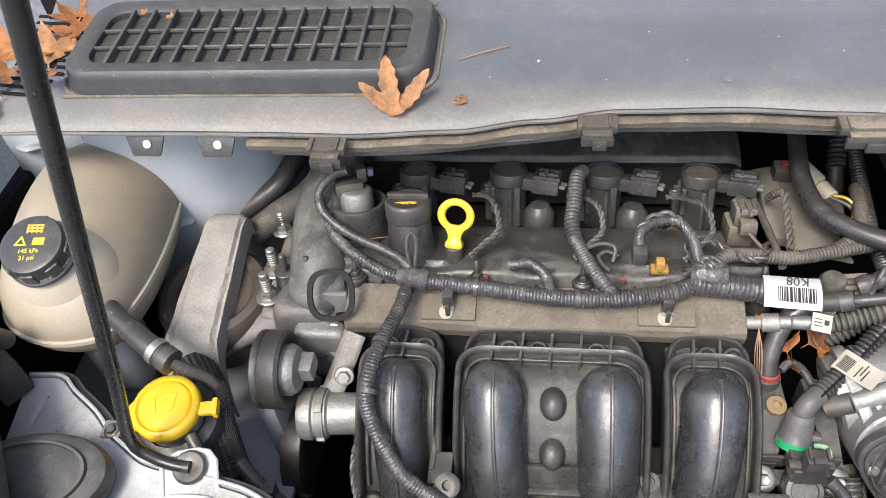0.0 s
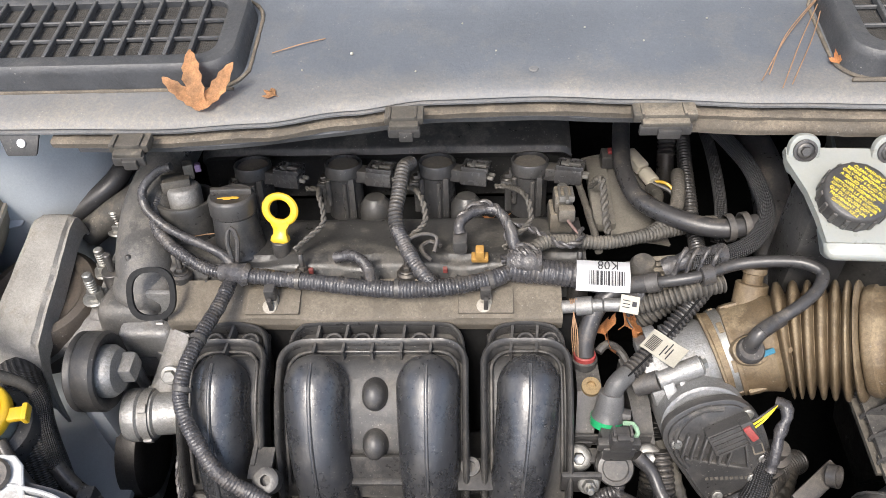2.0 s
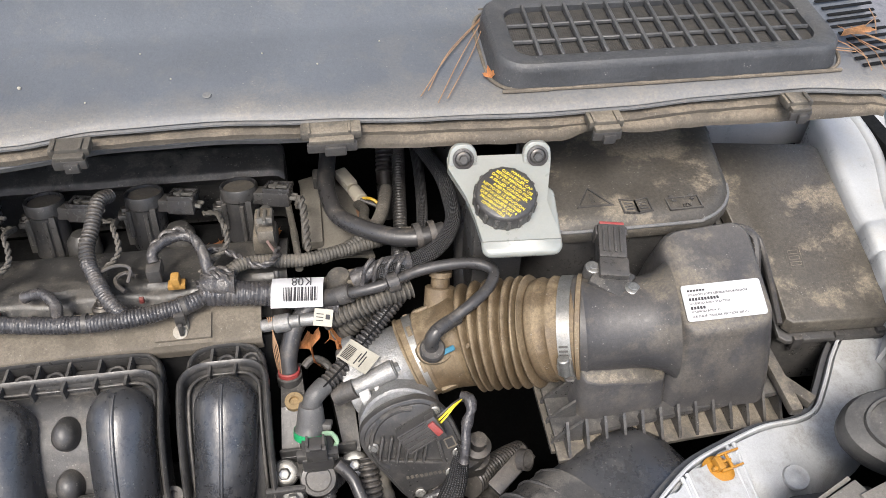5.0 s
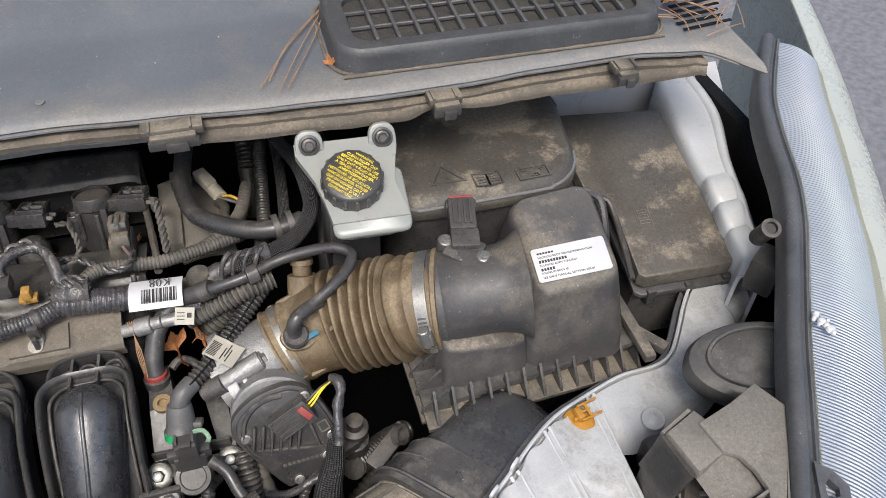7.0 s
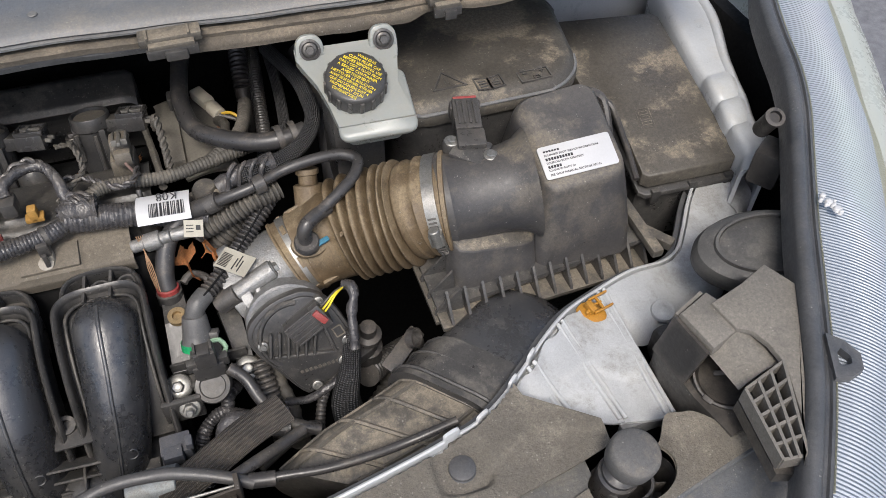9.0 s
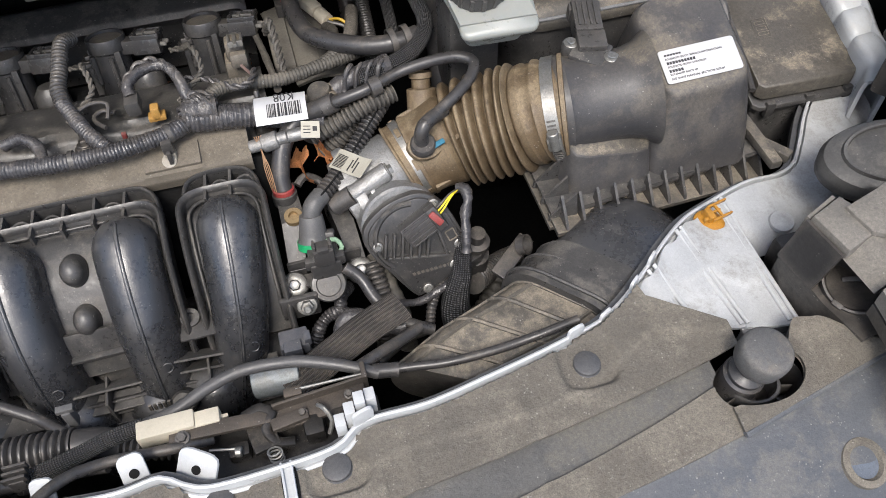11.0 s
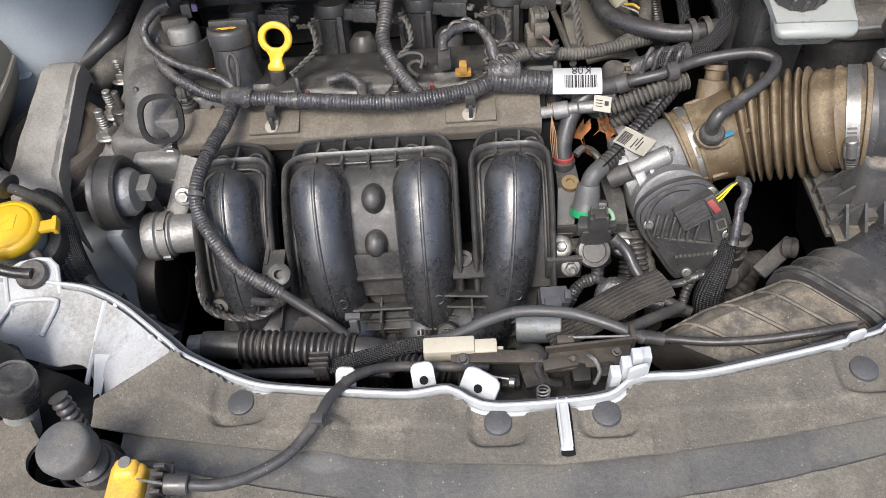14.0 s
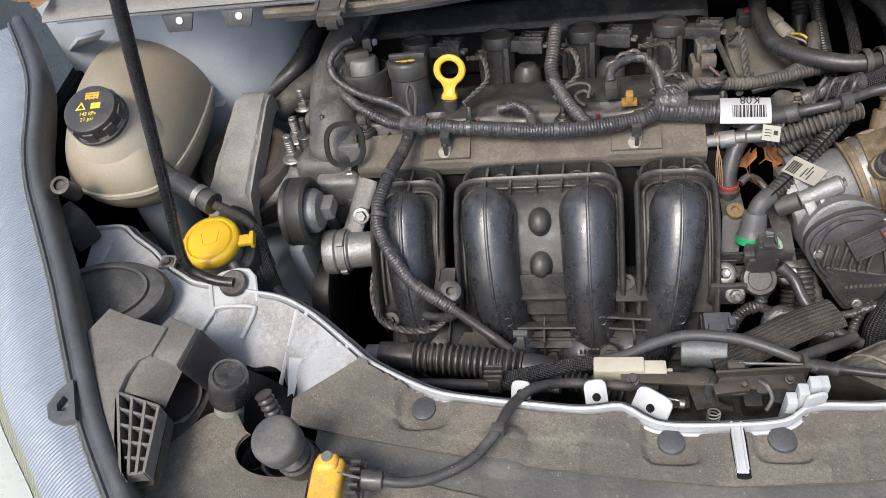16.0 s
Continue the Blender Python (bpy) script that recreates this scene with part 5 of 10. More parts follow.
DARKBOLT = mat("oily_dark_bolt", (0.035, 0.034, 0.032), 0.5, metal=0.5, dust=0.3)
# lower plenum
g = B()
box(g, (0.01, 0.345, 0.665), (0.335, 0.11, 0.17), bev=0.02, seg=3)
part("plenum", g, WEBM, mani)
for z in (0.765, 0.745, 0.725, 0.705):
    g = B()
    box(g, (0.01, 0.286 - (0.765 - z) * 0.1, z), (0.30, 0.02, 0.0025), bev=0.0006, seg=1)
    part("rib", g, WEBM, mani)
for x in (-0.085, 0.012, 0.10, 0.165):
    g = B()
    box(g, (x, 0.290, 0.73), (0.0025, 0.03, 0.10), bev=0.0006, seg=1)
    part("rib", g, BLACK, mani)
for x, w in ((-0.098, 0.040), (-0.020, 0.036), (0.052, 0.032), (0.100, 0.034)):
    g = B()
    lathe(g, [(0.0, 0.055), (w * 0.5, 0.050), (w * 0.9, 0.035), (w, 0.0), (w, -0.08)], at((x, 0.305, 0.725), (0, -0.75, 0.66)), 28)
    part("plenum_lobe", g, GLOSS, mani, "rounded lower end of a runner", angle=60)
for x, y, z in ((-0.150, 0.305, 0.775), (-0.125, 0.268, 0.770), (0.075, 0.262, 0.775)):
    g = B()
    lathe(g, [(0.011, -0.03), (0.011, 0.0), (0.009, 0.002), (0, 0.002)], at((x, y, z), (0, -0.6, 0.8)), 18)
    hexbolt(g, (x, y, z), (0, -0.6, 0.8), 0.005, 0.006)
    part("lower_bolt", g, DARKBOLT, mani, "dark bolt")
# writing on the runner, illegible
for k in range(5):
    g = B()
    box(g, (0.058 - 0.010 + 0.004 * k, 0.2635 + 0.0, 0.778), (0.0025, 0.002, 0.008), bev=0)
    part("moulded_mark", g, DUSTY, mani, "small moulded characters")
for x, y, z in ((-0.082, 0.450, 0.822), (0.100, 0.452, 0.822)):
    g = B()
    hexbolt(g, (x, y, z), (0, -0.5, 0.86), 0.0065, 0.007)
    part("flange_bolt", g, DARKBOLT, mani, "dark flange bolt")


ab = thing("pump_bracket", (-0.205, 0.455, 0.80), "grey cast bracket with two zinc bolts between pulley and rail", "bracket")
g = B()
loft(g, [[(-0.236, 0.448, z), (-0.222, 0.474, z), (-0.186, 0.470, z), (-0.178, 0.440, z), (-0.196, 0.424, z), (-0.216, 0.436, z)] for z in (0.78, 0.830, 0.833)])
part("body", g, ALUD, ab, angle=40)
g = B()
rod(g, (-0.221, 0.452, 0.82), (-0.225, 0.449, 0.848), 0.0085)
lathe(g, [(0.0085, 0.0), (0.0088, 0.001), (0.0088, 0.004), (0.005, 0.0045), (0.0045, 0.001), (0, 0.001)], at((-0.225, 0.449, 0.848), (-0.1, -0.2, 0.97)), 18)
part("boss", g, ALU, ab, "round cast boss")
g = hexbolt(B(), (-0.203, 0.460, 0.836), (0, -0.35, 0.94), 0.0085, 0.007)
part("bolt", g, STEEL, ab, "zinc-plated flange bolt")
g = hexbolt(B(), (-0.1965, 0.443, 0.834), (0, -0.35, 0.94), 0.0050, 0.005)
part("bolt", g, STEEL, ab, "small zinc-plated bolt")


# ---- beside the engine: coolant tank, mount, pulleys, washer filler ----
tank = thing("coolant_tank", (-0.44, 0.50, 0.82), "yellowed translucent plastic coolant expansion tank", "coolant tank")
TANKLINE = [(-0.393, 0.600), (-0.379, 0.530), (-0.375, 0.460), (-0.382, 0.407), (-0.396, 0.384), (-0.440, 0.376), (-0.485, 0.396), (-0.510, 0.448), (-0.528, 0.525), (-0.530, 0.595), (-0.506, 0.640), (-0.465, 0.650), (-0.418, 0.638)]
def tank_seam(p):
    """The weld plane falls towards the back and the side."""
    return 0.906 - 0.06 * (p[1] - 0.45) - 0.05 * (p[0] + 0.45)
TL2 = soft_outline(TANKLINE, 5)
TC = Vector((-0.455, 0.515))
def tank_ring(s, h, out=0.0):
    R = []
    for p in TL2:
        d = Vector(p) - TC
        q = TC + d * s + d.normalized() * out
        R.append((q.x, q.y, tank_seam(q) + h))
    return R
rings = [tank_ring(math.cos(radians(a)), 0.070 * math.sin(radians(a)) if a > 0 else 0.075 * math.sin(radians(a))) for a in range(-88, 90, 8)]
part("tank_body", loft(B(), rings), TANK, tank, angle=80)
g = B()
loft(g, [tank_ring(1, -0.0035, -0.004), tank_ring(1, -0.003, 0.0030), tank_ring(1, 0.0015, 0.0030), tank_ring(1, 0.002, -0.004)], cap=False)
part("weld_seam", g, TANKLT, tank)
mc = at((-0.433, 0.421, 0.983), (0.02, -0.30, 0.95)) @ Matrix.Scale(0.93, 4)
g = B()
lathe(g, [(0.058, -0.090), (0.056, -0.070), (0.051, -0.050), (0.043, -0.032), (0.0345, -0.021), (0.0310, -0.016), (0.0310, -0.004), (0, -0.004)], mc, 48)
part("neck", g, TANKLT, tank, "pale plastic neck", angle=60)
g = B()
lathe(g, [(0.0315, -0.014), (0.0335, -0.012), (0.0335, -0.008), (0.031, -0.006), (0.0305, 0.008), (0.029, 0.0115), (0.026, 0.0125), (0, 0.0125)], mc, 40)
cap = part("cap", g, BLACK_CLEAN, tank, "black screw cap with yellow pressure print")
for k in range(8):
    g = box(B(), (0.0300, 0, -0.0005), (0.0045, 0.013, 0.015), mc @ pose(0, 0, 0, 0, 0, 45 * k), bev=0.0022)
    part("grip_rib", g, BLACK_CLEAN, cap)
for txt, y in (("145 kPa", -0.0075), ("21 psi", -0.0145)):
    part("print", lettering(txt, 0.0062, mc @ pose(0, y, 0.0127, 0, 0, 2)), YELLOWINK, cap, "yellow printed letters")
g = B()
o = [(-0.006, -0.004), (0.006, -0.004), (0.0, 0.006)]
oi = [(-0.0035, -0.0026), (0.0035, -0.0026), (0.0, 0.0032)]
loft(g, [[mc @ Vector((p[0] - 0.009, p[1] + 0.002, h)) for p in q] for q, h in ((o, 0.0126), (o, 0.0131), (oi, 0.0131), (oi, 0.0126))], cap=False)
box(g, (0.008, 0.002, 0.0128), (0.011, 0.007, 0.0006), mc, bev=0)
part("print", g, YELLOWINK, cap, "yellow warning triangle and book")
g = B()
for k in range(3):
    box(g, (0.002, 0.0125 + 0.003 * k, 0.0128), (0.016, 0.0016, 0.0006), mc, bev=0)
for k in range(4):
    box(g, (-0.005 + 0.0045 * k, 0.015, 0.0128), (0.0012, 0.009, 0.0006), mc, bev=0)
part("print", g, ORANGEINK, cap, "orange printed radiator sign")
g = B()
tube(g, [(-0.412, 0.436, 0.938), (-0.409, 0.428, 0.930), (-0.400, 0.418, 0.923), (-0.382, 0.403, 0.916), (-0.360, 0.388, 0.911)], 0.0098, 16)
lathe(g, [(0.0098, -0.004), (0.0112, -0.003), (0.0112, 0.003), (0.0098, 0.004)], at((-0.4085, 0.427, 0.929), (0.3, -0.6, -0.5)), 18)
part("outlet_hose", g, RUBBER, tank, "black rubber hose")
g = B()
box(g, (-0.44, 0.45, 0.80), (0.05, 0.06, 0.10), bev=0.02, seg=3)
part("foot", g, TOWER, tank, "pale grey bracket under the tank")

# hose on from the tank
h = thing("coolant_hose", (-0.34, 0.38, 0.85), "black coolant hose with a spring clamp and woven sleeve", "hose")
g = B()
tube(g, [(-0.364, 0.391, 0.912), (-0.346, 0.379, 0.909), (-0.322, 0.366, 0.904)], 0.0108, 16)
lathe(g, [(0.0108, -0.002), (0.0122, -0.001), (0.0122, 0.009), (0.008, 0.010), (0, 0.010)], at((-0.326, 0.368, 0.905), (0.85, -0.45, -0.2)), 18)
part("hose_end", g, RUBBER, h)
g = B()
lathe(g, [(0.0110, -0.0035), (0.0122, -0.0035), (0.0122, 0.0035), (0.0110, 0.0035)], at((-0.334, 0.3725, 0.9065), (0.85, -0.45, -0.2)), 24)
box(g, (0, -0.0125, 0), (0.004, 0.007, 0.006), at((-0.334, 0.3725, 0.9065), (0.85, -0.45, -0.2)), bev=0.001)
part("clamp", g, STEEL, h, "bright spring clamp")
g = B()
tube(g, [(-0.320, 0.365, 0.903), (-0.308, 0.366, 0.890), (-0.297, 0.369, 0.873), (-0.290, 0.368, 0.860)], 0.0052, 12)
part("thin_hose", g, RUBBERD, h)
g = B()
tube(g, [(-0.291, 0.370, 0.862), (-0.286, 0.362, 0.850), (-0.283, 0.347, 0.838), (-0.275, 0.330, 0.828), (-0.268, 0.317, 0.820)], 0.0068, 14)
part("sleeve", g, BRAID, h, "grey woven sleeve")
g = B()
tube(g, [(-0.268, 0.317, 0.820), (-0.255, 0.306, 0.810), (-0.240, 0.298, 0.80), (-0.21, 0.28, 0.79), (-0.18, 0.262, 0.79)], 0.0075, 12)
box(g, (-0.238, 0.297, 0.806), (0.014, 0.012, 0.018), bev=0.002)
part("lower_hose", g, RUBBER, h)

# washer filler
wf = thing("washer_filler", (-0.32, 0.34, 0.80), "washer fluid filler neck with a bright yellow flip cap", "washer filler")
mw = at((-0.321, 0.333, 0.884), (0.02, -0.12, 0.99))
g = B()
lathe(g, [(0.026, -0.05), (0.0255, -0.020), (0.0275, -0.016), (0.0275, -0.010), (0, -0.010)], mw, 30)
part("neck", g, RESV, wf, "milky plastic neck")
g = B()
lathe(g, [(0.030, -0.10), (0.040, -0.04), (0.037, -0.030), (0.028, -0.026)], mw, 30)
part("body", g, BLACK, wf)
g = B()
lathe(g, [(0.0290, -0.012), (0.0300, -0.010), (0.0300, -0.003), (0.0285, 0.0), (0.0250, 0.001), (0.0235, -0.001), (0.0222, 0.0015), (0.021, 0.002), (0, 0.0025)], mw, 40)
box(g, (0.035, -0.004, -0.006), (0.014, 0.012, 0.006), mw, bev=0.002)
box(g, (0.043, -0.004, -0.006), (0.005, 0.016, 0.010), mw, bev=0.002)
plate(g, soft_outline([(-0.020, 0.012), (-0.032, 0.008), (-0.036, -0.004), (-0.028, -0.016), (-0.016, -0.016)], 4), 0.006, mw @ Matrix.Translation((0, 0, -0.010)))
wc = part("cap", g, YELLOW, wf, "bright yellow flip cap", angle=50)
g = B()
for a, b in (((-0.009, 0.007), (-0.006, -0.008)), ((-0.006, -0.008), (0.008, -0.006)), ((0.008, -0.006), (0.010, 0.009)), ((-0.009, 0.007), (0.0, 0.011)), ((0.0, 0.011), (0.010, 0.009))):
    rod(g, mw @ Vector((*a, 0.0024)), mw @ Vector((*b, 0.0024)), 0.0007, n=6)
rod(g, mw @ Vector((-0.004, 0.0, 0.0024)), mw @ Vector((0.004, 0.006, 0.0024)), 0.0006, n=6)
part("symbol", g, YELLOW, wc, "raised windscreen symbol")
g = B()
tube(g, [(-0.300, 0.318, 0.862), (-0.285, 0.300, 0.850), (-0.27, 0.285, 0.835)], 0.006, 10)
part("vent_pipe", g, RUBBER, wf)
g = B()
tube(g, [(-0.335, 0.405, 0.830), (-0.312, 0.375, 0.838), (-0.298, 0.345, 0.828), (-0.284, 0.318, 0.806), (-0.268, 0.285, 0.77)], 0.021, 16)
solo("sleeved_pipe", g, BRAID, "thick pipe in a black braided sleeve beside the washer filler", "pipe")
g = B()
tube(g, [(-0.375, 0.35, 0.80), (-0.366, 0.352, 0.815), (-0.355, 0.356, 0.825), (-0.345, 0.362, 0.82)], 0.012, 12)
solo("filler_hose", g, RUBBERD, "dark rubber hose under the washer cap", "hose")

# engine mount
em = thing("engine_mount", (-0.32, 0.48, 0.75), "grey steel and cast aluminium engine mount", "engine mount")
def strap(u, v):
    P = spline([(0, 0.575, 0.845), (0, 0.568, 0.876), (0, 0.556, 0.8835), (0, 0.50, 0.872), (0, 0.44, 0.858), (0, 0.415, 0.846), (0, 0.392, 0.79)], 0.003)
    k = u * (len(P) - 1)
    i = min(len(P) - 2, int(k))
    p = P[i].lerp(P[i + 1], k - i)
    w = 0.034 + 0.022 * u
    cx = -0.330 - 0.008 * u + 0.03 * max(0, u - 0.8)
    wavy = 0.0016 * noise.noise((u * 9, v * 3, 5)) + 0.0008 * noise.noise((u * 30, v * 9, 2))
    return cx + (v - 0.5) * w + 0.002 * noise.noise((u * 7, 0, 1)), p.y, p.z + (0.004 if 0.12 < v < 0.88 else 0.0) + wavy
STRAP = mat("dull_grey_strap", (0.27, 0.26, 0.24), 0.55, metal=0.2, var=0.2, dust=0.4, speck=0.3, bump=0.4)
st = part("strap", sheet(B(), 50, 16, strap, 0.004), STRAP, em, "grey sheet-metal strap", angle=50)
for s in (-1, 1):
    g = sheet(B(), 30, 3, lambda u, v: Vector(strap(u, 0.5 + 0.5 * s)) + Vector((0.002 * s * v, 0, -0.022 * v)), 0.003)
    part("side_flange", g, STRAP, st)
g = B()
lathe(g, [(0.060, -0.05), (0.060, 0.0), (0.054, 0.008), (0.046, 0.010), (0.040, 0.004), (0, 0.004)], at((-0.337, 0.490, 0.842), (0, -0.1, 1)), 40)
part("bush_can", g, RUSTY, em, "brown dusty rubber bush")
g = B()
tube(g, [(-0.37, 0.555, 0.80), (-0.385, 0.51, 0.81), (-0.385, 0.47, 0.80), (-0.37, 0.43, 0.78)], 0.014, 12)
part("ring", g, RUSTY, em)
g = B()
tube(g, [(-0.335, 0.446, 0.806), (-0.308, 0.456, 0.820), (-0.283, 0.466, 0.828), (-0.250, 0.480, 0.832)], 0.016, 14, r2=0.020, flat=0.7)
box(g, (-0.262, 0.520, 0.830), (0.040, 0.12, 0.034), pose(0, 0, 0), bev=0.010, seg=3)
part("arm", g, mat("speckled_cast_arm", (0.16, 0.155, 0.15), 0.6, metal=0.3, dust=0.3, speck=1.6, bump=0.5), em, "speckled cast aluminium arm")
for x, y, z, hgt in ((-0.283, 0.580, 0.846, 0.016), (-0.278, 0.520, 0.847, 0.020), (-0.273, 0.480, 0.853, 0.022)):
    g = B()
    hexbolt(g, (x, y, z), (0, 0.1, 1), 0.0085, 0.011, True, hgt)
    for q in range(5):
        lathe(g, [(0.0042, 0), (0.0054, 0.0010), (0.0042, 0.0020)], at((x, y + 0.1 * (0.012 + 0.003 * q), z + 0.012 + 0.003 * q), (0, 0.1, 1)), 10)
    part("stud_bolt", g, STEEL, em, "zinc-plated stud bolt and nut")
g = B()
rod(g, (-0.259, 0.498, 0.846), (-0.258, 0.500, 0.872), 0.0105)
rod(g, (-0.258, 0.500, 0.872), (-0.257, 0.502, 0.893), 0.0036)
part("rubber_stud", g, RUBBER, em)

# rear hose by the tower
g = B()
tube(g, [(-0.214, 0.68, 0.945), (-0.218, 0.655, 0.925), (-0.230, 0.625, 0.900), (-0.255, 0.604, 0.878), (-0.285, 0.592, 0.862), (-0.32, 0.58, 0.84)], 0.0155, 16)
lathe(g, [(0.0165, -0.003), (0.0178, -0.003), (0.0178, 0.003), (0.0165, 0.003)], at((-0.219, 0.650, 0.921), (0.1, 0.6, 0.5)), 20)
solo("heater_hose", g, RUBBERD, "thick dusty heater hose beside the strut tower", "hose")

# belt pulley, coolant outlet
pul = thing("idler_pulley", (-0.245, 0.392, 0.85), "black grooved idler pulley with an aluminium hub", "pulley")
mp = at((-0.257, 0.392, 0.857), (1, 0, 0.02))
g = B()
lathe(g, [(0.028, 0.002), (0.034, 0.0), (0.0365, 0.002), (0.0365, 0.007), (0.0358, 0.008), (0.0365, 0.009), (0.0365, 0.024), (0.034, 0.027), (0.028, 0.026), (0.022, 0.020)], mp, 44)
part("wheel", g, mat("belt_wheel_black", (0.018, 0.018, 0.018), 0.4, dust=0.12), pul)
g = B()
lathe(g, [(0.024, 0.018), (0.024, 0.030), (0.020, 0.036), (0.013, 0.038), (0, 0.038)], mp, 30)
box(g, (0.004, 0, 0.042), (0.022, 0.018, 0.016), mp, bev=0.003)
part("hub", g, ALU, pul, "aluminium hub")
out = thing("coolant_outlet", (-0.20, 0.385, 0.80), "cast aluminium coolant outlet with a clamp band", "pipe fitting")
mo = at((-0.228, 0.378, 0.804), (1, 0.06, 0.0))
g = B()
lathe(g, [(0.014, 0), (0.023, 0.001), (0.025, 0.006), (0.025, 0.014), (0.0225, 0.016), (0.0225, 0.028), (0.020, 0.030), (0.0195, 0.07), (0.0, 0.07)], mo, 32)
part("pipe", g, ALU, out)
g = B()
lathe(g, [(0.0225, 0.018), (0.0245, 0.018), (0.0245, 0.026), (0.0225, 0.026)], mo, 32)
for k in range(4):
    q = mo @ pose(0, 0, 0, 0, 0, 90 * k + 20)
    box(g, (0.0245, 0, 0.022), (0.004, 0.008, 0.008), q, bev=0.001)
part("band", g, ALUD, out)
g = B()
tube(g, [(-0.200, 0.395, 0.812), (-0.186, 0.418, 0.838), (-0.176, 0.436, 0.858)], 0.011, 12, flat=0.25)
part("bracket", g, ALUD, out)
for p, ax in (((-0.184, 0.402, 0.836), (0.1, -0.8, 0.6)), ((-0.224, 0.447, 0.849), (0, -0.6, 0.8)), ((-0.198, 0.445, 0.853), (0, -0.7, 0.7)), ((-0.201, 0.445, 0.830), (0, -0.8, 0.6))):
    g = B()
    hexbolt(g, p, ax, 0.006, 0.007)
    part("bolt", g, STEEL, out)
g = B()
box(g, (-0.212, 0.455, 0.84), (0.05, 0.05, 0.04), bev=0.008, seg=3)
tube(g, [(-0.232, 0.425, 0.835), (-0.228, 0.42, 0.81), (-0.225, 0.418, 0.78)], 0.006, 10)
part("casting", g, ALUD, out)
g = B()
lathe(g, [(0.0, 0), (0.05, 0.0), (0.05, 0.02), (0.045, 0.022), (0.02, 0.022), (0, 0.02)], at((-0.262, 0.40, 0.70), (1, 0, 0)), 36)
solo("crank_pulley", g, DARKSTEEL, "dark steel accessory pulley low beside the engine", "pulley")
g = B()
box(g, (-0.268, 0.43, 0.70), (0.02, 0.09, 0.20), bev=0.008)
solo("inner_panel", g, TOWER, "blue-grey chassis leg beside the pulleys", "car body", "structure")

# prop rod
prop = thing("hood_prop", (-0.27, 0.262, 0.87), "black painted steel prop rod hooked into a white bracket", "prop rod")
A, D = Vector((-0.325, 0.286, 0.905)), Vector((0.30, -0.07, 1.0))
pts = [(-0.281, 0.279, 0.880), (-0.294, 0.280, 0.881), (-0.312, 0.283, 0.887)] + [A + D * h for h in (0.004, 0.10, 0.20, 0.30, 0.40, 0.48)] + [(-0.200, 0.320, 1.50), (-0.22, 0.44, 1.60), (-0.23, 0.482, 1.625)]
g = B()
tube(g, pts, 0.0052, 14, 0.006)
part("rod", g, mat("black_rod_paint", (0.014, 0.014, 0.015), 0.28, dust=0.05), prop)
g = B()
lathe(g, [(0.0, 0.0), (0.013, 0.0), (0.014, 0.003), (0.012, 0.006), (0.006, 0.006), (0, 0.004)], at((-0.283, 0.281, 0.8755), (0.1, -0.3, 0.95)), 22)
part("grommet", g, RUBBER, prop, "black rubber grommet")
bk = thing("prop_bracket", (-0.27, 0.262, 0.86), "white painted prop rod bracket on the carrier", "bracket")
mb = at((-0.284, 0.279, 0.8705), (0.08, -0.30, 0.95))
ARCH = [(-0.022, -0.020), (0.022, -0.020), (0.022, 0.006), (0.017, 0.014), (0.008, 0.017), (-0.008, 0.017), (-0.017, 0.014), (-0.022, 0.006)]
part("plate", plate(B(), ARCH, 0.004, mb, 0.001), WHITED, bk)
g = tube(B(), [mb @ Vector((x, y, 0.004)) for x, y in ARCH[1:] + ARCH[:1]], 0.0022, 8, smooth=False)
part("rim", g, WHITE, bk)
for x in (-0.021, 0.021):
    g = tube(B(), [mb @ Vector((x, -0.018, 0.003)), mb @ Vector((x * 1.05, -0.034, -0.006)), mb @ Vector((x * 1.1, -0.052, -0.026))], 0.0026, 8)
    part("leg", g, WHITE, bk)


# ---- intake side: throttle, boot, air box ----
AXIS = [(0.250, 0.404, 0.822), (0.285, 0.411, 0.834), (0.319, 0.4175, 0.846), (0.345, 0.4185, 0.856), (0.372, 0.417, 0.867), (0.397, 0.411, 0.876), (0.422, 0.403, 0.885), (0.453, 0.391, 0.900), (0.49, 0.379, 0.906)]
AXD = Vector((0.941, 0.152, 0.304)).normalized()
m0 = at(AXIS[2], AXD)          # throttle end
m1 = at(AXIS[7], Vector(AXIS[8]) - Vector(AXIS[6]))
boot = thing("intake_boot", AXIS[3], "mud-brown corrugated rubber intake boot with band clamps", "intake boot")
prof = [(0.036, 0.066), (0.0405, 0.0665), (0.0410, 0.0685), (0.0392, 0.0700), (0.0388, 0.0830), (0.0412, 0.0845), (0.0412, 0.0880), (0.0395, 0.0900), (0.0400, 0.0980), (0.0425, 0.1120), (0.0440, 0.1200)]
for k in range(7):
    z = 0.1255 + 0.0099 * k
    prof += [(0.0400, z), (0.0435, z + 0.0012), (0.0490, z + 0.0024), (0.0512, z + 0.0036), (0.0517, z + 0.0048), (0.0512, z + 0.0060), (0.0490, z + 0.0072), (0.0435, z + 0.0084), (0.0400, z + 0.0094)]
prof += [(0.0450, 0.1950), (0.0470, 0.1985), (0.0475, 0.2040), (0.0455, 0.2055), (0.0455, 0.2120), (0.0475, 0.2135), (0.0470, 0.2160), (0.0452, 0.2172), (0.0452, 0.2290), (0.0482, 0.2300), (0.0482, 0.2330), (0.043, 0.2335)]
g = turned(B(), AXIS, prof, 72)
bt = part("bellows", g, BOOT, boot, angle=50)
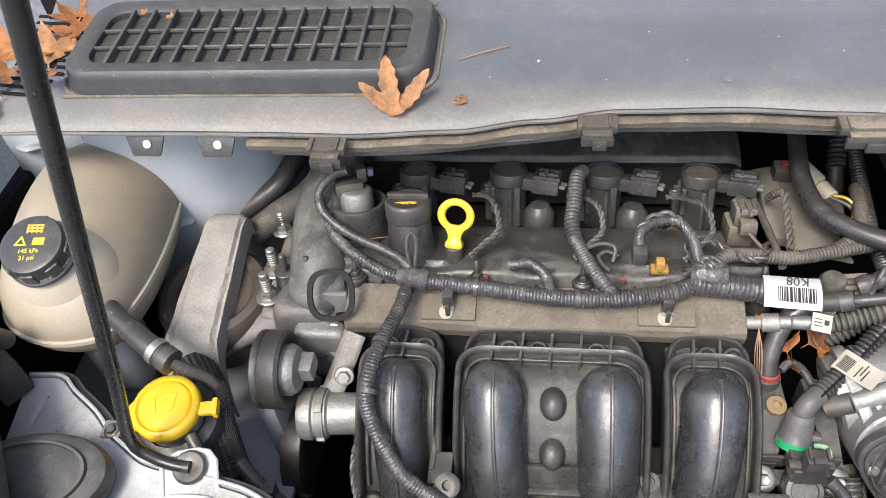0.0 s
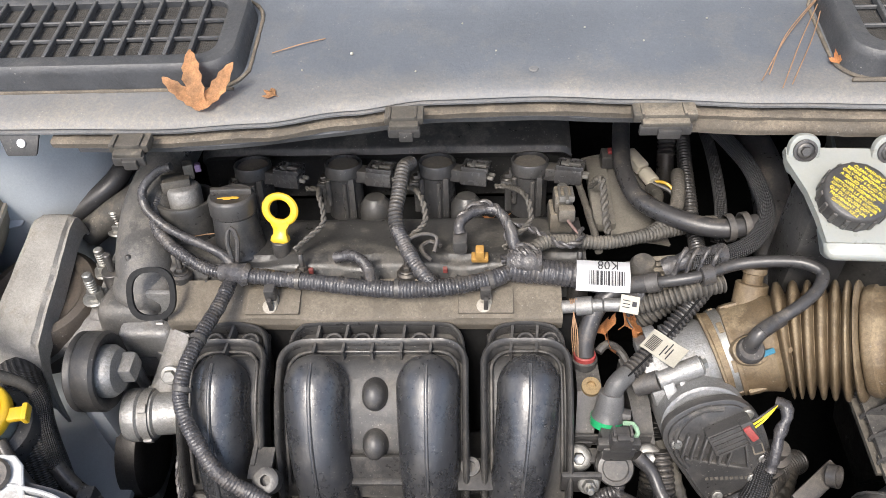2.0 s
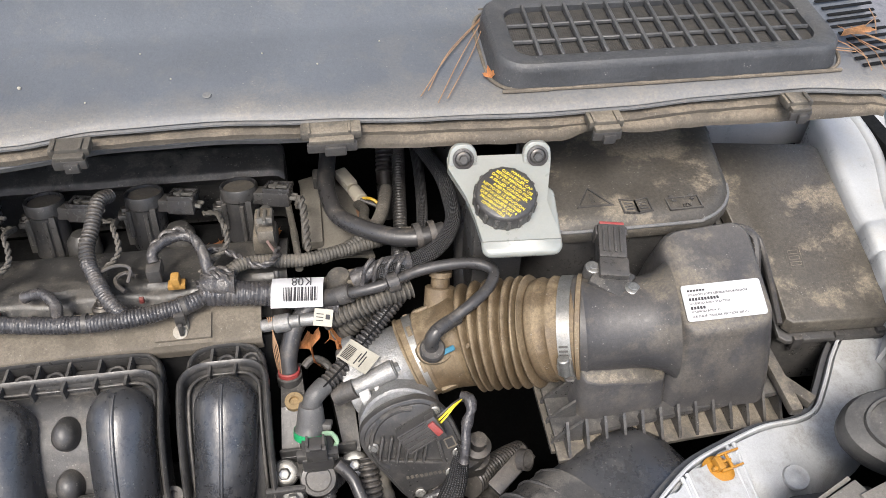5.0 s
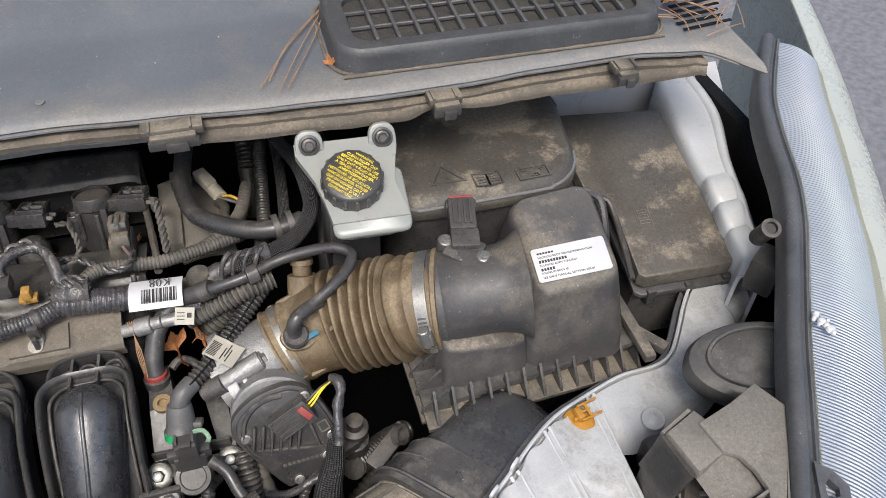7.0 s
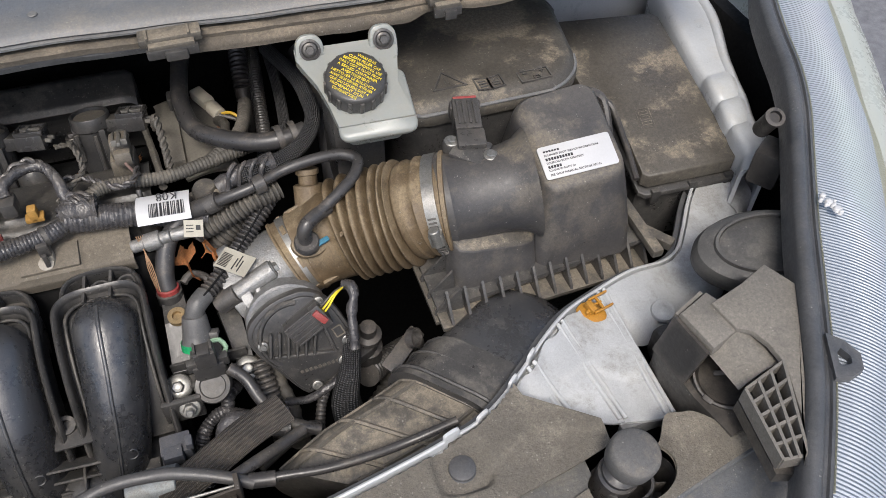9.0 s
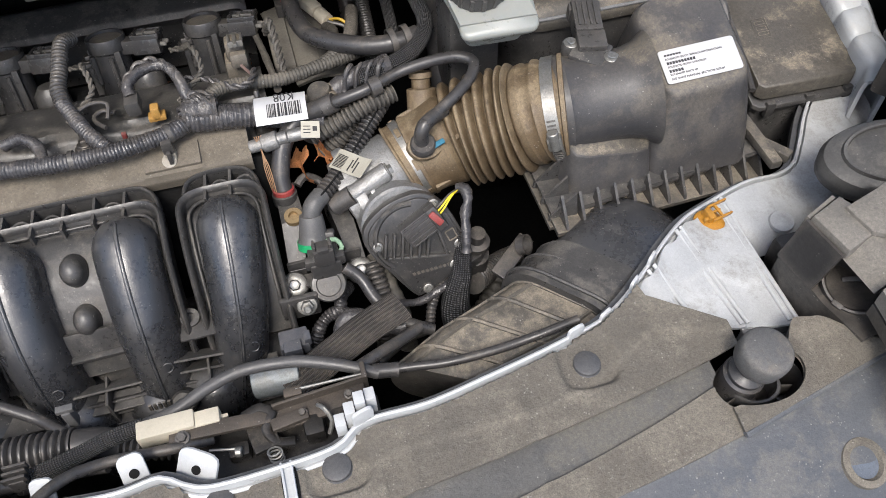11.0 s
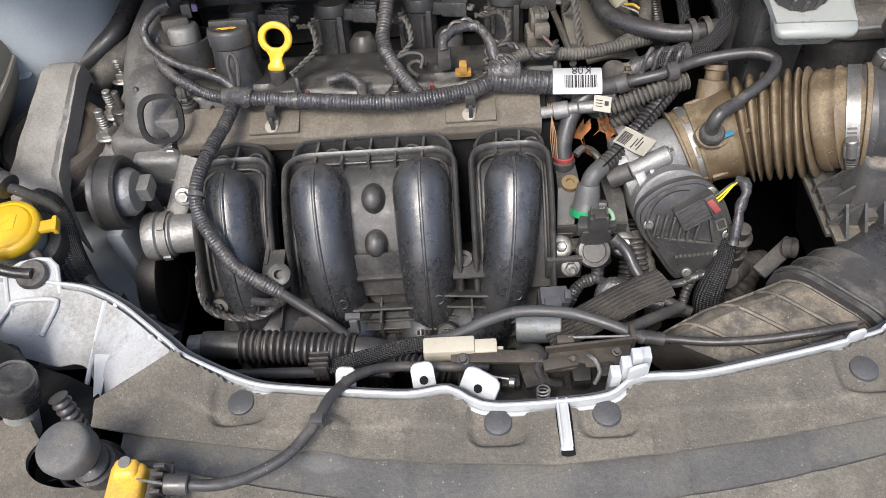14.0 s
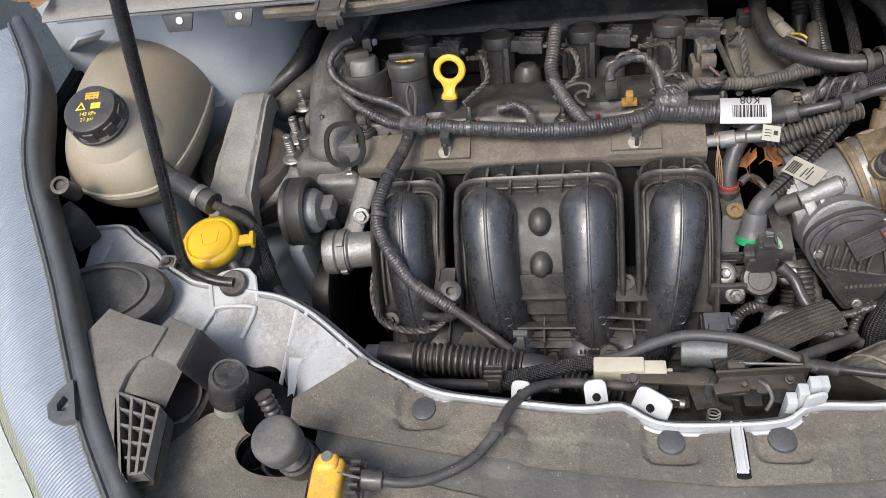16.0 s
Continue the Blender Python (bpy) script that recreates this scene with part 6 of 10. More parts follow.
for k in range(5):
    g = B()
    q = at((0.337, 0.4183, 0.8530), (0.93, 0.10, 0.33)) @ pose(0, 0, 0, 0, 0, 72 * k - 60)
    box(g, (0.0405, 0, 0.0), (0.004, 0.008, 0.016), q, bev=0.0018)
    part("nub", g, BOOT, bt)
g = B()
lathe(g, [(0.0388, 0.0), (0.0402, 0.0), (0.0402, 0.0085), (0.0388, 0.0085)], m0, 64)
c = part("clamp", g, STEEL, boot, "steel band clamp")
for k in range(7):
    g = B()
    box(g, (0.0403, 0, 0.0042), (0.0012, 0.011, 0.0045), m0 @ pose(0, 0, 0, 0, 0, 51.4 * k + 12), bev=0.0005)
    part("slot", g, BOOT, c)
g = B()
lathe(g, [(0.0450, -0.005), (0.0470, -0.005), (0.0470, 0.006), (0.0450, 0.006)], m1, 64)
c = part("clamp", g, STEEL, boot, "wide steel band clamp with a worm screw")
w = Vector((0.445, 0.346, 0.908)) - Vector(AXIS[7])
wl = m1.to_3x3().inverted() @ w
q = m1 @ pose(0, 0, 0, 0, 0, math.degrees(math.atan2(wl.y, wl.x)))
g = B()
box(g, (0.0500, 0.0, 0.0), (0.008, 0.014, 0.013), q, bev=0.002)
rod(g, q @ Vector((0.0515, -0.012, 0.0)), q @ Vector((0.0515, 0.006, 0.0)), 0.0052)
part("worm_screw", g, STEEL, c)
for sgn in (-1, 1):
    for j in range(8):
        a = sgn * (0.22 + 0.085 * j)
        if sgn > 0 or j < 3:
            g = B()
            box(g, (0.0474, 0, 0.0), (0.0012, 0.0016, 0.0075), q @ pose(0, 0, 0, 0, 0, math.degrees(a)), bev=0.0003)
            part("thread", g, DARKSTEEL, c)
g = B()
rod(g, (0.341, 0.438, 0.868), (0.345, 0.458, 0.896), 0.0150, 0.0142, 24)
lathe(g, [(0.009, 0), (0.009, 0.010), (0.011, 0.011), (0.011, 0.016), (0, 0.016)], at((0.345, 0.458, 0.895), (0.1, 0.5, 0.8)), 16)
part("stub", g, BOOT, boot, "brown stub pipe")
q = at((0.336, 0.393, 0.8890), (0.1, -0.55, 0.83))
g = B()
plate(g, soft_outline([(-0.016, 0.004), (0.0, 0.013), (0.014, 0.008), (0.018, -0.006), (0.004, -0.014), (-0.012, -0.010)], 4), 0.006, q @ pose(-0.006, 0.0, -0.004), 0.002)
part("pad", g, BOOT, bt)
for k in range(3):
    g = B()
    box(g, (0, 0, 0), (0.010, 0.004, 0.003), at((0.357, 0.385 + 0.012 * k, 0.8955 - 0.0005 * k), (0.0, -0.45, 0.89)) @ pose(0, 0, 0, 0, 0, 30), bev=0.001)
    part("moulded_mark", g, BOOT, bt)

# throttle body
thr = thing("throttle", (0.27, 0.40, 0.80), "cast aluminium electronic throttle body with a black motor cover", "throttle body")
g = B()
lathe(g, [(0.030, -0.070), (0.0365, -0.068), (0.0365, -0.012), (0.0350, -0.010), (0.0350, 0.0), (0, 0.0)], m0, 48)
casting = part("casting", g, ALU, thr)
for h, w_, t_ in ((-0.058, 0.078, 0.010), (-0.044, 0.074, 0.005)):
    g = B()
    plate(g, rring(w_, w_, 0.020, 5), t_, m0 @ pose(0, 0, h, 0, 0, 20), 0.002)
    part("flange", g, ALU, casting)
g = B()
rod(g, (0.258, 0.384, 0.853), (0.294, 0.392, 0.866), 0.0092)
box(g, (0.280, 0.392, 0.852), (0.040, 0.012, 0.018), pose(0, 0, 0), bev=0.004)
part("bypass_pipe", g, ALU, casting, "bright round aluminium boss")
g = B()
hexbolt(g, (0.294, 0.392, 0.866), AXD, 0.0050, 0.005)
part("bolt", g, STEEL, casting)
g = B()
rod(g, (0.240, 0.386, 0.842), (0.259, 0.3845, 0.8535), 0.0100, 0.0092)
part("dark_pipe", g, RUBBER, casting)
mn = Vector((0.0, -0.897, 0.442))
mx = (AXD - mn * AXD.dot(mn)).normalized()
mm = Matrix.Translation((0.303, 0.333, 0.822)) @ Matrix((mx, mn.cross(mx), mn)).transposed().to_4x4()
g = B()
lathe(g, [(0.038, -0.075), (0.038, -0.012), (0.036, -0.010), (0, -0.010)], mm @ pose(0.000, 0.020, 0), 44)
part("motor_housing", g, ALU, casting, "dull round aluminium motor housing")
cov_o = soft_outline([(-0.0375, 0.030), (-0.028, 0.043), (-0.008, 0.050), (0.012, 0.0495), (0.030, 0.043), (0.042, 0.024), (0.0445, -0.006), (0.042, -0.026), (0.033, -0.040), (0.010, -0.0455), (-0.016, -0.0475), (-0.024, -0.042), (-0.032, -0.010), (-0.037, 0.010)], 5)
g = B()
plate(g, cov_o, 0.009, mm @ pose(0, 0, -0.0085), 0.0015)
mcov = part("motor_cover", g, BLACK_CLEAN, thr, "black ribbed motor cover")
g = B()
plate(g, [(x * 0.92 + 0.0005, y * 0.92) for x, y in cov_o], 0.004, mm @ pose(0, 0, -0.001), 0.0015)
part("raised_face", g, BLACK, mcov)
g = B()
lathe(g, [(0.0, 0.0), (0.029, 0.0), (0.031, 0.0022), (0.033, 0.0022), (0.0345, 0.0)], mm @ pose(0.001, 0.013, 0.0028), 40, 60, 215)
part("arc_rib", g, BLACK, mcov)
for k in range(6):
    g = box(B(), (0, 0, 0), (0.0026, 0.026 - 0.0016 * abs(k - 2), 0.0075), mm @ pose(-0.0225 + 0.0066 * k, 0.0185 - 0.0042 * k, 0.0048, 0, 0, -32), bev=0.0008, seg=1)
    part("rib", g, BLACK, mcov)
g = box(B(), (0, 0, 0), (0.058, 0.0026, 0.006), mm @ pose(-0.001, -0.0080, 0.0042, 0, 0, -30), bev=0.0008)
part("rib", g, BLACK, mcov)
g = box(B(), (0, 0, 0), (0.0026, 0.030, 0.006), mm @ pose(0.0240, -0.0060, 0.0042, 0, 0, -8), bev=0.0008)
part("rib", g, BLACK, mcov)
for px, py in ((-0.0286, 0.0208), (0.0227, -0.0343), (0.036, -0.018), (-0.010, -0.042), (0.034, 0.030)):
    g = B()
    lathe(g, [(0.0055, -0.004), (0.0055, 0.0035), (0.0050, 0.0045), (0, 0.0045)], mm @ pose(px, py, 0), 16)
    part("screw_boss", g, BLACK, mcov)
    g = B()
    hexbolt(g, mm @ Vector((px, py, 0.0040)), mn, 0.0030, 0.0025)
    part("screw", g, STEEL, mcov)
g = B()
for k in range(9):
    box(g, (-0.014 + 0.0040 * k, -0.022 - 0.0012 * k, 0.0034), (0.0026, 0.0030, 0.0008), mm, bev=0)
part("moulded_mark", g, DUSTY, mcov, "small moulded characters")
g = B()
box(g, (0.030, -0.006, 0.0034), (0.0012, 0.010, 0.0010), mm, bev=0)
box(g, (0.038, -0.006, 0.0034), (0.0012, 0.010, 0.0010), mm, bev=0)
box(g, (0.034, -0.001, 0.0034), (0.008, 0.0012, 0.0010), mm, bev=0)
box(g, (0.034, -0.011, 0.0034), (0.008, 0.0012, 0.0010), mm, bev=0)
part("moulded_mark", g, DUSTY, mcov, "small moulded frame")
q = mm @ pose(0.016, 0.021, 0.010, 0, 0, 8)
g = B()
box(g, (0, 0, 0.0), (0.038, 0.022, 0.015), q, bev=0.002)
box(g, (0.014, 0.0, 0.0055), (0.010, 0.024, 0.010), q, bev=0.002)
con = part("connector", g, BLACK_CLEAN, thr, "black ribbed plug with a red lock")
for k in range(5):
    g = box(B(), (-0.004, -0.009 + 0.0045 * k, 0.0080), (0.026, 0.0018, 0.0025), q, bev=0.0005)
    part("rib", g, BLACK_CLEAN, con)
g = B()
box(g, (0.0140, -0.001, 0.0112), (0.0065, 0.0150, 0.0035), q @ pose(0, 0, 0, 0, 0, 10), bev=0.0016)
part("lock", g, REDPL, con, "red locking tab")
for k in range(3):
    g = B()
    tube(g, [q @ Vector((0.018, -0.002 + 0.0034 * k, 0.002)), q @ Vector((0.026, 0.001 + 0.0028 * k, 0.003)), q @ Vector((0.036, 0.004 + 0.0015 * k, 0.000)), Vector((0.352, 0.357, 0.861))], 0.0009, 6, 0.006)
    part("wire", g, YELLOWINK if k != 2 else RUBBER, con, "thin yellow wire" if k != 2 else "thin black wire")

# purge valve with the green-banded hose end
br = thing("purge_valve", (0.22, 0.33, 0.80), "black purge valve bracket bolted on with two zinc bolts", "valve")
g = B()
box(g, (0.220, 0.340, 0.800), (0.080, 0.014, 0.005), pose(0, 0, 0), bev=0.0015)
box(g, (0.202, 0.352, 0.808), (0.032, 0.003, 0.016), pose(0, 0, 0, 0, 0, 0), bev=0.001)
box(g, (0.240, 0.352, 0.808), (0.028, 0.003, 0.016), pose(0, 0, 0, 0, 0, 0), bev=0.001)
part("bracket", g, BLACK, br)
g = B()
loft(g, [[(0.190, 0.430, 0.838), (0.209, 0.430, 0.838), (0.209, 0.430, 0.80), (0.190, 0.430, 0.80)], [(0.190, 0.385, 0.834), (0.212, 0.388, 0.834), (0.212, 0.388, 0.79), (0.190, 0.385, 0.79)], [(0.187, 0.350, 0.806), (0.202, 0.350, 0.806), (0.202, 0.350, 0.77), (0.187, 0.350, 0.77)]])
part("arm", g, BLACK, br, angle=30)
g = B()
loft(g, [[(0.232, 0.425, 0.826), (0.246, 0.425, 0.826), (0.246, 0.425, 0.79), (0.232, 0.425, 0.79)], [(0.238, 0.385, 0.818), (0.256, 0.385, 0.818), (0.256, 0.385, 0.78), (0.238, 0.385, 0.78)], [(0.243, 0.350, 0.803), (0.258, 0.350, 0.803), (0.258, 0.350, 0.77), (0.243, 0.350, 0.77)]])
part("arm", g, BLACK, br, angle=30)
g = B()
tube(g, [(0.212, 0.425, 0.838), (0.220, 0.432, 0.840), (0.232, 0.430, 0.834), (0.240, 0.420, 0.826)], 0.004, 8)
part("bridge", g, BLACK, br)
for x, y, z in ((0.189, 0.337, 0.802), (0.251, 0.340, 0.798)):
    q = at((x, y, z), (0, -0.55, 0.83))
    g = B()
    lathe(g, [(0.0125, -0.020), (0.0125, -0.001), (0.0115, 0.0), (0, 0.0)], q, 24)
    col = part("collar", g, BLACK, br)
    g = B()
    lathe(g, [(0.0110, 0.0), (0.0112, 0.0010), (0.0095, 0.0022), (0.0060, 0.0026), (0.0, 0.0026)], q, 24)
    lathe(g, [(0.0055, 0.002), (0.0055, 0.0075), (0.0046, 0.0085), (0.003, 0.0078), (0, 0.0078)], q, 6)
    part("bolt", g, STEEL, br, "zinc-plated flange bolt")
g = B()
lathe(g, [(0.0130, -0.040), (0.0165, -0.020), (0.0165, -0.004), (0.0150, -0.001), (0.0115, -0.0005), (0.0105, -0.002), (0.0, -0.002)], at((0.219, 0.322, 0.812), (0, -0.62, 0.78)), 28)
box(g, (0.2205, 0.341, 0.822), (0.028, 0.026, 0.022), pose(0, 0, 0), bev=0.003)
box(g, (0.2205, 0.334, 0.832), (0.036, 0.008, 0.012), pose(0, 0, 0), bev=0.002)
part("valve_body", g, BLACK, br)
g = B()
box(g, (0.2205, 0.331, 0.846), (0.018, 0.014, 0.020), pose(0, 0, 0), bev=0.002)
box(g, (0.2205, 0.326, 0.857), (0.010, 0.006, 0.005), bev=0.001)
for sx in (-1, 1):
    box(g, (0.2205 + sx * 0.0070, 0.332, 0.857), (0.0022, 0.010, 0.006), bev=0.0006)
part("plug", g, BLACK_CLEAN, br)
qa = Vector((0.09, 0.50, 0.86))
q = at((0.2155, 0.364, 0.830), qa)
g = B()
lathe(g, [(0.0150, -0.008), (0.0150, -0.002), (0.0135, 0.0), (0.0125, 0.006), (0.0115, 0.016), (0.0105, 0.022), (0.0, 0.024)], q, 26)
box(g, (0.011, 0.0, 0.003), (0.016, 0.012, 0.006), q, bev=0.002)
part("quick_connector", g, mat("grey_hose_end", (0.085, 0.085, 0.085), 0.45, dust=0.2), br, "grey quick connector")
g = B()
lathe(g, [(0.0140, -0.009), (0.0154, -0.009), (0.0154, -0.002), (0.0140, -0.002)], q, 28, 150, 400)
part("green_band", g, GREENPL, br, "green ring")
g = B()
tube(g, [(0.226, 0.352, 0.836), (0.234, 0.350, 0.838), (0.238, 0.345, 0.832), (0.234, 0.341, 0.828)], 0.0022, 8)
part("green_clip", g, mat("pale_green_plastic", (0.26, 0.40, 0.26), 0.4), br, "pale green clip")
g = B()
lathe(g, [(0.0085, 0), (0.0085, 0.005), (0.0045, 0.005), (0.0045, 0.001), (0, 0.001)], at((0.202, 0.389, 0.834), (0, -0.2, 1)), 20)
part("bush", g, mat("brass_bush", (0.30, 0.22, 0.12), 0.5, metal=0.6), br, "brass bush")
g = B()
lathe(g, [(0.0105, -0.012), (0.0118, -0.010), (0.0118, 0.0), (0.010, 0.001)], at((0.1985, 0.417, 0.840), (0.0, 0.25, 0.97)), 24)
part("socket", g, BLACK, br)
g = B()
lathe(g, [(0.0085, 0.0), (0.0102, 0.001), (0.0102, 0.005), (0.0088, 0.006)], at((0.1985, 0.417, 0.840), (0.0, 0.25, 0.97)), 24)
part("red_ring", g, REDPL, br, "red sealing ring")

# air box
air = thing("air_filter_box", (0.54, 0.38, 0.70), "black plastic air filter box with a white service label", "air filter box")
def sec(x0, x1, y0, y1, z, r, tilt=0.0, rise=0.0):
    cx, cy = (x0 + x1) / 2, (y0 + y1) / 2
    return [(cx + p[0], cy + p[1], z + p[0] * tilt + p[1] * rise) for p in rring(x1 - x0, y1 - y0, r, 6)]
g = B()
loft(g, [sec(0.532, 0.634, 0.330, 0.466, 0.838, 0.015), sec(0.533, 0.633, 0.335, 0.464, 0.866, 0.018), sec(0.536, 0.629, 0.343, 0.457, 0.905, 0.019, 0.05, 0.18),
         sec(0.539, 0.626, 0.3485, 0.451, 0.9265, 0.018, 0.10, 0.34), sec(0.5400, 0.6250, 0.3505, 0.449, 0.9335, 0.018, 0.10, 0.38), sec(0.542, 0.623, 0.3525, 0.446, 0.9390, 0.016, 0.10, 0.38), sec(0.545, 0.620, 0.3555, 0.443, 0.9425, 0.014, 0.10, 0.38)])
lid = part("lid", g, AIRLID, air, angle=50)
g = B()
lathe(g, [(0.0440, 0.0), (0.0455, 0.009), (0.0436, 0.012), (0.0412, 0.030), (0.0400, 0.052), (0.0408, 0.064), (0.0440, 0.076), (0.051, 0.086), (0, 0.095)], at(Vector(AXIS[7]) + Vector((0, 0, 0.002)), (0.96, -0.15, 0.13)), 48)
part("outlet_tube", g, AIRLID, lid)
g = B()
LEDGE = [(x, y + 0.007, z + 0.008) for x, y, z in ((0.446, 0.362, 0.890), (0.448, 0.342, 0.889), (0.454, 0.331, 0.884), (0.466, 0.329, 0.8805), (0.520, 0.335, 0.8660), (0.531, 0.338, 0.8625), (0.5355, 0.345, 0.866), (0.532, 0.362, 0.884), (0.520, 0.380, 0.895))]
mid = Vector((0.492, 0.356, 0.888))
loft(g, [[Vector((p[0], p[1] - 0.012, 0.836)) for p in LEDGE], [Vector((p[0], p[1] - 0.003, p[2] - 0.012)) for p in LEDGE], [Vector(p) + Vector((0, 0, -0.004)) for p in LEDGE], [Vector(p) * 0.975 + mid * 0.025 + Vector((0, 0, -0.001)) for p in LEDGE]])
part("ledge", g, AIRLID, lid, "smooth black bulge under the outlet tube", angle=60)
g = B()
loft(g, [[Vector(p) * 0.985 + mid * 0.015 + Vector((0, 0, -0.003)) for p in LEDGE], [Vector(p) * 0.96 + mid * 0.04 + Vector((0, 0, 0.0005)) for p in LEDGE], [Vector(p) * 0.90 + mid * 0.10 + Vector((0, 0, 0.0012)) for p in LEDGE]])
part("ledge_top", g, DUSTY, lid, "sloping ledge caked with tan dust", angle=60)
g = B()
def front_line(x):
    f = (x - 0.427) / 0.225
    return 0.292 + 0.028 * f, 0.846 - 0.030 * f
def base_ring(z, d, left=0.425):
    return [(left, front_line(0.425)[0] + d, z), (0.655, front_line(0.655)[0] + d, z - 0.012), (0.657, 0.474, z - 0.012), (left, 0.474, z)]
loft(g, [base_ring(0.64, 0.10, 0.50), base_ring(0.80, 0.04, 0.462), base_ring(0.838, 0.022, 0.430), base_ring(0.846, 0.018), base_ring(0.850, 0.019)])
base = part("base", g, BLACK, air)
g = B()
loft(g, [[(x, front_line(x)[0] + dy, front_line(x)[1] + dz) for dy, dz in ((0.0, 0.0), (0.0, -0.004), (0.026, -0.004), (0.026, 0.0))] for x in (0.424, 0.48, 0.54, 0.60, 0.654)])
part("flange", g, DUSTY, base, "projecting dusty flange", angle=30)
for k in range(13):
    x = 0.434 + 0.0180 * k
    yf, z = front_line(x)
    g = B()
    loft(g, [[(x + s * 0.0013, yf + 0.022, z + 0.024), (x + s * 0.0013, yf + 0.0025, z + 0.004), (x + s * 0.0013, yf + 0.001, z - 0.001), (x + s * 0.0013, yf + 0.026, z - 0.001)] for s in (-1, 1)])
    part("rib", g, BLACK, base)
g = B()
loft(g, [[(x, y, z) for x, z in ((0.421, 0.842), (0.421, 0.838), (0.450, 0.838), (0.450, 0.842))] for y in (0.304, 0.345, 0.385)])
part("side_rail", g, DUSTY, base, angle=30)
for k in range(4):
    y = 0.312 + 0.021 * k
    g = B()
    loft(g, [[(0.4225, y + s * 0.0013, 0.841), (0.4235, y + s * 0.0013, 0.848), (0.446, y + s * 0.0013, 0.872), (0.450, y + s * 0.0013, 0.841)] for s in (-1, 1)])
    part("rib", g, BLACK, base)
g = box(B(), (0, 0, 0), (0.012, 0.075, 0.010), pose(0.655, 0.355, 0.835, 0, 0, 35), bev=0.002)
part("stay", g, DUSTY, base, "dusty diagonal stay")
g = box(B(), (0.650, 0.360, 0.846), (0.012, 0.10, 0.010), bev=0.003)
part("side_rail", g, DUSTY, base)
g = B()
tube(g, [(0.600, 0.454, 0.925), (0.622, 0.462, 0.935), (0.645, 0.455, 0.930), (0.648, 0.435, 0.905), (0.648, 0.42, 0.87)], 0.0045, 8)
part("retainer", g, RUBBER, air)
# label
c0 = Vector((0.5812, 0.3765, 0.9350))
ex = Vector((1.0, -0.055, 0.080)).normalized()
ey = Vector((0.0, 0.934, 0.356)).normalized()
ez = ex.cross(ey).normalized()
ml = Matrix.Translation(c0 + ez * 0.0006) @ Matrix((ex, ez.cross(ex), ez)).transposed().to_4x4()
ml = ml @ Matrix.Diagonal((0.90, 0.88, 1, 1))
g = plate(B(), rring(0.078, 0.0375, 0.003, 3), 0.0008, ml, 0.0001)
lab = part("label", g, LABEL, air, "white paper label with black print")
for txt, y, sz in (("SOLENOID BODY SERVICE INFORMATION", 0.0080, 0.0031), ("SOLENOID BODY STRATEGY", -0.0010, 0.0031), ("SOLENOID BODY ID", -0.0095, 0.0031), ("SEE SHOP MANUAL SECTION 307-01", -0.0145, 0.0034)):
    part("print", lettering(txt, sz, ml @ pose(-0.034, y, 0.0010), align="LEFT"), INK, lab, "black printed line")
for y, w, hh in ((0.0125, 0.020, 0.0020), (0.0035, 0.032, 0.0030), (-0.0055, 0.018, 0.0030)):
    g = B()
    for k in range(int(w / 0.003)):
        box(g, (-0.034 + 0.0015 + 0.003 * k, y, 0.0010), (0.0022, hh, 0.0003), ml, bev=0)
    part("print", g, INK, lab, "black printed line")

# clip bracket and post in the dark under the boot
ub = thing("clip_bracket", (0.40, 0.32, 0.78), "dusty black clip bracket beside the air box", "bracket")
g = box(B(), (0, 0, 0), (0.050, 0.016, 0.005), pose(0.393, 0.318, 0.792, 10, -8, 38), bev=0.0015)
part("arm", g, RUBBER, ub)
g = lathe(B(), [(0.0080, -0.004), (0.0080, 0.004), (0.0098, 0.004), (0.0098, -0.004), (0.0080, -0.004)], at((0.405, 0.321, 0.802), (0.7, -0.5, 0.5)), 26)
part("clip_ring", g, RUBBER, ub, "round black clip")
ps = thing("sensor_post", (0.365, 0.355, 0.74), "stepped black post under the intake boot", "sensor")
g = lathe(B(), [(0.015, -0.05), (0.015, 0.0), (0.011, 0.002), (0.011, 0.016), (0.0135, 0.017), (0.0135, 0.023), (0.008, 0.025), (0.008, 0.036), (0, 0.037)], at((0.366, 0.352, 0.765), (0.05, -0.1, 0.99)), 24)
part("body", g, RUBBER, ps, angle=40)
g = box(B(), (0, 0, 0), (0.034, 0.014, 0.012), pose(0.352, 0.338, 0.772, 0, 0, 25), bev=0.002)
part("plug", g, BLACK_CLEAN, ps)
g = B()
tube(g, [(0.340, 0.330, 0.772), (0.322, 0.318, 0.776), (0.308, 0.300, 0.770), (0.300, 0.280, 0.755)], 0.005, 10, ribs=(0.004, 0.0008))
part("lead", g, RUBBER, ps)

# mass air flow sensor
maf = thing("air_flow_sensor", (0.49, 0.41, 0.94), "black mass air flow sensor with a red-locked plug", "sensor")
mf = Matrix.Translation((0.486, 0.403, 0.936)) @ Matrix(((0.733, 0.680, 0.0), (-0.676, 0.729, -0.10), (-0.068, 0.073, 0.995))).to_4x4()
g = B()
box(g, (0.010, -0.014, -0.007), (0.038, 0.026, 0.034), mf, bev=0.003)
box(g, (0, 0.000, 0.010), (0.032, 0.030, 0.008), mf, bev=0.003)
part("flange", g, BLACK, maf)
for x in (-0.019, 0.019):
    g = B()
    lathe(g, [(0.0, -0.016), (0.0075, -0.016), (0.0080, 0.012), (0.0070, 0.014), (0, 0.014)], mf @ pose(x, 0, 0), 16)
    part("lug", g, BLACK, maf)
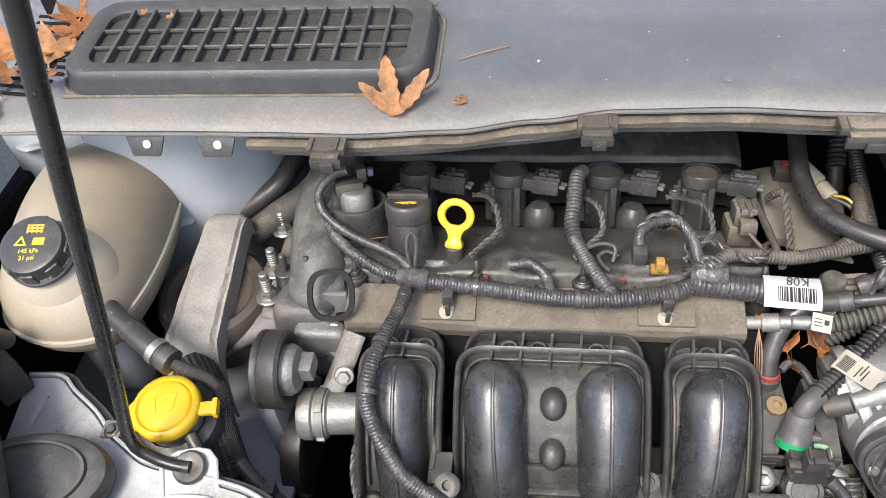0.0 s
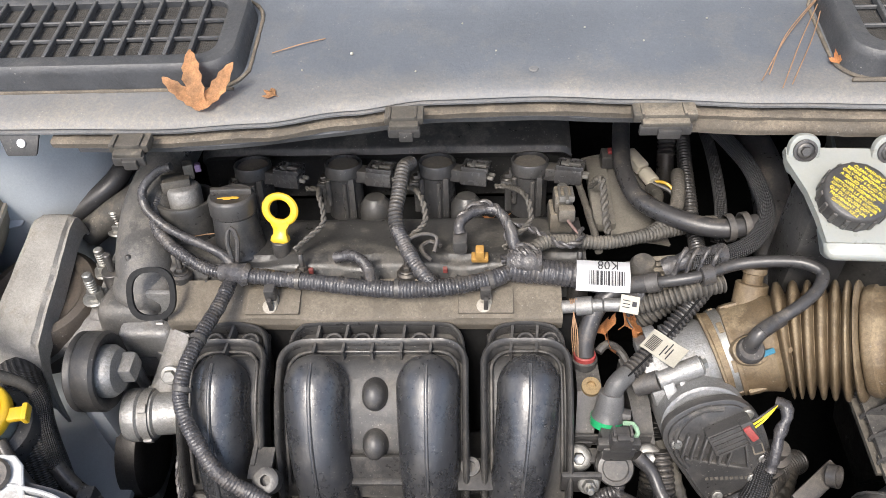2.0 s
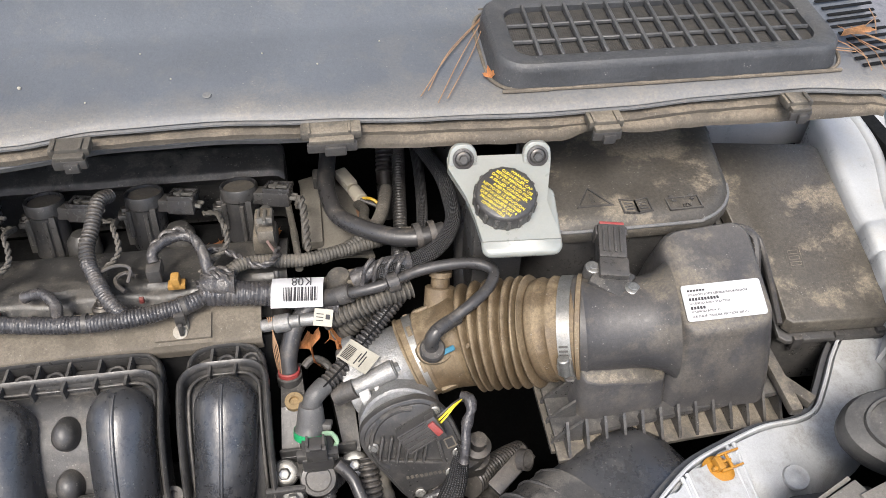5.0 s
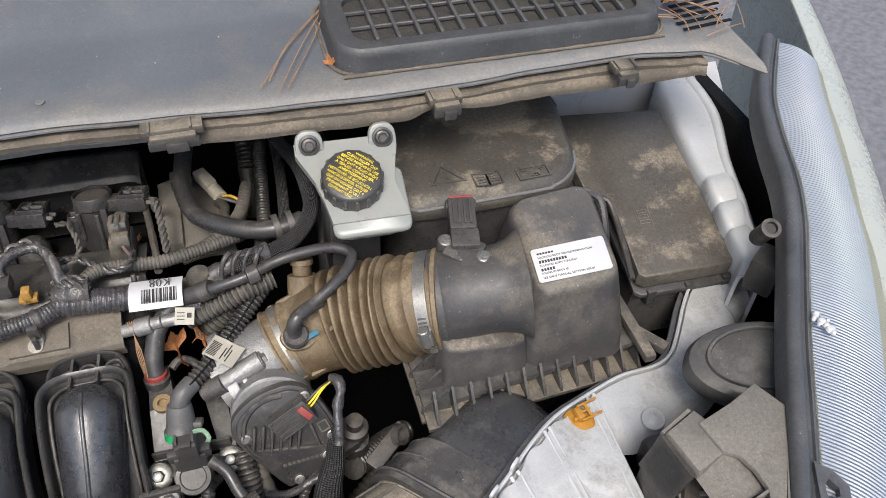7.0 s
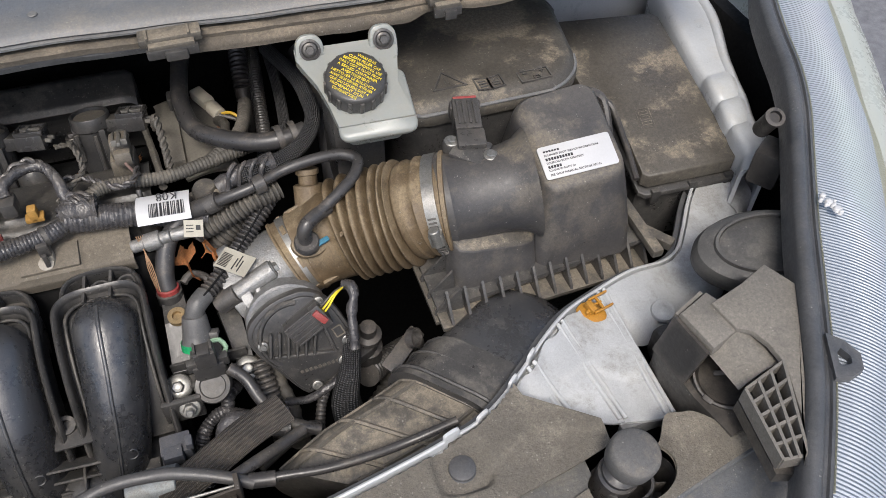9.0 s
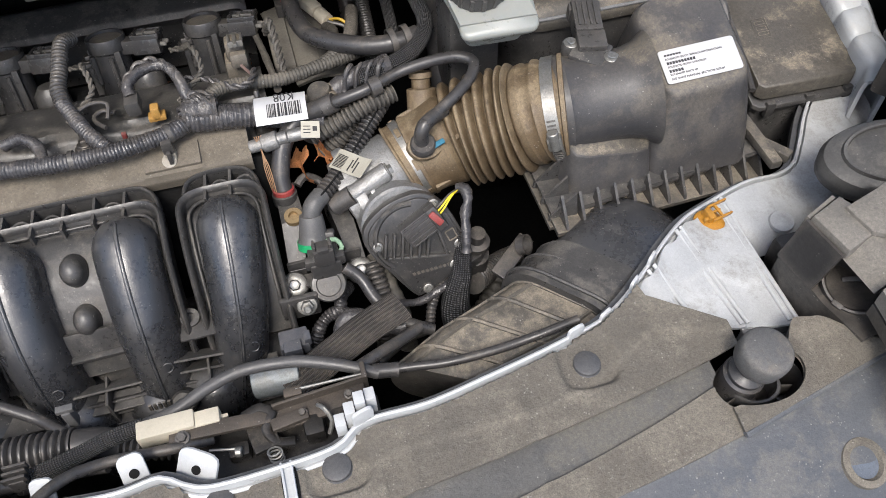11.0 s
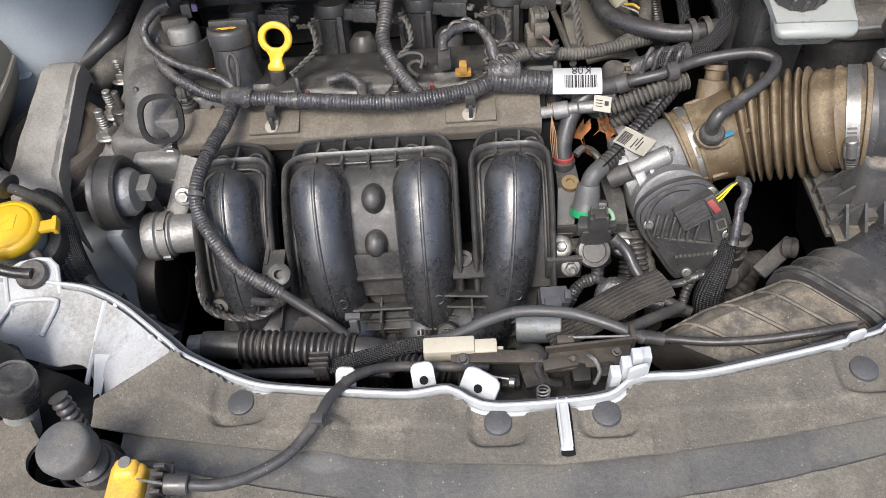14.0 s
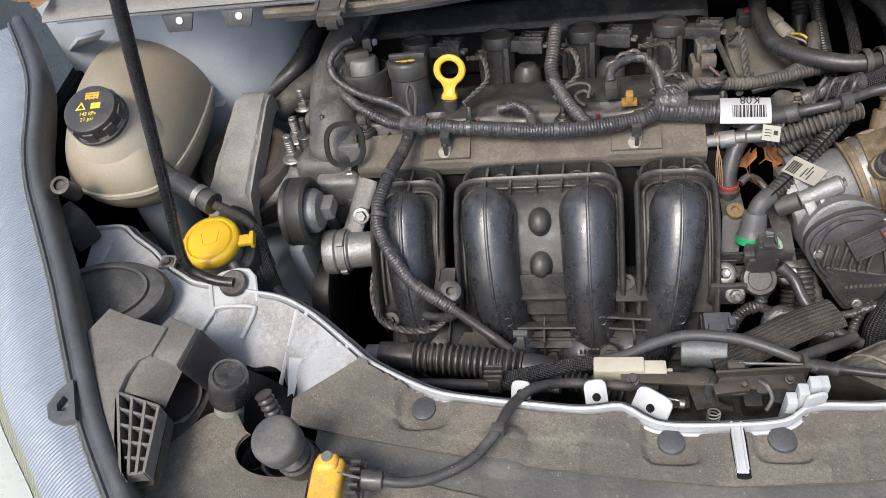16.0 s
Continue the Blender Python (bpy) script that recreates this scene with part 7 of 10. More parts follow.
for k in range(5):
    g = B()
    box(g, (-0.006 + 0.008 * k, -0.028, -0.010 - 0.003 * (k % 2)), (0.0028, 0.006, 0.030), mf, bev=0.0008)
    part("rib", g, BLACK, maf)
g = B()
mq = Matrix.Translation((0.492, 0.424, 0.948)) @ pose(0, 0, 0, 12, 0, -12)
box(g, (0.000, -0.014, 0.004), (0.026, 0.020, 0.018), mq, bev=0.003)
box(g, (-0.001, 0.012, 0.005), (0.025, 0.036, 0.020), mq, bev=0.003)
box(g, (-0.001, 0.024, 0.004), (0.029, 0.010, 0.016), mq, bev=0.002)
pg = part("plug", g, BLACK_CLEAN, maf)
g = B()
for k in range(4):
    box(g, (-0.009 + 0.005 * k, 0.012, 0.0155), (0.0018, 0.026, 0.002), mq, bev=0.0004)
part("rib", g, BLACK_CLEAN, pg)
g = B()
box(g, (-0.001, 0.0295, 0.0130), (0.022, 0.0030, 0.0040), mq, bev=0.001)
part("lock", g, REDPL, pg, "red plug lock")
for x in (-0.019, 0.019):
    g = B()
    hexbolt(g, mf @ Vector((x, 0, 0.014)), mf.to_3x3() @ Vector((0, 0, 1)), 0.0042, 0.003)
    part("screw", g, STEEL, maf)

# brake fluid reservoir
res = thing("brake_reservoir", (0.40, 0.46, 0.95), "milky white brake fluid reservoir with a black screw cap", "brake fluid reservoir")
mr = pose(0.4005, 0.458, 0.990, 20, 0, -3)
g = B()
def rr_(w0, yb, yf, z, r=0.008):
    return [mr @ Vector((0.010 + p[0], 0.004 + (yb + yf) / 2 + p[1], z)) for p in rring(w0, yb - yf, r, 4)]
loft(g, [rr_(0.052, 0.0, -0.036, -0.034), rr_(0.056, 0.006, -0.039, -0.022), rr_(0.057, 0.008, -0.040, -0.014), rr_(0.066, 0.014, -0.046, -0.011), rr_(0.069, 0.016, -0.048, -0.006), rr_(0.069, 0.016, -0.048, -0.002), rr_(0.066, 0.014, -0.046, 0.0)])
loft(g, [[mr @ Vector((p[0], p[1], z)) for p in ((-0.024, -0.032), (0.043, -0.032), (0.036, 0.004), (0.044, 0.040), (0.045, 0.052), (-0.047, 0.052), (-0.047, 0.040), (-0.034, 0.012), (-0.028, -0.010))] for z in (-0.006, 0.002)])
body = part("body", g, RESV, res, angle=50)
for x in (-0.0335, 0.0325):
    g = B()
    q = mr @ pose(x, 0.051, 0.002, 45, 0, 0)
    plate(g, soft_outline([(-0.010, -0.020), (0.010, -0.020), (0.0125, 0.002), (0.008, 0.011), (0, 0.0130), (-0.008, 0.011), (-0.0125, 0.002)], 4), 0.006, q, 0.002)
    ear = part("ear", g, RESV, body)
    g = B()
    lathe(g, [(0.0095, 0.005), (0.0095, 0.0085), (0.0075, 0.009), (0.006, 0.007), (0, 0.007)], q, 22)
    gr = part("grommet", g, RUBBER, ear, "black rubber grommet")
    g = B()
    hexbolt(g, q @ Vector((0, 0, 0.007)), q.to_3x3() @ Vector((0, 0, 1)), 0.0042, 0.004)
    part("screw", g, DARKSTEEL, gr)
g = B()
mk = mr @ pose(-0.002, 0.004, 0.002)
lathe(g, [(0.0255, 0.0), (0.0265, 0.001), (0.0265, 0.014), (0.0252, 0.0172), (0.0235, 0.0182), (0, 0.0182)], mk, 44)
cap = part("cap", g, BLACK_CLEAN, res, "black ribbed screw cap covered in yellow warning print")
for k in range(16):
    g = box(B(), (0.0265, 0, 0.0080), (0.0022, 0.004, 0.014), mk @ pose(0, 0, 0, 0, 0, 22.5 * k), bev=0.0007, seg=1)
    part("grip_rib", g, BLACK_CLEAN, cap)
LINES = ("WARNING", "CLEAN FILLER CAP", "BEFORE REMOVING. USE", "ONLY DOT 4 FLUID FROM", "A SEALED CONTAINER.", "AVERTISSEMENT", "NETTOYER LE BOUCHON", "AVANT DE LE DEPOSER. N'UTILISER",
         "QUE DU LIQUIDE DOT 4", "PROVENANT D'UN", "CONTENANT SCELLE")
for k, txt in enumerate(LINES):
    y = 0.0195 - 0.0039 * k
    half = math.sqrt(max(0.0001, 0.0232 ** 2 - y * y))
    size = 0.0037
    bm = lettering(txt, size, Matrix.Identity(4), 0.0002)
    w = max(v.co.x for v in bm.verts) - min(v.co.x for v in bm.verts)
    s = min(1.0, 1.85 * half / w)
    bm.transform(mk @ pose(0, 0, 0.0184, 0, 0, -42) @ pose(0, y, 0) @ Matrix.Diagonal((s, 1, 1, 1)))
    part("print", bm, YELLOWINK, cap, "yellow printed line")
g = B()
box(g, (0.40, 0.49, 0.90), (0.05, 0.05, 0.14), bev=0.008)
part("support", g, BLACK, res)

# battery cover and fuse box
def skew(x0, x1, y0, y1, z, r, k=0.17, lean=0.0):
    cx, cy = (x0 + x1) / 2, (y0 + y1) / 2
    return [(cx + p[0] + k * p[1], cy + p[1], z + lean * p[1]) for p in rring(x1 - x0, y1 - y0, r, 5)]
bat = thing("battery_cover", (0.54, 0.52, 0.80), "dusty black battery cover with moulded warning symbols", "battery cover")
g = B()
loft(g, [skew(0.446, 0.655, 0.486, 0.672, 0.80, 0.046), skew(0.447, 0.657, 0.486, 0.670, 0.916, 0.046)])
part("skirt", g, BLACK, bat, "darker side wall under the rim", angle=50)
g = B()
loft(g, [skew(0.443, 0.662, 0.4815, 0.669, 0.9140, 0.050), skew(0.443, 0.662, 0.4805, 0.669, 0.9205, 0.050), skew(0.445, 0.660, 0.4825, 0.667, 0.9265, 0.050),
         skew(0.450, 0.655, 0.488, 0.662, 0.9315, 0.046), skew(0.453, 0.652, 0.491, 0.659, 0.9345, 0.044), skew(0.470, 0.637, 0.508, 0.645, 0.9358, 0.034)])
bl = part("cover", g, DUSTY, bat, angle=50)
g = B()
tube(g, [Vector(p) + Vector((0, 0, 0.0005)) for p in skew(0.4455, 0.6595, 0.4830, 0.6665, 0.9262, 0.050)[:26]], 0.0018, 8, 0.004)
part("worn_rim", g, BARRIER, bl, "pale worn rim")
def outline_loop(pts, m, r=0.0012):
    """A raised moulded line round pts, as one ridge."""
    P = [Vector((*p, 0)) for p in pts]
    D = []
    for i, p in enumerate(P):
        a, b = (p - P[i - 1]).normalized(), (P[(i + 1) % len(P)] - p).normalized()
        n = Vector((a.y + b.y, -a.x - b.x, 0)).normalized()
        D.append(n / max(0.4, n.dot(Vector((b.y, -b.x, 0)))))
    g = B()
    loft(g, [[m @ (p + d * q + Vector((0, 0, h))) for p, d in zip(P, D)] for q, h in ((r, -0.001), (r * 0.7, r * 0.8), (-r * 0.7, r * 0.8), (-r, -0.001))], cap=False)
    return g
mz = Matrix.Translation((0.0, 0.0, 0.9358))
part("symbol", outline_loop([(0.487, 0.507), (0.521, 0.507), (0.503, 0.533)], mz), BLACK, bl, "raised warning triangle")
part("symbol", outline_loop([(0.5020, 0.512), (0.5050, 0.512), (0.5050, 0.524), (0.5020, 0.524)], mz, 0.0005), BLACK, bl, "raised warning stroke")
for x in (0.530, 0.558):
    part("symbol", outline_loop([(0.544, 0.493), (x, 0.495), (x, 0.513), (0.544, 0.510)], mz, 0.0010), BLACK, bl, "raised book page")
    for k in range(3):
        g = box(B(), ((x + 0.544) / 2, 0.4985 + 0.004 * k, 0.9362), (0.008, 0.0011, 0.0012), bev=0.0002, seg=1)
        part("symbol", g, BLACK, bl, "raised line of a book page")
part("symbol", outline_loop([(0.576, 0.493), (0.609, 0.494), (0.609, 0.510), (0.576, 0.509)], mz, 0.0010), BLACK, bl, "raised battery symbol")
for x in (0.5825, 0.6025):
    part("symbol", box(B(), (x, 0.5115, 0.9360), (0.005, 0.003, 0.0016), bev=0.0003, seg=1), BLACK, bl, "raised battery pole")
part("symbol", box(B(), (0.5835, 0.505, 0.9362), (0.005, 0.0014, 0.0014), bev=0.0002, seg=1), BLACK, bl, "raised minus sign")
part("symbol", lettering("+", 0.010, pose(0.602, 0.5055, 0.9360), 0.0008), BLACK, bl, "raised plus sign")
part("symbol", lettering("12V", 0.0065, pose(0.5945, 0.4975, 0.9360), 0.0008), BLACK, bl, "raised 12V letters")
fuse = thing("fuse_box", (0.73, 0.50, 0.75), "dusty black fuse box with a flat lid", "fuse box")
LIDLINE = [(0.672, 0.632), (0.672, 0.516), (0.690, 0.509), (0.695, 0.498), (0.685, 0.410), (0.691, 0.404), (0.791, 0.400), (0.798, 0.407), (0.812, 0.618), (0.806, 0.626), (0.684, 0.640)]
LT = Matrix.Translation((0, 0, 0.866)) @ Matrix(((1, 0, 0, 0), (0, 1, 0, 0), (0, 0.18, 1, -0.18 * 0.477), (0, 0, 0, 1)))
fl = part("lid", plate(B(), LIDLINE, 0.016, LT @ Matrix.Translation((0, 0, -0.016)), 0.0022), DUSTY, fuse, "dust-caked flat lid", angle=40)
def grown(d):
    c = Vector((0.745, 0.515))
    return [tuple(c + (Vector(p) - c) * (1 + d / (Vector(p) - c).length)) for p in LIDLINE]
part("base", plate(B(), grown(-0.006), 0.090, LT @ Matrix.Translation((0, 0, -0.105)), 0.002), BLACK, fuse, "black box under the lid", angle=40)
part("rim", plate(B(), grown(0.006), 0.005, LT @ Matrix.Translation((0, 0, -0.026)), 0.0015), BLACK, fuse, "projecting rim", angle=40)
for x in (0.700, 0.745, 0.790):
    g = box(B(), (x, 0.399, 0.826), (0.010, 0.006, 0.018), bev=0.0015)
    part("catch", g, BLACK, fuse)
g = B()
tube(g, [(0.655, 0.500, 0.880), (0.676, 0.503, 0.882), (0.686, 0.497, 0.880), (0.688, 0.480, 0.872), (0.682, 0.440, 0.862), (0.676, 0.405, 0.852)], 0.0035, 8)
part("cable", g, RUBBER, fuse)
part("symbol", outline_loop([(0.712, 0.464), (0.728, 0.464), (0.732, 0.490), (0.716, 0.490)], LT, 0.0006), DUSTY, fl, "raised panel symbol")
for k in range(3):
    part("symbol", outline_loop([(0.7155 + 0.001 * k, 0.468 + 0.007 * k), (0.7265 + 0.001 * k, 0.468 + 0.007 * k), (0.7270 + 0.001 * k, 0.472 + 0.007 * k), (0.7160 + 0.001 * k, 0.472 + 0.007 * k)], LT, 0.0004), DUSTY, fl, "raised panel symbol line")
# cable and fitting behind the fuse box
bc = thing("battery_cable", (0.72, 0.66, 0.93), "black cable with a dusty cuff behind the fuse box", "cable")
g = tube(B(), [(0.655, 0.660, 0.925), (0.690, 0.655, 0.925), (0.722, 0.662, 0.935), (0.745, 0.676, 0.945), (0.765, 0.684, 0.950)], 0.0055, 12)
part("sheath", g, RUBBER, bc)
g = tube(B(), [(0.745, 0.676, 0.945), (0.768, 0.685, 0.951), (0.785, 0.690, 0.954)], 0.0095, 14)
part("cuff", g, DUSTY, bc, "dust-brown cuff")
g = lathe(B(), [(0.006, 0.0), (0.011, 0.002), (0.011, 0.012), (0.007, 0.014), (0.007, 0.022), (0, 0.023)], at((0.797, 0.690, 0.945), (0.05, -0.5, 0.85)), 18)
part("fitting", g, RUSTY, bc, "grimy round fitting")


# ---- hoses, harnesses and cables ----
def line(parent, name, pts, r, m, label="", **kw):
    g = B()
    tube(g, pts, r, kw.pop("n", 12), kw.pop("step", 0.004), **kw)
    return part(name, g, m, parent, label)



def twisted(parent, pts, r, m, label="", pitch=0.013, n=2):
    """Thin wires twisted round each other along pts."""
    L = spline(pts, 0.0022)
    for k in range(n):
        P, s = [], 0.0
        for i, p in enumerate(L):
            d = (L[min(i + 1, len(L) - 1)] - L[max(i - 1, 0)]).normalized()
            a = d.cross(Vector((0.3, 0.2, 1.0))).normalized()
            b = d.cross(a)
            s += 0.0022
            f = 2 * math.pi * (s / pitch + k / n)
            P.append(p + (a * math.cos(f) + b * math.sin(f)) * r * 0.95)
        g = B()
        tube(g, P, r, 7, smooth=False)
        part("wire", g, m, parent, label)


har = thing("wiring_harness", (0.0, 0.455, 0.89), "thick black tape-wrapped wiring harness along the fuel rail", "wiring harness")
line(har, "trunk", [(0.245, 0.455, 0.888), (0.194, 0.468, 0.895), (0.143, 0.470, 0.904), (0.112, 0.458, 0.903), (0.059, 0.448, 0.903), (0.007, 0.449, 0.903), (-0.057, 0.458, 0.903), (-0.119, 0.465, 0.905)],
     0.0085, TAPE, "tape-wrapped main trunk", wob=0.10, r2=0.0076, n=18, ribs=(0.0030, 0.0004))
line(har, "trunk_end", [(0.13, 0.470, 0.904), (0.165, 0.470, 0.899), (0.20, 0.468, 0.893), (0.250, 0.457, 0.884)], 0.0120, TAPE, wob=0.06, n=16, ribs=(0.0042, 0.0007))
line(har, "knot", [(0.13, 0.476, 0.908), (0.143, 0.474, 0.909), (0.158, 0.474, 0.908)], 0.0125, TAPE, "bulky taped branching", wob=0.25)
line(har, "knot", [(-0.132, 0.467, 0.906), (-0.119, 0.465, 0.907), (-0.105, 0.463, 0.905)], 0.0100, TAPE, "bulky taped branching", wob=0.25)
line(har, "branch", [(-0.119, 0.466, 0.907), (-0.128, 0.477, 0.914), (-0.147, 0.487, 0.919), (-0.171, 0.500, 0.918), (-0.196, 0.515, 0.920), (-0.215, 0.531, 0.926), (-0.219, 0.546, 0.937), (-0.205, 0.558, 0.948), (-0.190, 0.560, 0.953)],
     0.0044, TAPE, wob=0.10)
line(har, "branch", [(-0.119, 0.464, 0.905), (-0.147, 0.472, 0.905), (-0.170, 0.484, 0.909), (-0.190, 0.500, 0.911), (-0.206, 0.520, 0.912), (-0.214, 0.55, 0.915), (-0.205, 0.60, 0.92), (-0.18, 0.66, 0.93)], 0.0060, TAPE, wob=0.08, ribs=(0.0030, 0.0004))
line(har, "branch", [(-0.122, 0.462, 0.903), (-0.128, 0.430, 0.902), (-0.137, 0.400, 0.901), (-0.145, 0.364, 0.896), (-0.145, 0.341, 0.882), (-0.130, 0.316, 0.868), (-0.109, 0.295, 0.850), (-0.075, 0.284, 0.825)],
     0.0068, TAPE, "tape-wrapped branch over the manifold", wob=0.08, ribs=(0.0030, 0.0004))
line(har, "branch", [(-0.075, 0.284, 0.825), (-0.055, 0.275, 0.812), (-0.034, 0.264, 0.802), (-0.012, 0.245, 0.802), (0.008, 0.236, 0.792), (0.02, 0.23, 0.76)], 0.0048, RUBBER)
line(har, "loop", [(-0.122, 0.474, 0.910), (-0.125, 0.484, 0.930), (-0.121, 0.490, 0.940), (-0.116, 0.486, 0.932), (-0.118, 0.474, 0.910)], 0.0022, RUBBER, n=8)
line(har, "branch", [(0.061, 0.452, 0.905), (0.049, 0.465, 0.911), (0.037, 0.487, 0.914), (0.027, 0.507, 0.920)], 0.0070, TAPE, wob=0.12, ribs=(0.0030, 0.0004))
line(har, "loom", [(0.028, 0.505, 0.919), (0.025, 0.522, 0.923), (0.027, 0.543, 0.927), (0.030, 0.575, 0.932), (0.036, 0.592, 0.925)], 0.0075, RUBBER, "corrugated loom", ribs=(0.0042, 0.0016))
line(har, "branch", [(0.007, 0.448, 0.905), (0.002, 0.470, 0.907), (-0.012, 0.484, 0.908), (-0.030, 0.489, 0.900)], 0.0055, TAPE, wob=0.12)
line(har, "branch", [(0.146, 0.474, 0.908), (0.136, 0.482, 0.918), (0.131, 0.500, 0.927), (0.120, 0.516, 0.932), (0.102, 0.518, 0.931), (0.086, 0.508, 0.926), (0.086, 0.500, 0.919)], 0.0052, TAPE, wob=0.12)
line(har, "branch", [(0.146, 0.476, 0.907), (0.160, 0.494, 0.911), (0.186, 0.501, 0.907), (0.221, 0.503, 0.902), (0.262, 0.514, 0.900), (0.304, 0.527, 0.898), (0.33, 0.54, 0.89)], 0.0068, TAPED, "dust-grey wrapped branch", wob=0.10, ribs=(0.0034, 0.0007))
line(har, "branch", [(0.262, 0.514, 0.900), (0.285, 0.535, 0.90), (0.30, 0.57, 0.89), (0.31, 0.62, 0.88)], 0.0070, TAPED, wob=0.08, ribs=(0.0034, 0.0005))
for x in COILX:
    q = E3(x, 0.113, -0.02)
    s = q + Vector((0.060, -0.014, 0.049))
    if x > 0.1:
        W = [s, (0.221, 0.568, 0.922), (0.223, 0.553, 0.915), (0.224, 0.535, 0.905), (0.225, 0.518, 0.897)]
    else:
        W = [s, s + Vector((0.014, -0.005, 0.004)), (x + 0.086, 0.540, 0.930), (x + 0.091, 0.524, 0.925), (x + 0.090, 0.514, 0.918), (x + 0.077, 0.504, 0.911), (x + 0.066, 0.492, 0.908)]
    twisted(har, W, 0.0016 if x < 0.1 else 0.0022, TAPED, "thin twisted wires")
twisted(har, [(0.197, 0.508, 0.915), (0.196, 0.495, 0.917), (0.189, 0.487, 0.917), (0.177, 0.489, 0.915), (0.164, 0.500, 0.914), (0.153, 0.510, 0.913), (0.137, 0.517, 0.912), (0.129, 0.508, 0.910), (0.136, 0.488, 0.908)], 0.0019, TAPE, "thin twisted wires", 0.018)
twisted(har, [(0.146, 0.478, 0.910), (0.134, 0.490, 0.923), (0.127, 0.506, 0.931), (0.115, 0.521, 0.935), (0.100, 0.522, 0.934), (0.086, 0.511, 0.928)], 0.0022, TAPE, "thin twisted wires", 0.022)
for a, b, c in ((0.124, 0.480, 0.0), (0.150, 0.484, 0.9), (0.139, 0.466, 1.9)):
    twisted(har, [(a, b, 0.905), (0.140, 0.476 + 0.003 * c, 0.921), (0.158, 0.470 + 0.006 * c, 0.914)], 0.0024, TAPE, "", 0.02)
g = B()
box(g, (0.086, 0.497, 0.912), (0.014, 0.020, 0.016), pose(0, 0, 0), bev=0.004)
part("plug", g, BLACK_CLEAN, har)
g = B()
box(g, (0.104, 0.487, 0.906), (0.008, 0.010, 0.014), bev=0.002)
box(g, (0.104, 0.487, 0.901), (0.016, 0.010, 0.005), bev=0.0015)
part("yellow_clip", g, mat("yellow_brown_plastic", (0.34, 0.19, 0.05), 0.5), har, "yellow plastic clip")
for x in (-0.053, 0.072):
    g = B()
    box(g, (x, 0.478, 0.894), (0.0045, 0.004, 0.006), bev=0.001)
    part("red_plug", g, mat("dull_red_plastic", (0.15, 0.02, 0.02), 0.6, dust=0.3), har, "small red injector lock")
line(har, "wire_loop", [(0.060, 0.480, 0.905), (0.052, 0.488, 0.906), (0.050, 0.497, 0.906), (0.058, 0.503, 0.906), (0.068, 0.498, 0.905)], 0.0022, RUBBER, n=8)
line(har, "wire", [(0.03, 0.495, 0.912), (0.050, 0.502, 0.917), (0.064, 0.500, 0.915), (0.062, 0.488, 0.908)], 0.0018, RUBBER, n=8)

for p, d, r in (((-0.060, 0.4585, 0.903), (1, -0.1, 0), 0.0088), ((0.112, 0.458, 0.903), (0.9, 0.35, 0), 0.0092), ((0.030, 0.4485, 0.903), (1, 0, 0), 0.0090), ((-0.139, 0.395, 0.9005), (0.2, 1, 0), 0.0078), ((-0.145, 0.352, 0.890), (0.1, 1, 0.5), 0.0078)):
    g = B()
    lathe(g, [(r - 0.001, -0.0022), (r, -0.0020), (r, 0.0020), (r - 0.001, 0.0022)], at(p, d), 18)
    part("tie", g, BLACK_CLEAN, har)

wl_ = thing("runner_loom", (-0.14, 0.30, 0.79), "thin twisted black wires looped round the first runner", "wiring")
twisted(wl_, [(-0.158, 0.372, 0.818), (-0.168, 0.345, 0.802), (-0.166, 0.318, 0.794), (-0.155, 0.296, 0.788), (-0.128, 0.284, 0.788), (-0.100, 0.283, 0.792), (-0.083, 0.292, 0.802)], 0.0022, TAPE, pitch=0.020, n=3)
# paper tag on the harness
tag = thing("harness_tag", (0.22, 0.468, 0.91), "white paper tag with a bar code wrapped on the harness", "label")
TL, TR, BR_, BL_ = (Vector(p) for p in ((0.191, 0.482, 0.904), (0.2365, 0.476, 0.905), (0.235, 0.444, 0.897), (0.192, 0.446, 0.897)))
ex, ey = (TR - TL + BR_ - BL_).normalized(), (TL - BL_ + TR - BR_).normalized()
ez = ex.cross(ey).normalized()
mg = Matrix.Translation((TL + TR + BR_ + BL_) / 4 + ez * 0.0070) @ Matrix((ex, ez.cross(ex), ez)).transposed().to_4x4()
def tag_fn(u, v):
    x, y = (u - 0.5) * 0.047, (v - 0.5) * 0.031
    return mg @ Vector((x, y, -22 * y * y))
part("paper", sheet(B(), 6, 12, tag_fn, 0.0006), LABEL, tag, angle=70)
part("print", lettering("K08", 0.0115, mg @ pose(0.004, 0.0088, 0.0002, -14, 0, 180), 0.0003), INK, tag, "black letters K08")
rng = random.Random(4)
x = -0.012
g = B()
while x < 0.019:
    w = rng.choice((0.0005, 0.0009, 0.0014))
    box(g, (x, -0.0045, 0.0000), (w, 0.014, 0.0010), mg, bev=0)
    x += w + rng.choice((0.0006, 0.0010))
part("print", g, INK, tag, "bar code")

# fuel line joint and its leaves are beside the tag
g = B()
rod(g, (0.178, 0.447, 0.877), (0.214, 0.444, 0.884), 0.006)
rod(g, (0.190, 0.446, 0.879), (0.205, 0.445, 0.882), 0.0085)
rod(g, (0.214, 0.444, 0.884), (0.236, 0.442, 0.886), 0.0062)
solo("fuel_line_joint", g, ALU, "bright metal fuel line joint at the end of the rail", "pipe fitting")

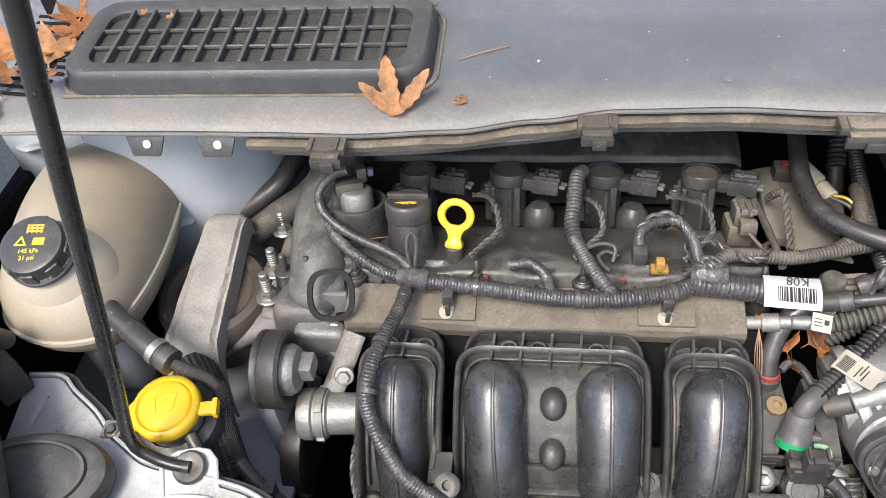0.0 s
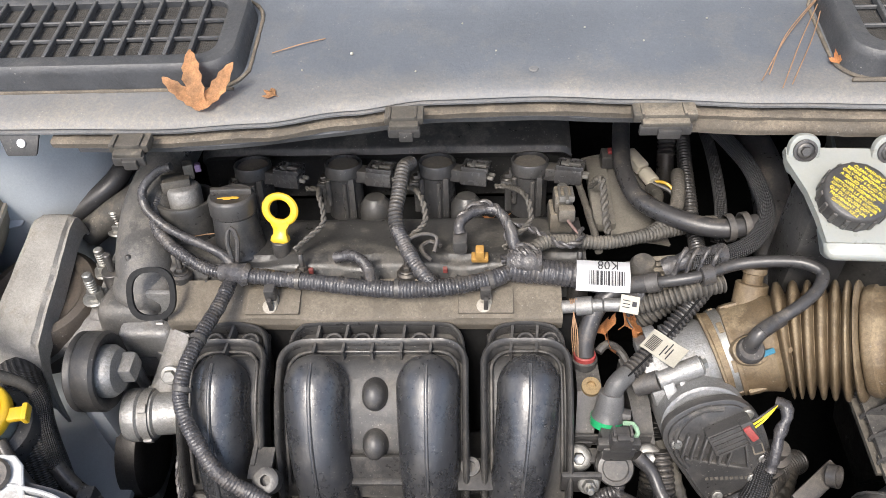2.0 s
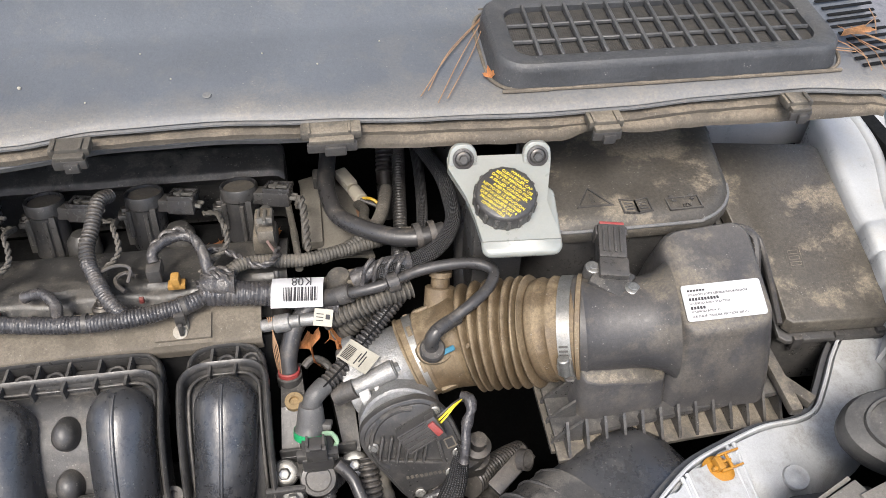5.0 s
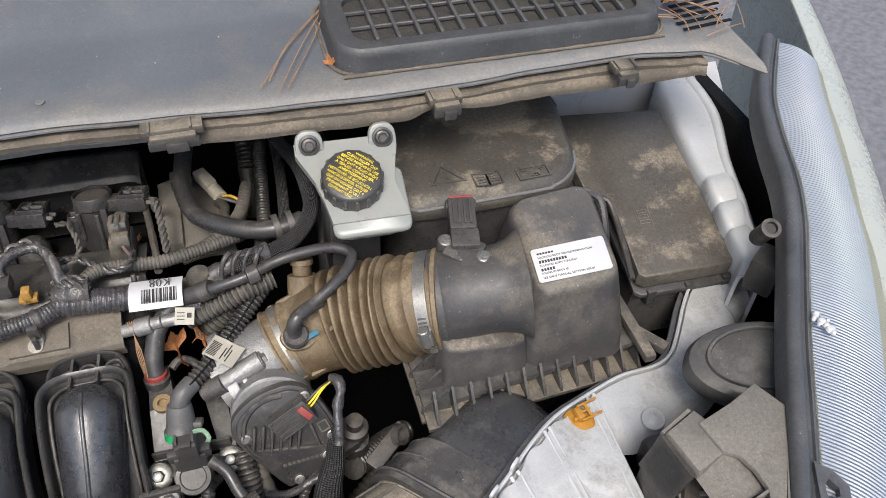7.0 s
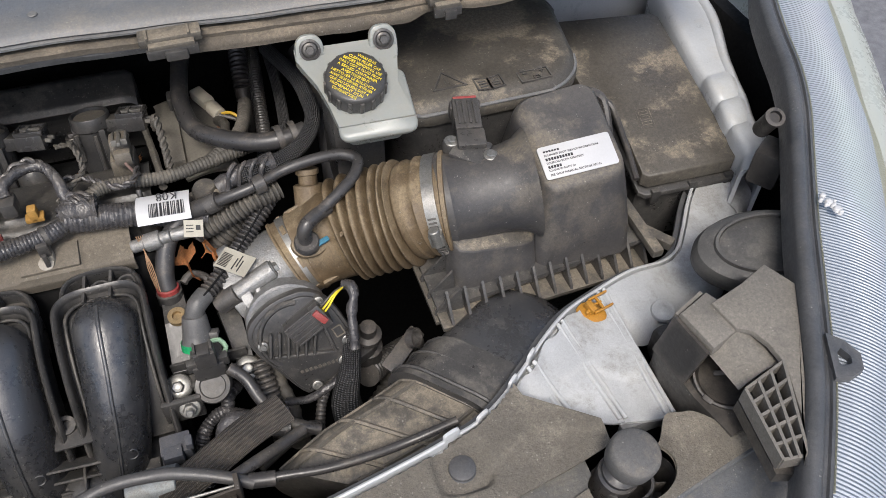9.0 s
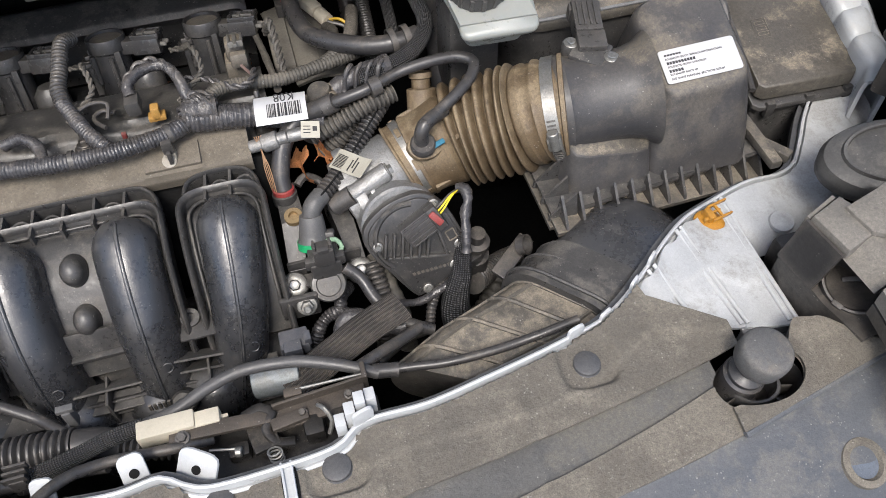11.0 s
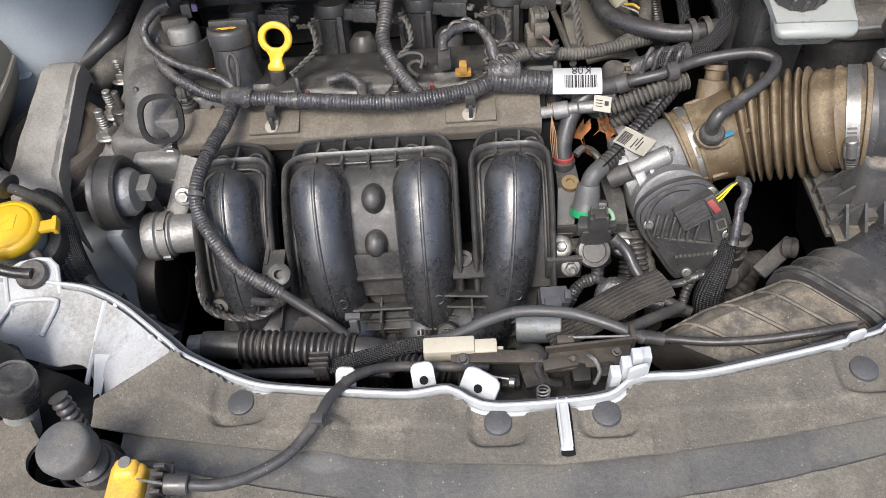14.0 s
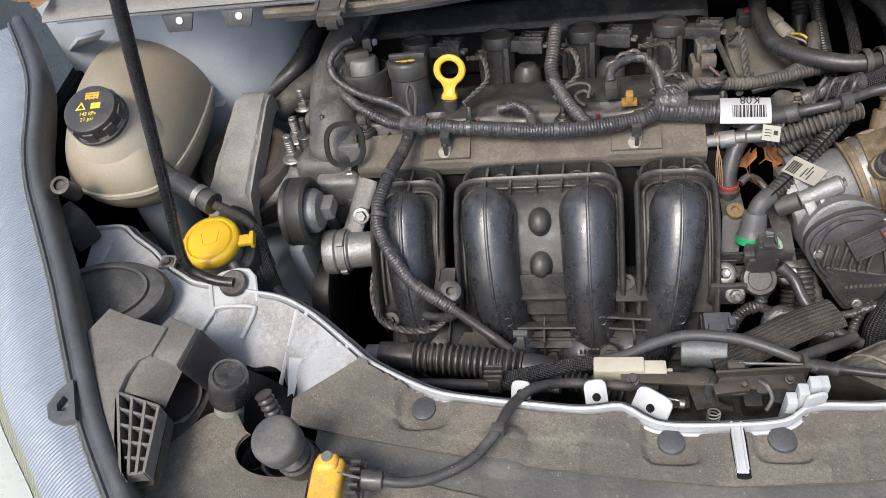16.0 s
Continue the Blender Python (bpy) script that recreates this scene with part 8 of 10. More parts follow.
# breather hose
bh = thing("breather_hose", (0.2, 0.41, 0.85), "smooth black rubber breather hose arching over to the intake boot", "hose")
line(bh, "hose", [(0.1985, 0.418, 0.842), (0.199, 0.427, 0.853), (0.207, 0.444, 0.872), (0.220, 0.455, 0.884), (0.236, 0.458, 0.893), (0.262, 0.452, 0.906)], 0.0086, RUBBER, n=18)
line(bh, "thin_hose", [(0.254, 0.454, 0.902), (0.268, 0.450, 0.909), (0.293, 0.450, 0.915), (0.324, 0.459, 0.919), (0.352, 0.457, 0.926), (0.376, 0.450, 0.932), (0.390, 0.440, 0.931), (0.384, 0.426, 0.927), (0.368, 0.412, 0.924), (0.346, 0.400, 0.917), (0.330, 0.388, 0.917)],
     0.0053, RUBBER, n=16)
g = B()
tube(g, [(0.352, 0.405, 0.913), (0.340, 0.396, 0.916), (0.330, 0.389, 0.915), (0.326, 0.386, 0.907), (0.327, 0.388, 0.897)], 0.0064, 16)
lathe(g, [(0.0105, 0), (0.0115, 0.002), (0.0115, 0.007), (0.0100, 0.009), (0, 0.009)], at((0.328, 0.389, 0.889), (-0.05, -0.3, 0.95)), 22)
end = part("end_fitting", g, RUBBER, bh)
g = B()
box(g, (0, 0, 0), (0.015, 0.005, 0.005), pose(0.340, 0.385, 0.893, 30, 0, 22), bev=0.0012)
part("blue_clip", g, mat("blue_plastic", (0.03, 0.13, 0.19), 0.5), end, "blue-green clip")
for p, d in (((0.256, 0.4535, 0.903), (0.9, -0.1, 0.4)), ((0.300, 0.4515, 0.9155), (0.9, 0.2, 0.1))):
    g = B()
    lathe(g, [(0.0060, -0.006), (0.0090, -0.005), (0.0090, 0.005), (0.0060, 0.006)], at(p, d), 20)
    part("cuff", g, RUBBER, bh)

# holder block where hoses cross
hb = thing("hose_holder", (0.285, 0.475, 0.89), "dusty black plastic hose holder block", "clip")
g = box(B(), (0.284, 0.472, 0.886), (0.058, 0.034, 0.012), pose(0, 0, 0), bev=0.004)
blk = part("block", g, DUSTY, hb)
for dx in (-0.014, 0.015):
    for k in range(4):
        g = box(B(), (0, 0, 0), (0.024, 0.0055, 0.017), pose(0.285 + dx, 0.462 + 0.0085 * k, 0.895 - 0.001 * k, 8 * k - 8, 0, 6), bev=0.0022)
        part("jaw", g, DUSTY, blk)
g = B()
lathe(g, [(0.0135, -0.01), (0.0135, 0.006), (0.011, 0.008), (0.008, 0.006), (0, 0.006)], at((0.299, 0.478, 0.894), (0, -0.2, 1)), 20)
part("cap", g, DUSTY, blk)
g = box(B(), (0.310, 0.480, 0.890), (0.016, 0.022, 0.020), bev=0.004)
part("lug", g, DUSTY, hb)

# corrugated purge hose with its paper flag
ph = thing("purge_hose", (0.26, 0.40, 0.86), "black corrugated hose running down to the purge valve", "hose")
PH = [(0.312, 0.470, 0.886), (0.306, 0.460, 0.886), (0.294, 0.447, 0.882), (0.276, 0.430, 0.872), (0.258, 0.413, 0.863), (0.242, 0.398, 0.859), (0.229, 0.386, 0.857)]
line(ph, "hose", PH, 0.0086, RUBBER, ribs=(0.0046, 0.0026), n=18)
g = B()
tube(g, [Vector(p) + Vector((0.001, -0.005, 0.0075)) for p in PH], 0.0010, 6)
part("slit", g, DARKBAY, ph)
line(ph, "elbow", [(0.231, 0.388, 0.8575), (0.225, 0.382, 0.8575), (0.220, 0.3775, 0.854), (0.2180, 0.374, 0.847)], 0.0088, mat("grey_elbow", (0.065, 0.065, 0.065), 0.45, dust=0.15), "grey rubber elbow", n=18)
line(ph, "second_hose", [(0.318, 0.455, 0.900), (0.291, 0.449, 0.897), (0.270, 0.447, 0.889), (0.251, 0.447, 0.881), (0.236, 0.448, 0.874)], 0.0088, RUBBERD, ribs=(0.0046, 0.0022), n=16)
line(ph, "second_hose", [(0.300, 0.470, 0.882), (0.282, 0.462, 0.872), (0.262, 0.455, 0.860), (0.245, 0.452, 0.845)], 0.0110, RUBBERD, ribs=(0.0048, 0.0022), n=16)
g = B()
f0 = Vector((0.258, 0.413, 0.863))
e1 = Vector((0.034, 0.033, 0.012)).normalized()
lathe(g, [(0.0090, -0.010), (0.0096, -0.010), (0.0096, 0.010), (0.0090, 0.010)], at(f0, e1), 22)
e2 = Vector((0.75, -0.65, 0.05))
e2 = (e2 - e1 * e2.dot(e1)).normalized()
e3 = e1.cross(e2)
if e3.z < 0:
    e3 = -e3
mfz = Matrix.Translation(f0 + e3 * 0.0098) @ Matrix((e1, e3.cross(e1), e3)).transposed().to_4x4()
sg = 1 if mfz.to_3x3().col[1].y < 0 else -1
def flag_fn(u, v):
    y = -0.008 + 0.036 * v
    return mfz @ Vector((-0.0105 + 0.021 * u, sg * y, -0.0006 - 18 * max(0, -y) ** 2 + 10 * max(0, y - 0.012) ** 2))
bmf = sheet(B(), 4, 12, flag_fn, 0.0005)
for f in bmf.faces:
    pass
flag = part("paper_flag", g, LABELD, ph, "beige paper flag with a bar code")
part("flag_tail", bmf, LABELD, flag, angle=70)
g = B()
for k in range(10):
    box(g, (-0.008 + 0.0014 * k, 0.0, 0.0005), (0.0007, 0.010, 0.0004), mfz, bev=0)
part("print", g, INK, flag, "bar code")
g = B()
for k in range(3):
    box(g, (-0.002 + 0.004 * (k % 2), sg * (0.011 + 0.003 * k), 0.0005), (0.012, 0.0010, 0.0004), mfz, bev=0)
part("print", g, INK, flag, "small unreadable print")
q = pose(0.235, 0.436, 0.894, 30, 10, -6)
g = B()
q = q @ Matrix.Diagonal((0.8, 0.75, 1, 1))
box(g, (0, 0, 0), (0.021, 0.021, 0.0008), q, bev=0)
f2 = part("paper_flag", g, LABELD, ph, "small beige paper flag")
g = B()
for k in range(3):
    box(g, (-0.004, 0.004 - 0.004 * k, 0.0006), (0.008, 0.0010, 0.0003), q, bev=0)
box(g, (0.005, 0.001, 0.0006), (0.005, 0.006, 0.0003), q, bev=0)
part("print", g, INK, f2, "small unreadable print")

# heater hose, braided lines and looms behind the throttle
hh = thing("heater_hose", (0.25, 0.6, 0.85), "thick black heater hose bending round to a clamp", "hose")
line(hh, "hose", [(0.262, 0.72, 0.905), (0.256, 0.68, 0.912), (0.249, 0.630, 0.912), (0.247, 0.590, 0.911), (0.256, 0.552, 0.911), (0.280, 0.527, 0.913), (0.309, 0.510, 0.915), (0.335, 0.505, 0.917), (0.356, 0.510, 0.918)], 0.0090, RUBBER, n=18)
g = B()
for p in ((0.330, 0.506, 0.917), (0.344, 0.507, 0.918)):
    lathe(g, [(0.0118, -0.003), (0.0132, -0.003), (0.0132, 0.003), (0.0118, 0.003)], at(p, (0.98, 0.15, 0.05)), 22)
part("clamp", g, RUBBER, hh)
bl_ = thing("braided_line", (0.33, 0.52, 0.88), "black braided sleeve curving down behind the throttle body", "cable")
line(bl_, "sleeve", [(0.348, 0.69, 0.895), (0.352, 0.66, 0.905), (0.360, 0.624, 0.912), (0.366, 0.590, 0.918), (0.368, 0.555, 0.921), (0.366, 0.519, 0.922), (0.348, 0.486, 0.922), (0.320, 0.470, 0.921), (0.286, 0.461, 0.922)], 0.0078, BRAID, n=18)
line(bl_, "second_sleeve", [(0.350, 0.70, 0.88), (0.349, 0.65, 0.885), (0.346, 0.60, 0.885), (0.342, 0.56, 0.88), (0.338, 0.54, 0.86)], 0.0062, BRAID)
line(bl_, "cuff", [(0.318, 0.470, 0.922), (0.299, 0.467, 0.922), (0.284, 0.464, 0.920), (0.265, 0.462, 0.912)], 0.0085, TAPE, "dusty taped end", wob=0.3)
for k in range(4):
    line(bl_, "wrap", [(0.272 + 0.010 * k, 0.452, 0.912), (0.276 + 0.010 * k, 0.458, 0.929), (0.283 + 0.010 * k, 0.468, 0.930), (0.285 + 0.010 * k, 0.476, 0.916)], 0.0021, TAPE, wob=0.3, n=8)
lm = thing("loom", (0.325, 0.65, 0.80), "black corrugated wiring loom dropping behind the engine", "wiring harness")
line(lm, "loom", [(0.335, 0.74, 0.86), (0.331, 0.69, 0.862), (0.327, 0.65, 0.86), (0.322, 0.592, 0.858), (0.320, 0.56, 0.85)], 0.0080, RUBBER, ribs=(0.0045, 0.0018))
line(lm, "loom", [(0.321, 0.745, 0.88), (0.316, 0.71, 0.87), (0.314, 0.685, 0.85)], 0.0105, RUBBER, ribs=(0.005, 0.002))
line(lm, "stub", [(0.314, 0.690, 0.85), (0.314, 0.675, 0.83), (0.315, 0.66, 0.80)], 0.010, RUBBER)
line(lm, "drop", [(0.320, 0.57, 0.86), (0.315, 0.54, 0.87), (0.310, 0.50, 0.88), (0.305, 0.47, 0.89)], 0.0080, RUBBER, ribs=(0.0045, 0.002))
pipe = thing("brake_servo_pipe", (0.39, 0.55, 0.80), "wide dark plastic pipe under the brake reservoir", "pipe")
line(pipe, "pipe", [(0.385, 0.66, 0.90), (0.392, 0.60, 0.895), (0.392, 0.55, 0.88), (0.385, 0.50, 0.85), (0.38, 0.47, 0.80)], 0.019, RUBBER, n=18)

# rear right corner of the engine
DUSTPLATE = mat("dust_covered_plate", (0.13, 0.12, 0.10), 0.7, dust=0.5, dustcol=(0.20, 0.175, 0.14))
rb = thing("rear_bracket", (0.23, 0.58, 0.85), "dusty grey metal heat shield behind the engine", "heat shield")
g = sheet(B(), 10, 10, lambda u, v: (0.215 + 0.055 * u + 0.02 * (1 - v), 0.53 + 0.13 * v, 0.868 + 0.006 * math.sin(3 * u) - 0.0 * v), 0.003)
part("plate", g, DUSTPLATE, rb, "tan-grey dusty plate")
g = B()
box(g, (0.228, 0.600, 0.872), (0.022, 0.10, 0.012), pose(0, 0, 0), bev=0.003)
part("rail", g, DUSTPLATE, rb)
g = B()
box(g, (0.262, 0.585, 0.86), (0.05, 0.05, 0.02), bev=0.008)
part("sleeve", g, mat("ochre_wrap", (0.20, 0.10, 0.05), 0.8, dust=0.5), rb)
cs = thing("cam_sensor", E3(0.186, 0.06, 0), "dusty cam position sensor with a two-wire plug", "sensor")
g = B()
box(g, (0.183, 0.050, 0.010), (0.024, 0.034, 0.022), ENG, bev=0.005)
box(g, (0.184, 0.046, 0.030), (0.018, 0.024, 0.020), ENG, bev=0.004)
box(g, (0.186, 0.026, 0.026), (0.016, 0.012, 0.014), ENG, bev=0.003)
part("body", g, DUSTY, cs)
g = B()
box(g, (0.186, 0.034, 0.0415), (0.0035, 0.026, 0.004), ENG, bev=0.001)
box(g, (0.180, 0.040, 0.0405), (0.0025, 0.022, 0.004), ENG, bev=0.0008)
box(g, (0.192, 0.040, 0.0405), (0.0025, 0.022, 0.004), ENG, bev=0.0008)
box(g, (0.186, 0.030, 0.0400), (0.0145, 0.004, 0.006), ENG, bev=0.001)
part("latch", g, LOCKM, cs, "worn grey latch")
g = B()
hexbolt(g, E3(0.185, 0.064, 0.030), EUP, 0.0050, 0.007)
part("bolt", g, STEEL, cs)
line(cs, "wire", [E3(0.187, 0.020, 0.022), E3(0.192, 0.008, 0.020), E3(0.200, -0.004, 0.016)], 0.0015, mat("faded_pink_wire", (0.16, 0.10, 0.09), 0.6, dust=0.3), n=6)
line(cs, "wire", [E3(0.205, 0.10, 0.02), E3(0.210, 0.06, 0.012), E3(0.214, 0.02, 0.004), E3(0.215, 0.0, 0.0)], 0.0036, TAPED, "twisted wires", n=8, wob=0.2)
jc = thing("joint_connector", (0.265, 0.63, 0.88), "pale grey joint connector with yellow and black wires", "connector")
g = B()
box(g, (0, 0, 0), (0.014, 0.030, 0.012), pose(0.268, 0.635, 0.885, 0, 0, 25), bev=0.003)
rod(g, (0.275, 0.618, 0.885), (0.282, 0.602, 0.884), 0.0075)
part("housing", g, CREAM, jc)
line(jc, "wire", [(0.281, 0.604, 0.884), (0.292, 0.598, 0.888), (0.300, 0.590, 0.884), (0.298, 0.578, 0.876)], 0.0016, YELLOW, "yellow wire", n=6)
line(jc, "wire", [(0.281, 0.602, 0.884), (0.298, 0.594, 0.880), (0.303, 0.582, 0.872), (0.292, 0.57, 0.868)], 0.0026, RUBBER, n=8)
line(jc, "bundle", [(0.278, 0.60, 0.880), (0.284, 0.585, 0.884), (0.283, 0.57, 0.882), (0.300, 0.555, 0.88), (0.32, 0.54, 0.878)], 0.0055, TAPED, wob=0.15)
g = B()
box(g, (0.243, 0.640, 0.885), (0.022, 0.018, 0.016), bev=0.003)
pp = part("plug", g, BLACK, jc)
g = B()
box(g, (0.242, 0.640, 0.895), (0.007, 0.007, 0.004), bev=0.001)
part("lock", g, REDPL, pp, "red lock")
g = B()
for k, (x, y, r, z) in enumerate(((0.245, 0.475, 0.020, 0.885), (0.252, 0.478, 0.012, 0.900))):
    lathe(g, [(r, -0.03), (r, 0), (r * 0.8, 0.004), (0, 0.004)], at((x, y, z)), 22)
solo("thermostat_cap", g, RUBBERD, "dusty black round cap behind the harness tag", "cap")

# throttle harness
th = thing("throttle_harness", (0.33, 0.30, 0.80), "black braided harness hanging from the throttle plug", "wiring harness")
line(th, "sleeve", [(0.349, 0.334, 0.826), (0.345, 0.324, 0.808), (0.340, 0.312, 0.793), (0.334, 0.304, 0.780), (0.330, 0.296, 0.762), (0.334, 0.288, 0.740), (0.346, 0.285, 0.715)], 0.0062, BRAID, n=18, r2=0.0195)
line(th, "taped_end", [(0.350, 0.358, 0.861), (0.356, 0.354, 0.862), (0.357, 0.346, 0.857), (0.352, 0.338, 0.846), (0.350, 0.328, 0.832), (0.348, 0.320, 0.815)], 0.0050, TAPE, wob=0.35)
g = B()
tube(g, [(0.36, 0.335, 0.740), (0.385, 0.362, 0.715), (0.41, 0.385, 0.692), (0.43, 0.40, 0.675)], 0.0130, 16, ribs=(0.006, 0.003))
solo("drain_hose", g, RUBBER, "black corrugated hose beside the air box", "hose")
lo = thing("lower_loom", (0.26, 0.31, 0.70), "mud-dulled black wiring loom branching below the throttle body", "wiring harness")
line(lo, "arm", [(0.236, 0.345, 0.770), (0.227, 0.331, 0.775), (0.224, 0.322, 0.770), (0.210, 0.318, 0.766), (0.199, 0.308, 0.760), (0.192, 0.299, 0.740), (0.190, 0.29, 0.70)], 0.0066, TAPE, wob=0.15, ribs=(0.0034, 0.0006))
line(lo, "arm", [(0.222, 0.322, 0.770), (0.236, 0.311, 0.770), (0.251, 0.304, 0.770), (0.267, 0.302, 0.770), (0.275, 0.305, 0.768)], 0.0058, TAPE, wob=0.12)
line(lo, "knot", [(0.266, 0.360, 0.786), (0.268, 0.352, 0.785), (0.274, 0.336, 0.778), (0.279, 0.317, 0.770), (0.281, 0.303, 0.755), (0.281, 0.296, 0.72)], 0.0085, TAPED, "bulky muddy taped knot", wob=0.4)
line(lo, "arm", [(0.277, 0.309, 0.774), (0.297, 0.303, 0.778), (0.314, 0.306, 0.782), (0.332, 0.313, 0.785), (0.341, 0.317, 0.800)], 0.0040, TAPE, wob=0.15)
line(lo, "arm", [(0.262, 0.294, 0.772), (0.281, 0.286, 0.765), (0.297, 0.283, 0.765), (0.300, 0.279, 0.765), (0.277, 0.272, 0.770), (0.258, 0.259, 0.775), (0.244, 0.248, 0.782)], 0.0042, RUBBERD, wob=0.1)
g = B()
tube(g, [(0.276, 0.410, 0.750), (0.275, 0.398, 0.740), (0.271, 0.373, 0.725), (0.268, 0.350, 0.700), (0.266, 0.335, 0.66)], 0.0120, 16, ribs=(0.0052, 0.0022))
solo("convoluted_hose", g, RUBBER, "black corrugated hose dropping behind the purge valve", "hose")
g = B()
tube(g, [(0.405, 0.375, 0.70), (0.392, 0.350, 0.700), (0.376, 0.334, 0.692), (0.355, 0.322, 0.683), (0.33, 0.315, 0.67)], 0.0125, 16, 0.004, ribs=(0.008, 0.0015))
solo("elbow_hose", g, RUBBERD, "dusty ribbed rubber elbow beside the intake duct", "hose")
uh = thing("sensor_cable", (0.26, 0.30, 0.80), "black cable looping from the purge valve", "cable")
line(uh, "cable", [(0.236, 0.328, 0.824), (0.248, 0.318, 0.815), (0.256, 0.300, 0.805), (0.27, 0.28, 0.797), (0.285, 0.268, 0.795), (0.30, 0.262, 0.79)], 0.0055, RUBBER)
line(uh, "cable", [(0.216, 0.262, 0.79), (0.222, 0.280, 0.805), (0.235, 0.285, 0.808), (0.255, 0.275, 0.80), (0.275, 0.27, 0.795)], 0.0075, TAPE, wob=0.1)
line(uh, "loom", [(0.262, 0.345, 0.80), (0.264, 0.325, 0.785), (0.266, 0.30, 0.76)], 0.010, RUBBER, ribs=(0.005, 0.002))

# ---- front of the engine: latch and its cables ----
lt = thing("hood_latch", (0.17, 0.18, 0.84), "greasy dark steel hood latch behind the carrier", "latch")
GREASE = mat("greasy_black_steel", (0.020, 0.019, 0.018), 0.35, metal=0.3, dust=0.2)
g = B()
box(g, (0.160, 0.172, 0.828), (0.150, 0.040, 0.020), pose(0, 0, 0), bev=0.003)
part("base", g, GREASE, lt)
for c, sz, a, mtl, lab in (((0.118, 0.186, 0.857), (0.074, 0.011, 0.004), -3, RUSTY, "long flat lever"), ((0.118, 0.1905, 0.852), (0.074, 0.003, 0.014), -3, RUSTY, ""),
                           ((0.192, 0.1835, 0.853), (0.070, 0.018, 0.0035), 4, RUSTY, "brown steel plate"), ((0.192, 0.192, 0.857), (0.070, 0.0025, 0.012), 4, RUSTY, ""),
                           ((0.146, 0.176, 0.851), (0.020, 0.030, 0.005), 12, GREASE, "black claw plate"), ((0.168, 0.178, 0.856), (0.028, 0.010, 0.005), 8, RUSTY, "rounded pawl"),
                           ((0.184, 0.172, 0.846), (0.016, 0.020, 0.018), 0, GREASE, ""), ((0.205, 0.172, 0.850), (0.014, 0.014, 0.012), 0, GREASE, ""), ((0.128, 0.168, 0.846), (0.016, 0.012, 0.012), 0, GREASE, "")):
    g = box(B(), (0, 0, 0), sz, pose(*c, 0, 0, a), bev=min(sz) * 0.3)
    part("lever" if lab else "stay", g, mtl, lt, lab)
g = B()
tube(g, [(0.135, 0.190, 0.856), (0.148, 0.193, 0.858), (0.156, 0.186, 0.857), (0.150, 0.176, 0.855), (0.156, 0.166, 0.851), (0.168, 0.164, 0.848)], 0.0042, 10, flat=0.6)
part("claw", g, GREASE, lt, "curved black claw")
for p, r in (((0.091, 0.184, 0.859), 0.0036), ((0.178, 0.180, 0.857), 0.0026), ((0.214, 0.186, 0.856), 0.0026)):
    g = hexbolt(B(), p, (0, -0.2, 1), r, 0.004)
    part("pivot", g, DARKSTEEL, lt)
g = box(B(), (0.174, 0.197, 0.858), (0.014, 0.008, 0.010), bev=0.002)
part("cable_stop", g, RUSTY, lt)
g = box(B(), (0.2285, 0.200, 0.850), (0.004, 0.014, 0.026), bev=0.001)
part("cable_stop", g, RUSTY, lt)
g = B()
rod(g, (0.176, 0.198, 0.862), (0.230, 0.200, 0.856), 0.0013, n=8)
part("inner_wire", g, STEEL, lt, "bright inner wire")
g = B()
rod(g, (0.108, 0.170, 0.857), (0.128, 0.166, 0.856), 0.0012, n=8)
rod(g, (0.126, 0.164, 0.856), (0.131, 0.163, 0.856), 0.004, n=10)
part("inner_wire", g, STEEL, lt, "bright inner wire")
g = B()
tube(g, [Vector((0.153, 0.158, 0.834)) + Vector((0.005 * math.cos(a * 0.7), 0.004 * math.sin(a * 0.7), 0.0006 * a)) for a in range(0, 36)], 0.0008, 6, 0.002)
part("spring", g, STEEL, lt, "small coil spring")
g = B()
tube(g, [(0.190, 0.182, 0.860), (0.194, 0.176, 0.864), (0.198, 0.168, 0.858), (0.194, 0.163, 0.848)], 0.0018, 8)
part("hook", g, STEEL, lt)
cb = thing("latch_switch", (0.085, 0.195, 0.85), "cream plastic connector on the hood latch", "connector")
g = B()
box(g, (0.080, 0.197, 0.855), (0.042, 0.015, 0.016), pose(0, 0, 0), bev=0.002)
box(g, (0.109, 0.196, 0.854), (0.020, 0.013, 0.013), bev=0.002)
box(g, (0.120, 0.196, 0.853), (0.008, 0.003, 0.004), bev=0.0005)
part("housing", g, CREAM, cb)
g = B()
box(g, (0.098, 0.184, 0.850), (0.008, 0.008, 0.008), bev=0.002)
part("rivet", g, CREAM, cb)
hc = thing("hood_cable", (0.1, 0.21, 0.83), "grey sheathed hood cable looping over the latch", "cable")
line(hc, "sheath", [(0.240, 0.203, 0.845), (0.222, 0.211, 0.850), (0.200, 0.220, 0.853), (0.176, 0.227, 0.855), (0.140, 0.230, 0.855), (0.112, 0.224, 0.853), (0.085, 0.213, 0.850), (0.060, 0.207, 0.850)], 0.0050, mat("grey_cable_sheath", (0.055, 0.055, 0.056), 0.45, dust=0.1))
line(hc, "braided_end", [(0.062, 0.207, 0.850), (0.040, 0.204, 0.850), (0.015, 0.200, 0.846), (-0.022, 0.193, 0.843)], 0.0065, BRAID)
line(hc, "right_cable", [(0.232, 0.206, 0.845), (0.262, 0.203, 0.843), (0.296, 0.197, 0.845), (0.33, 0.193, 0.852), (0.360, 0.190, 0.862), (0.40, 0.192, 0.868)], 0.0038, RUBBER)
line(hc, "grip", [(0.236, 0.206, 0.845), (0.256, 0.203, 0.843)], 0.0062, RUBBER)
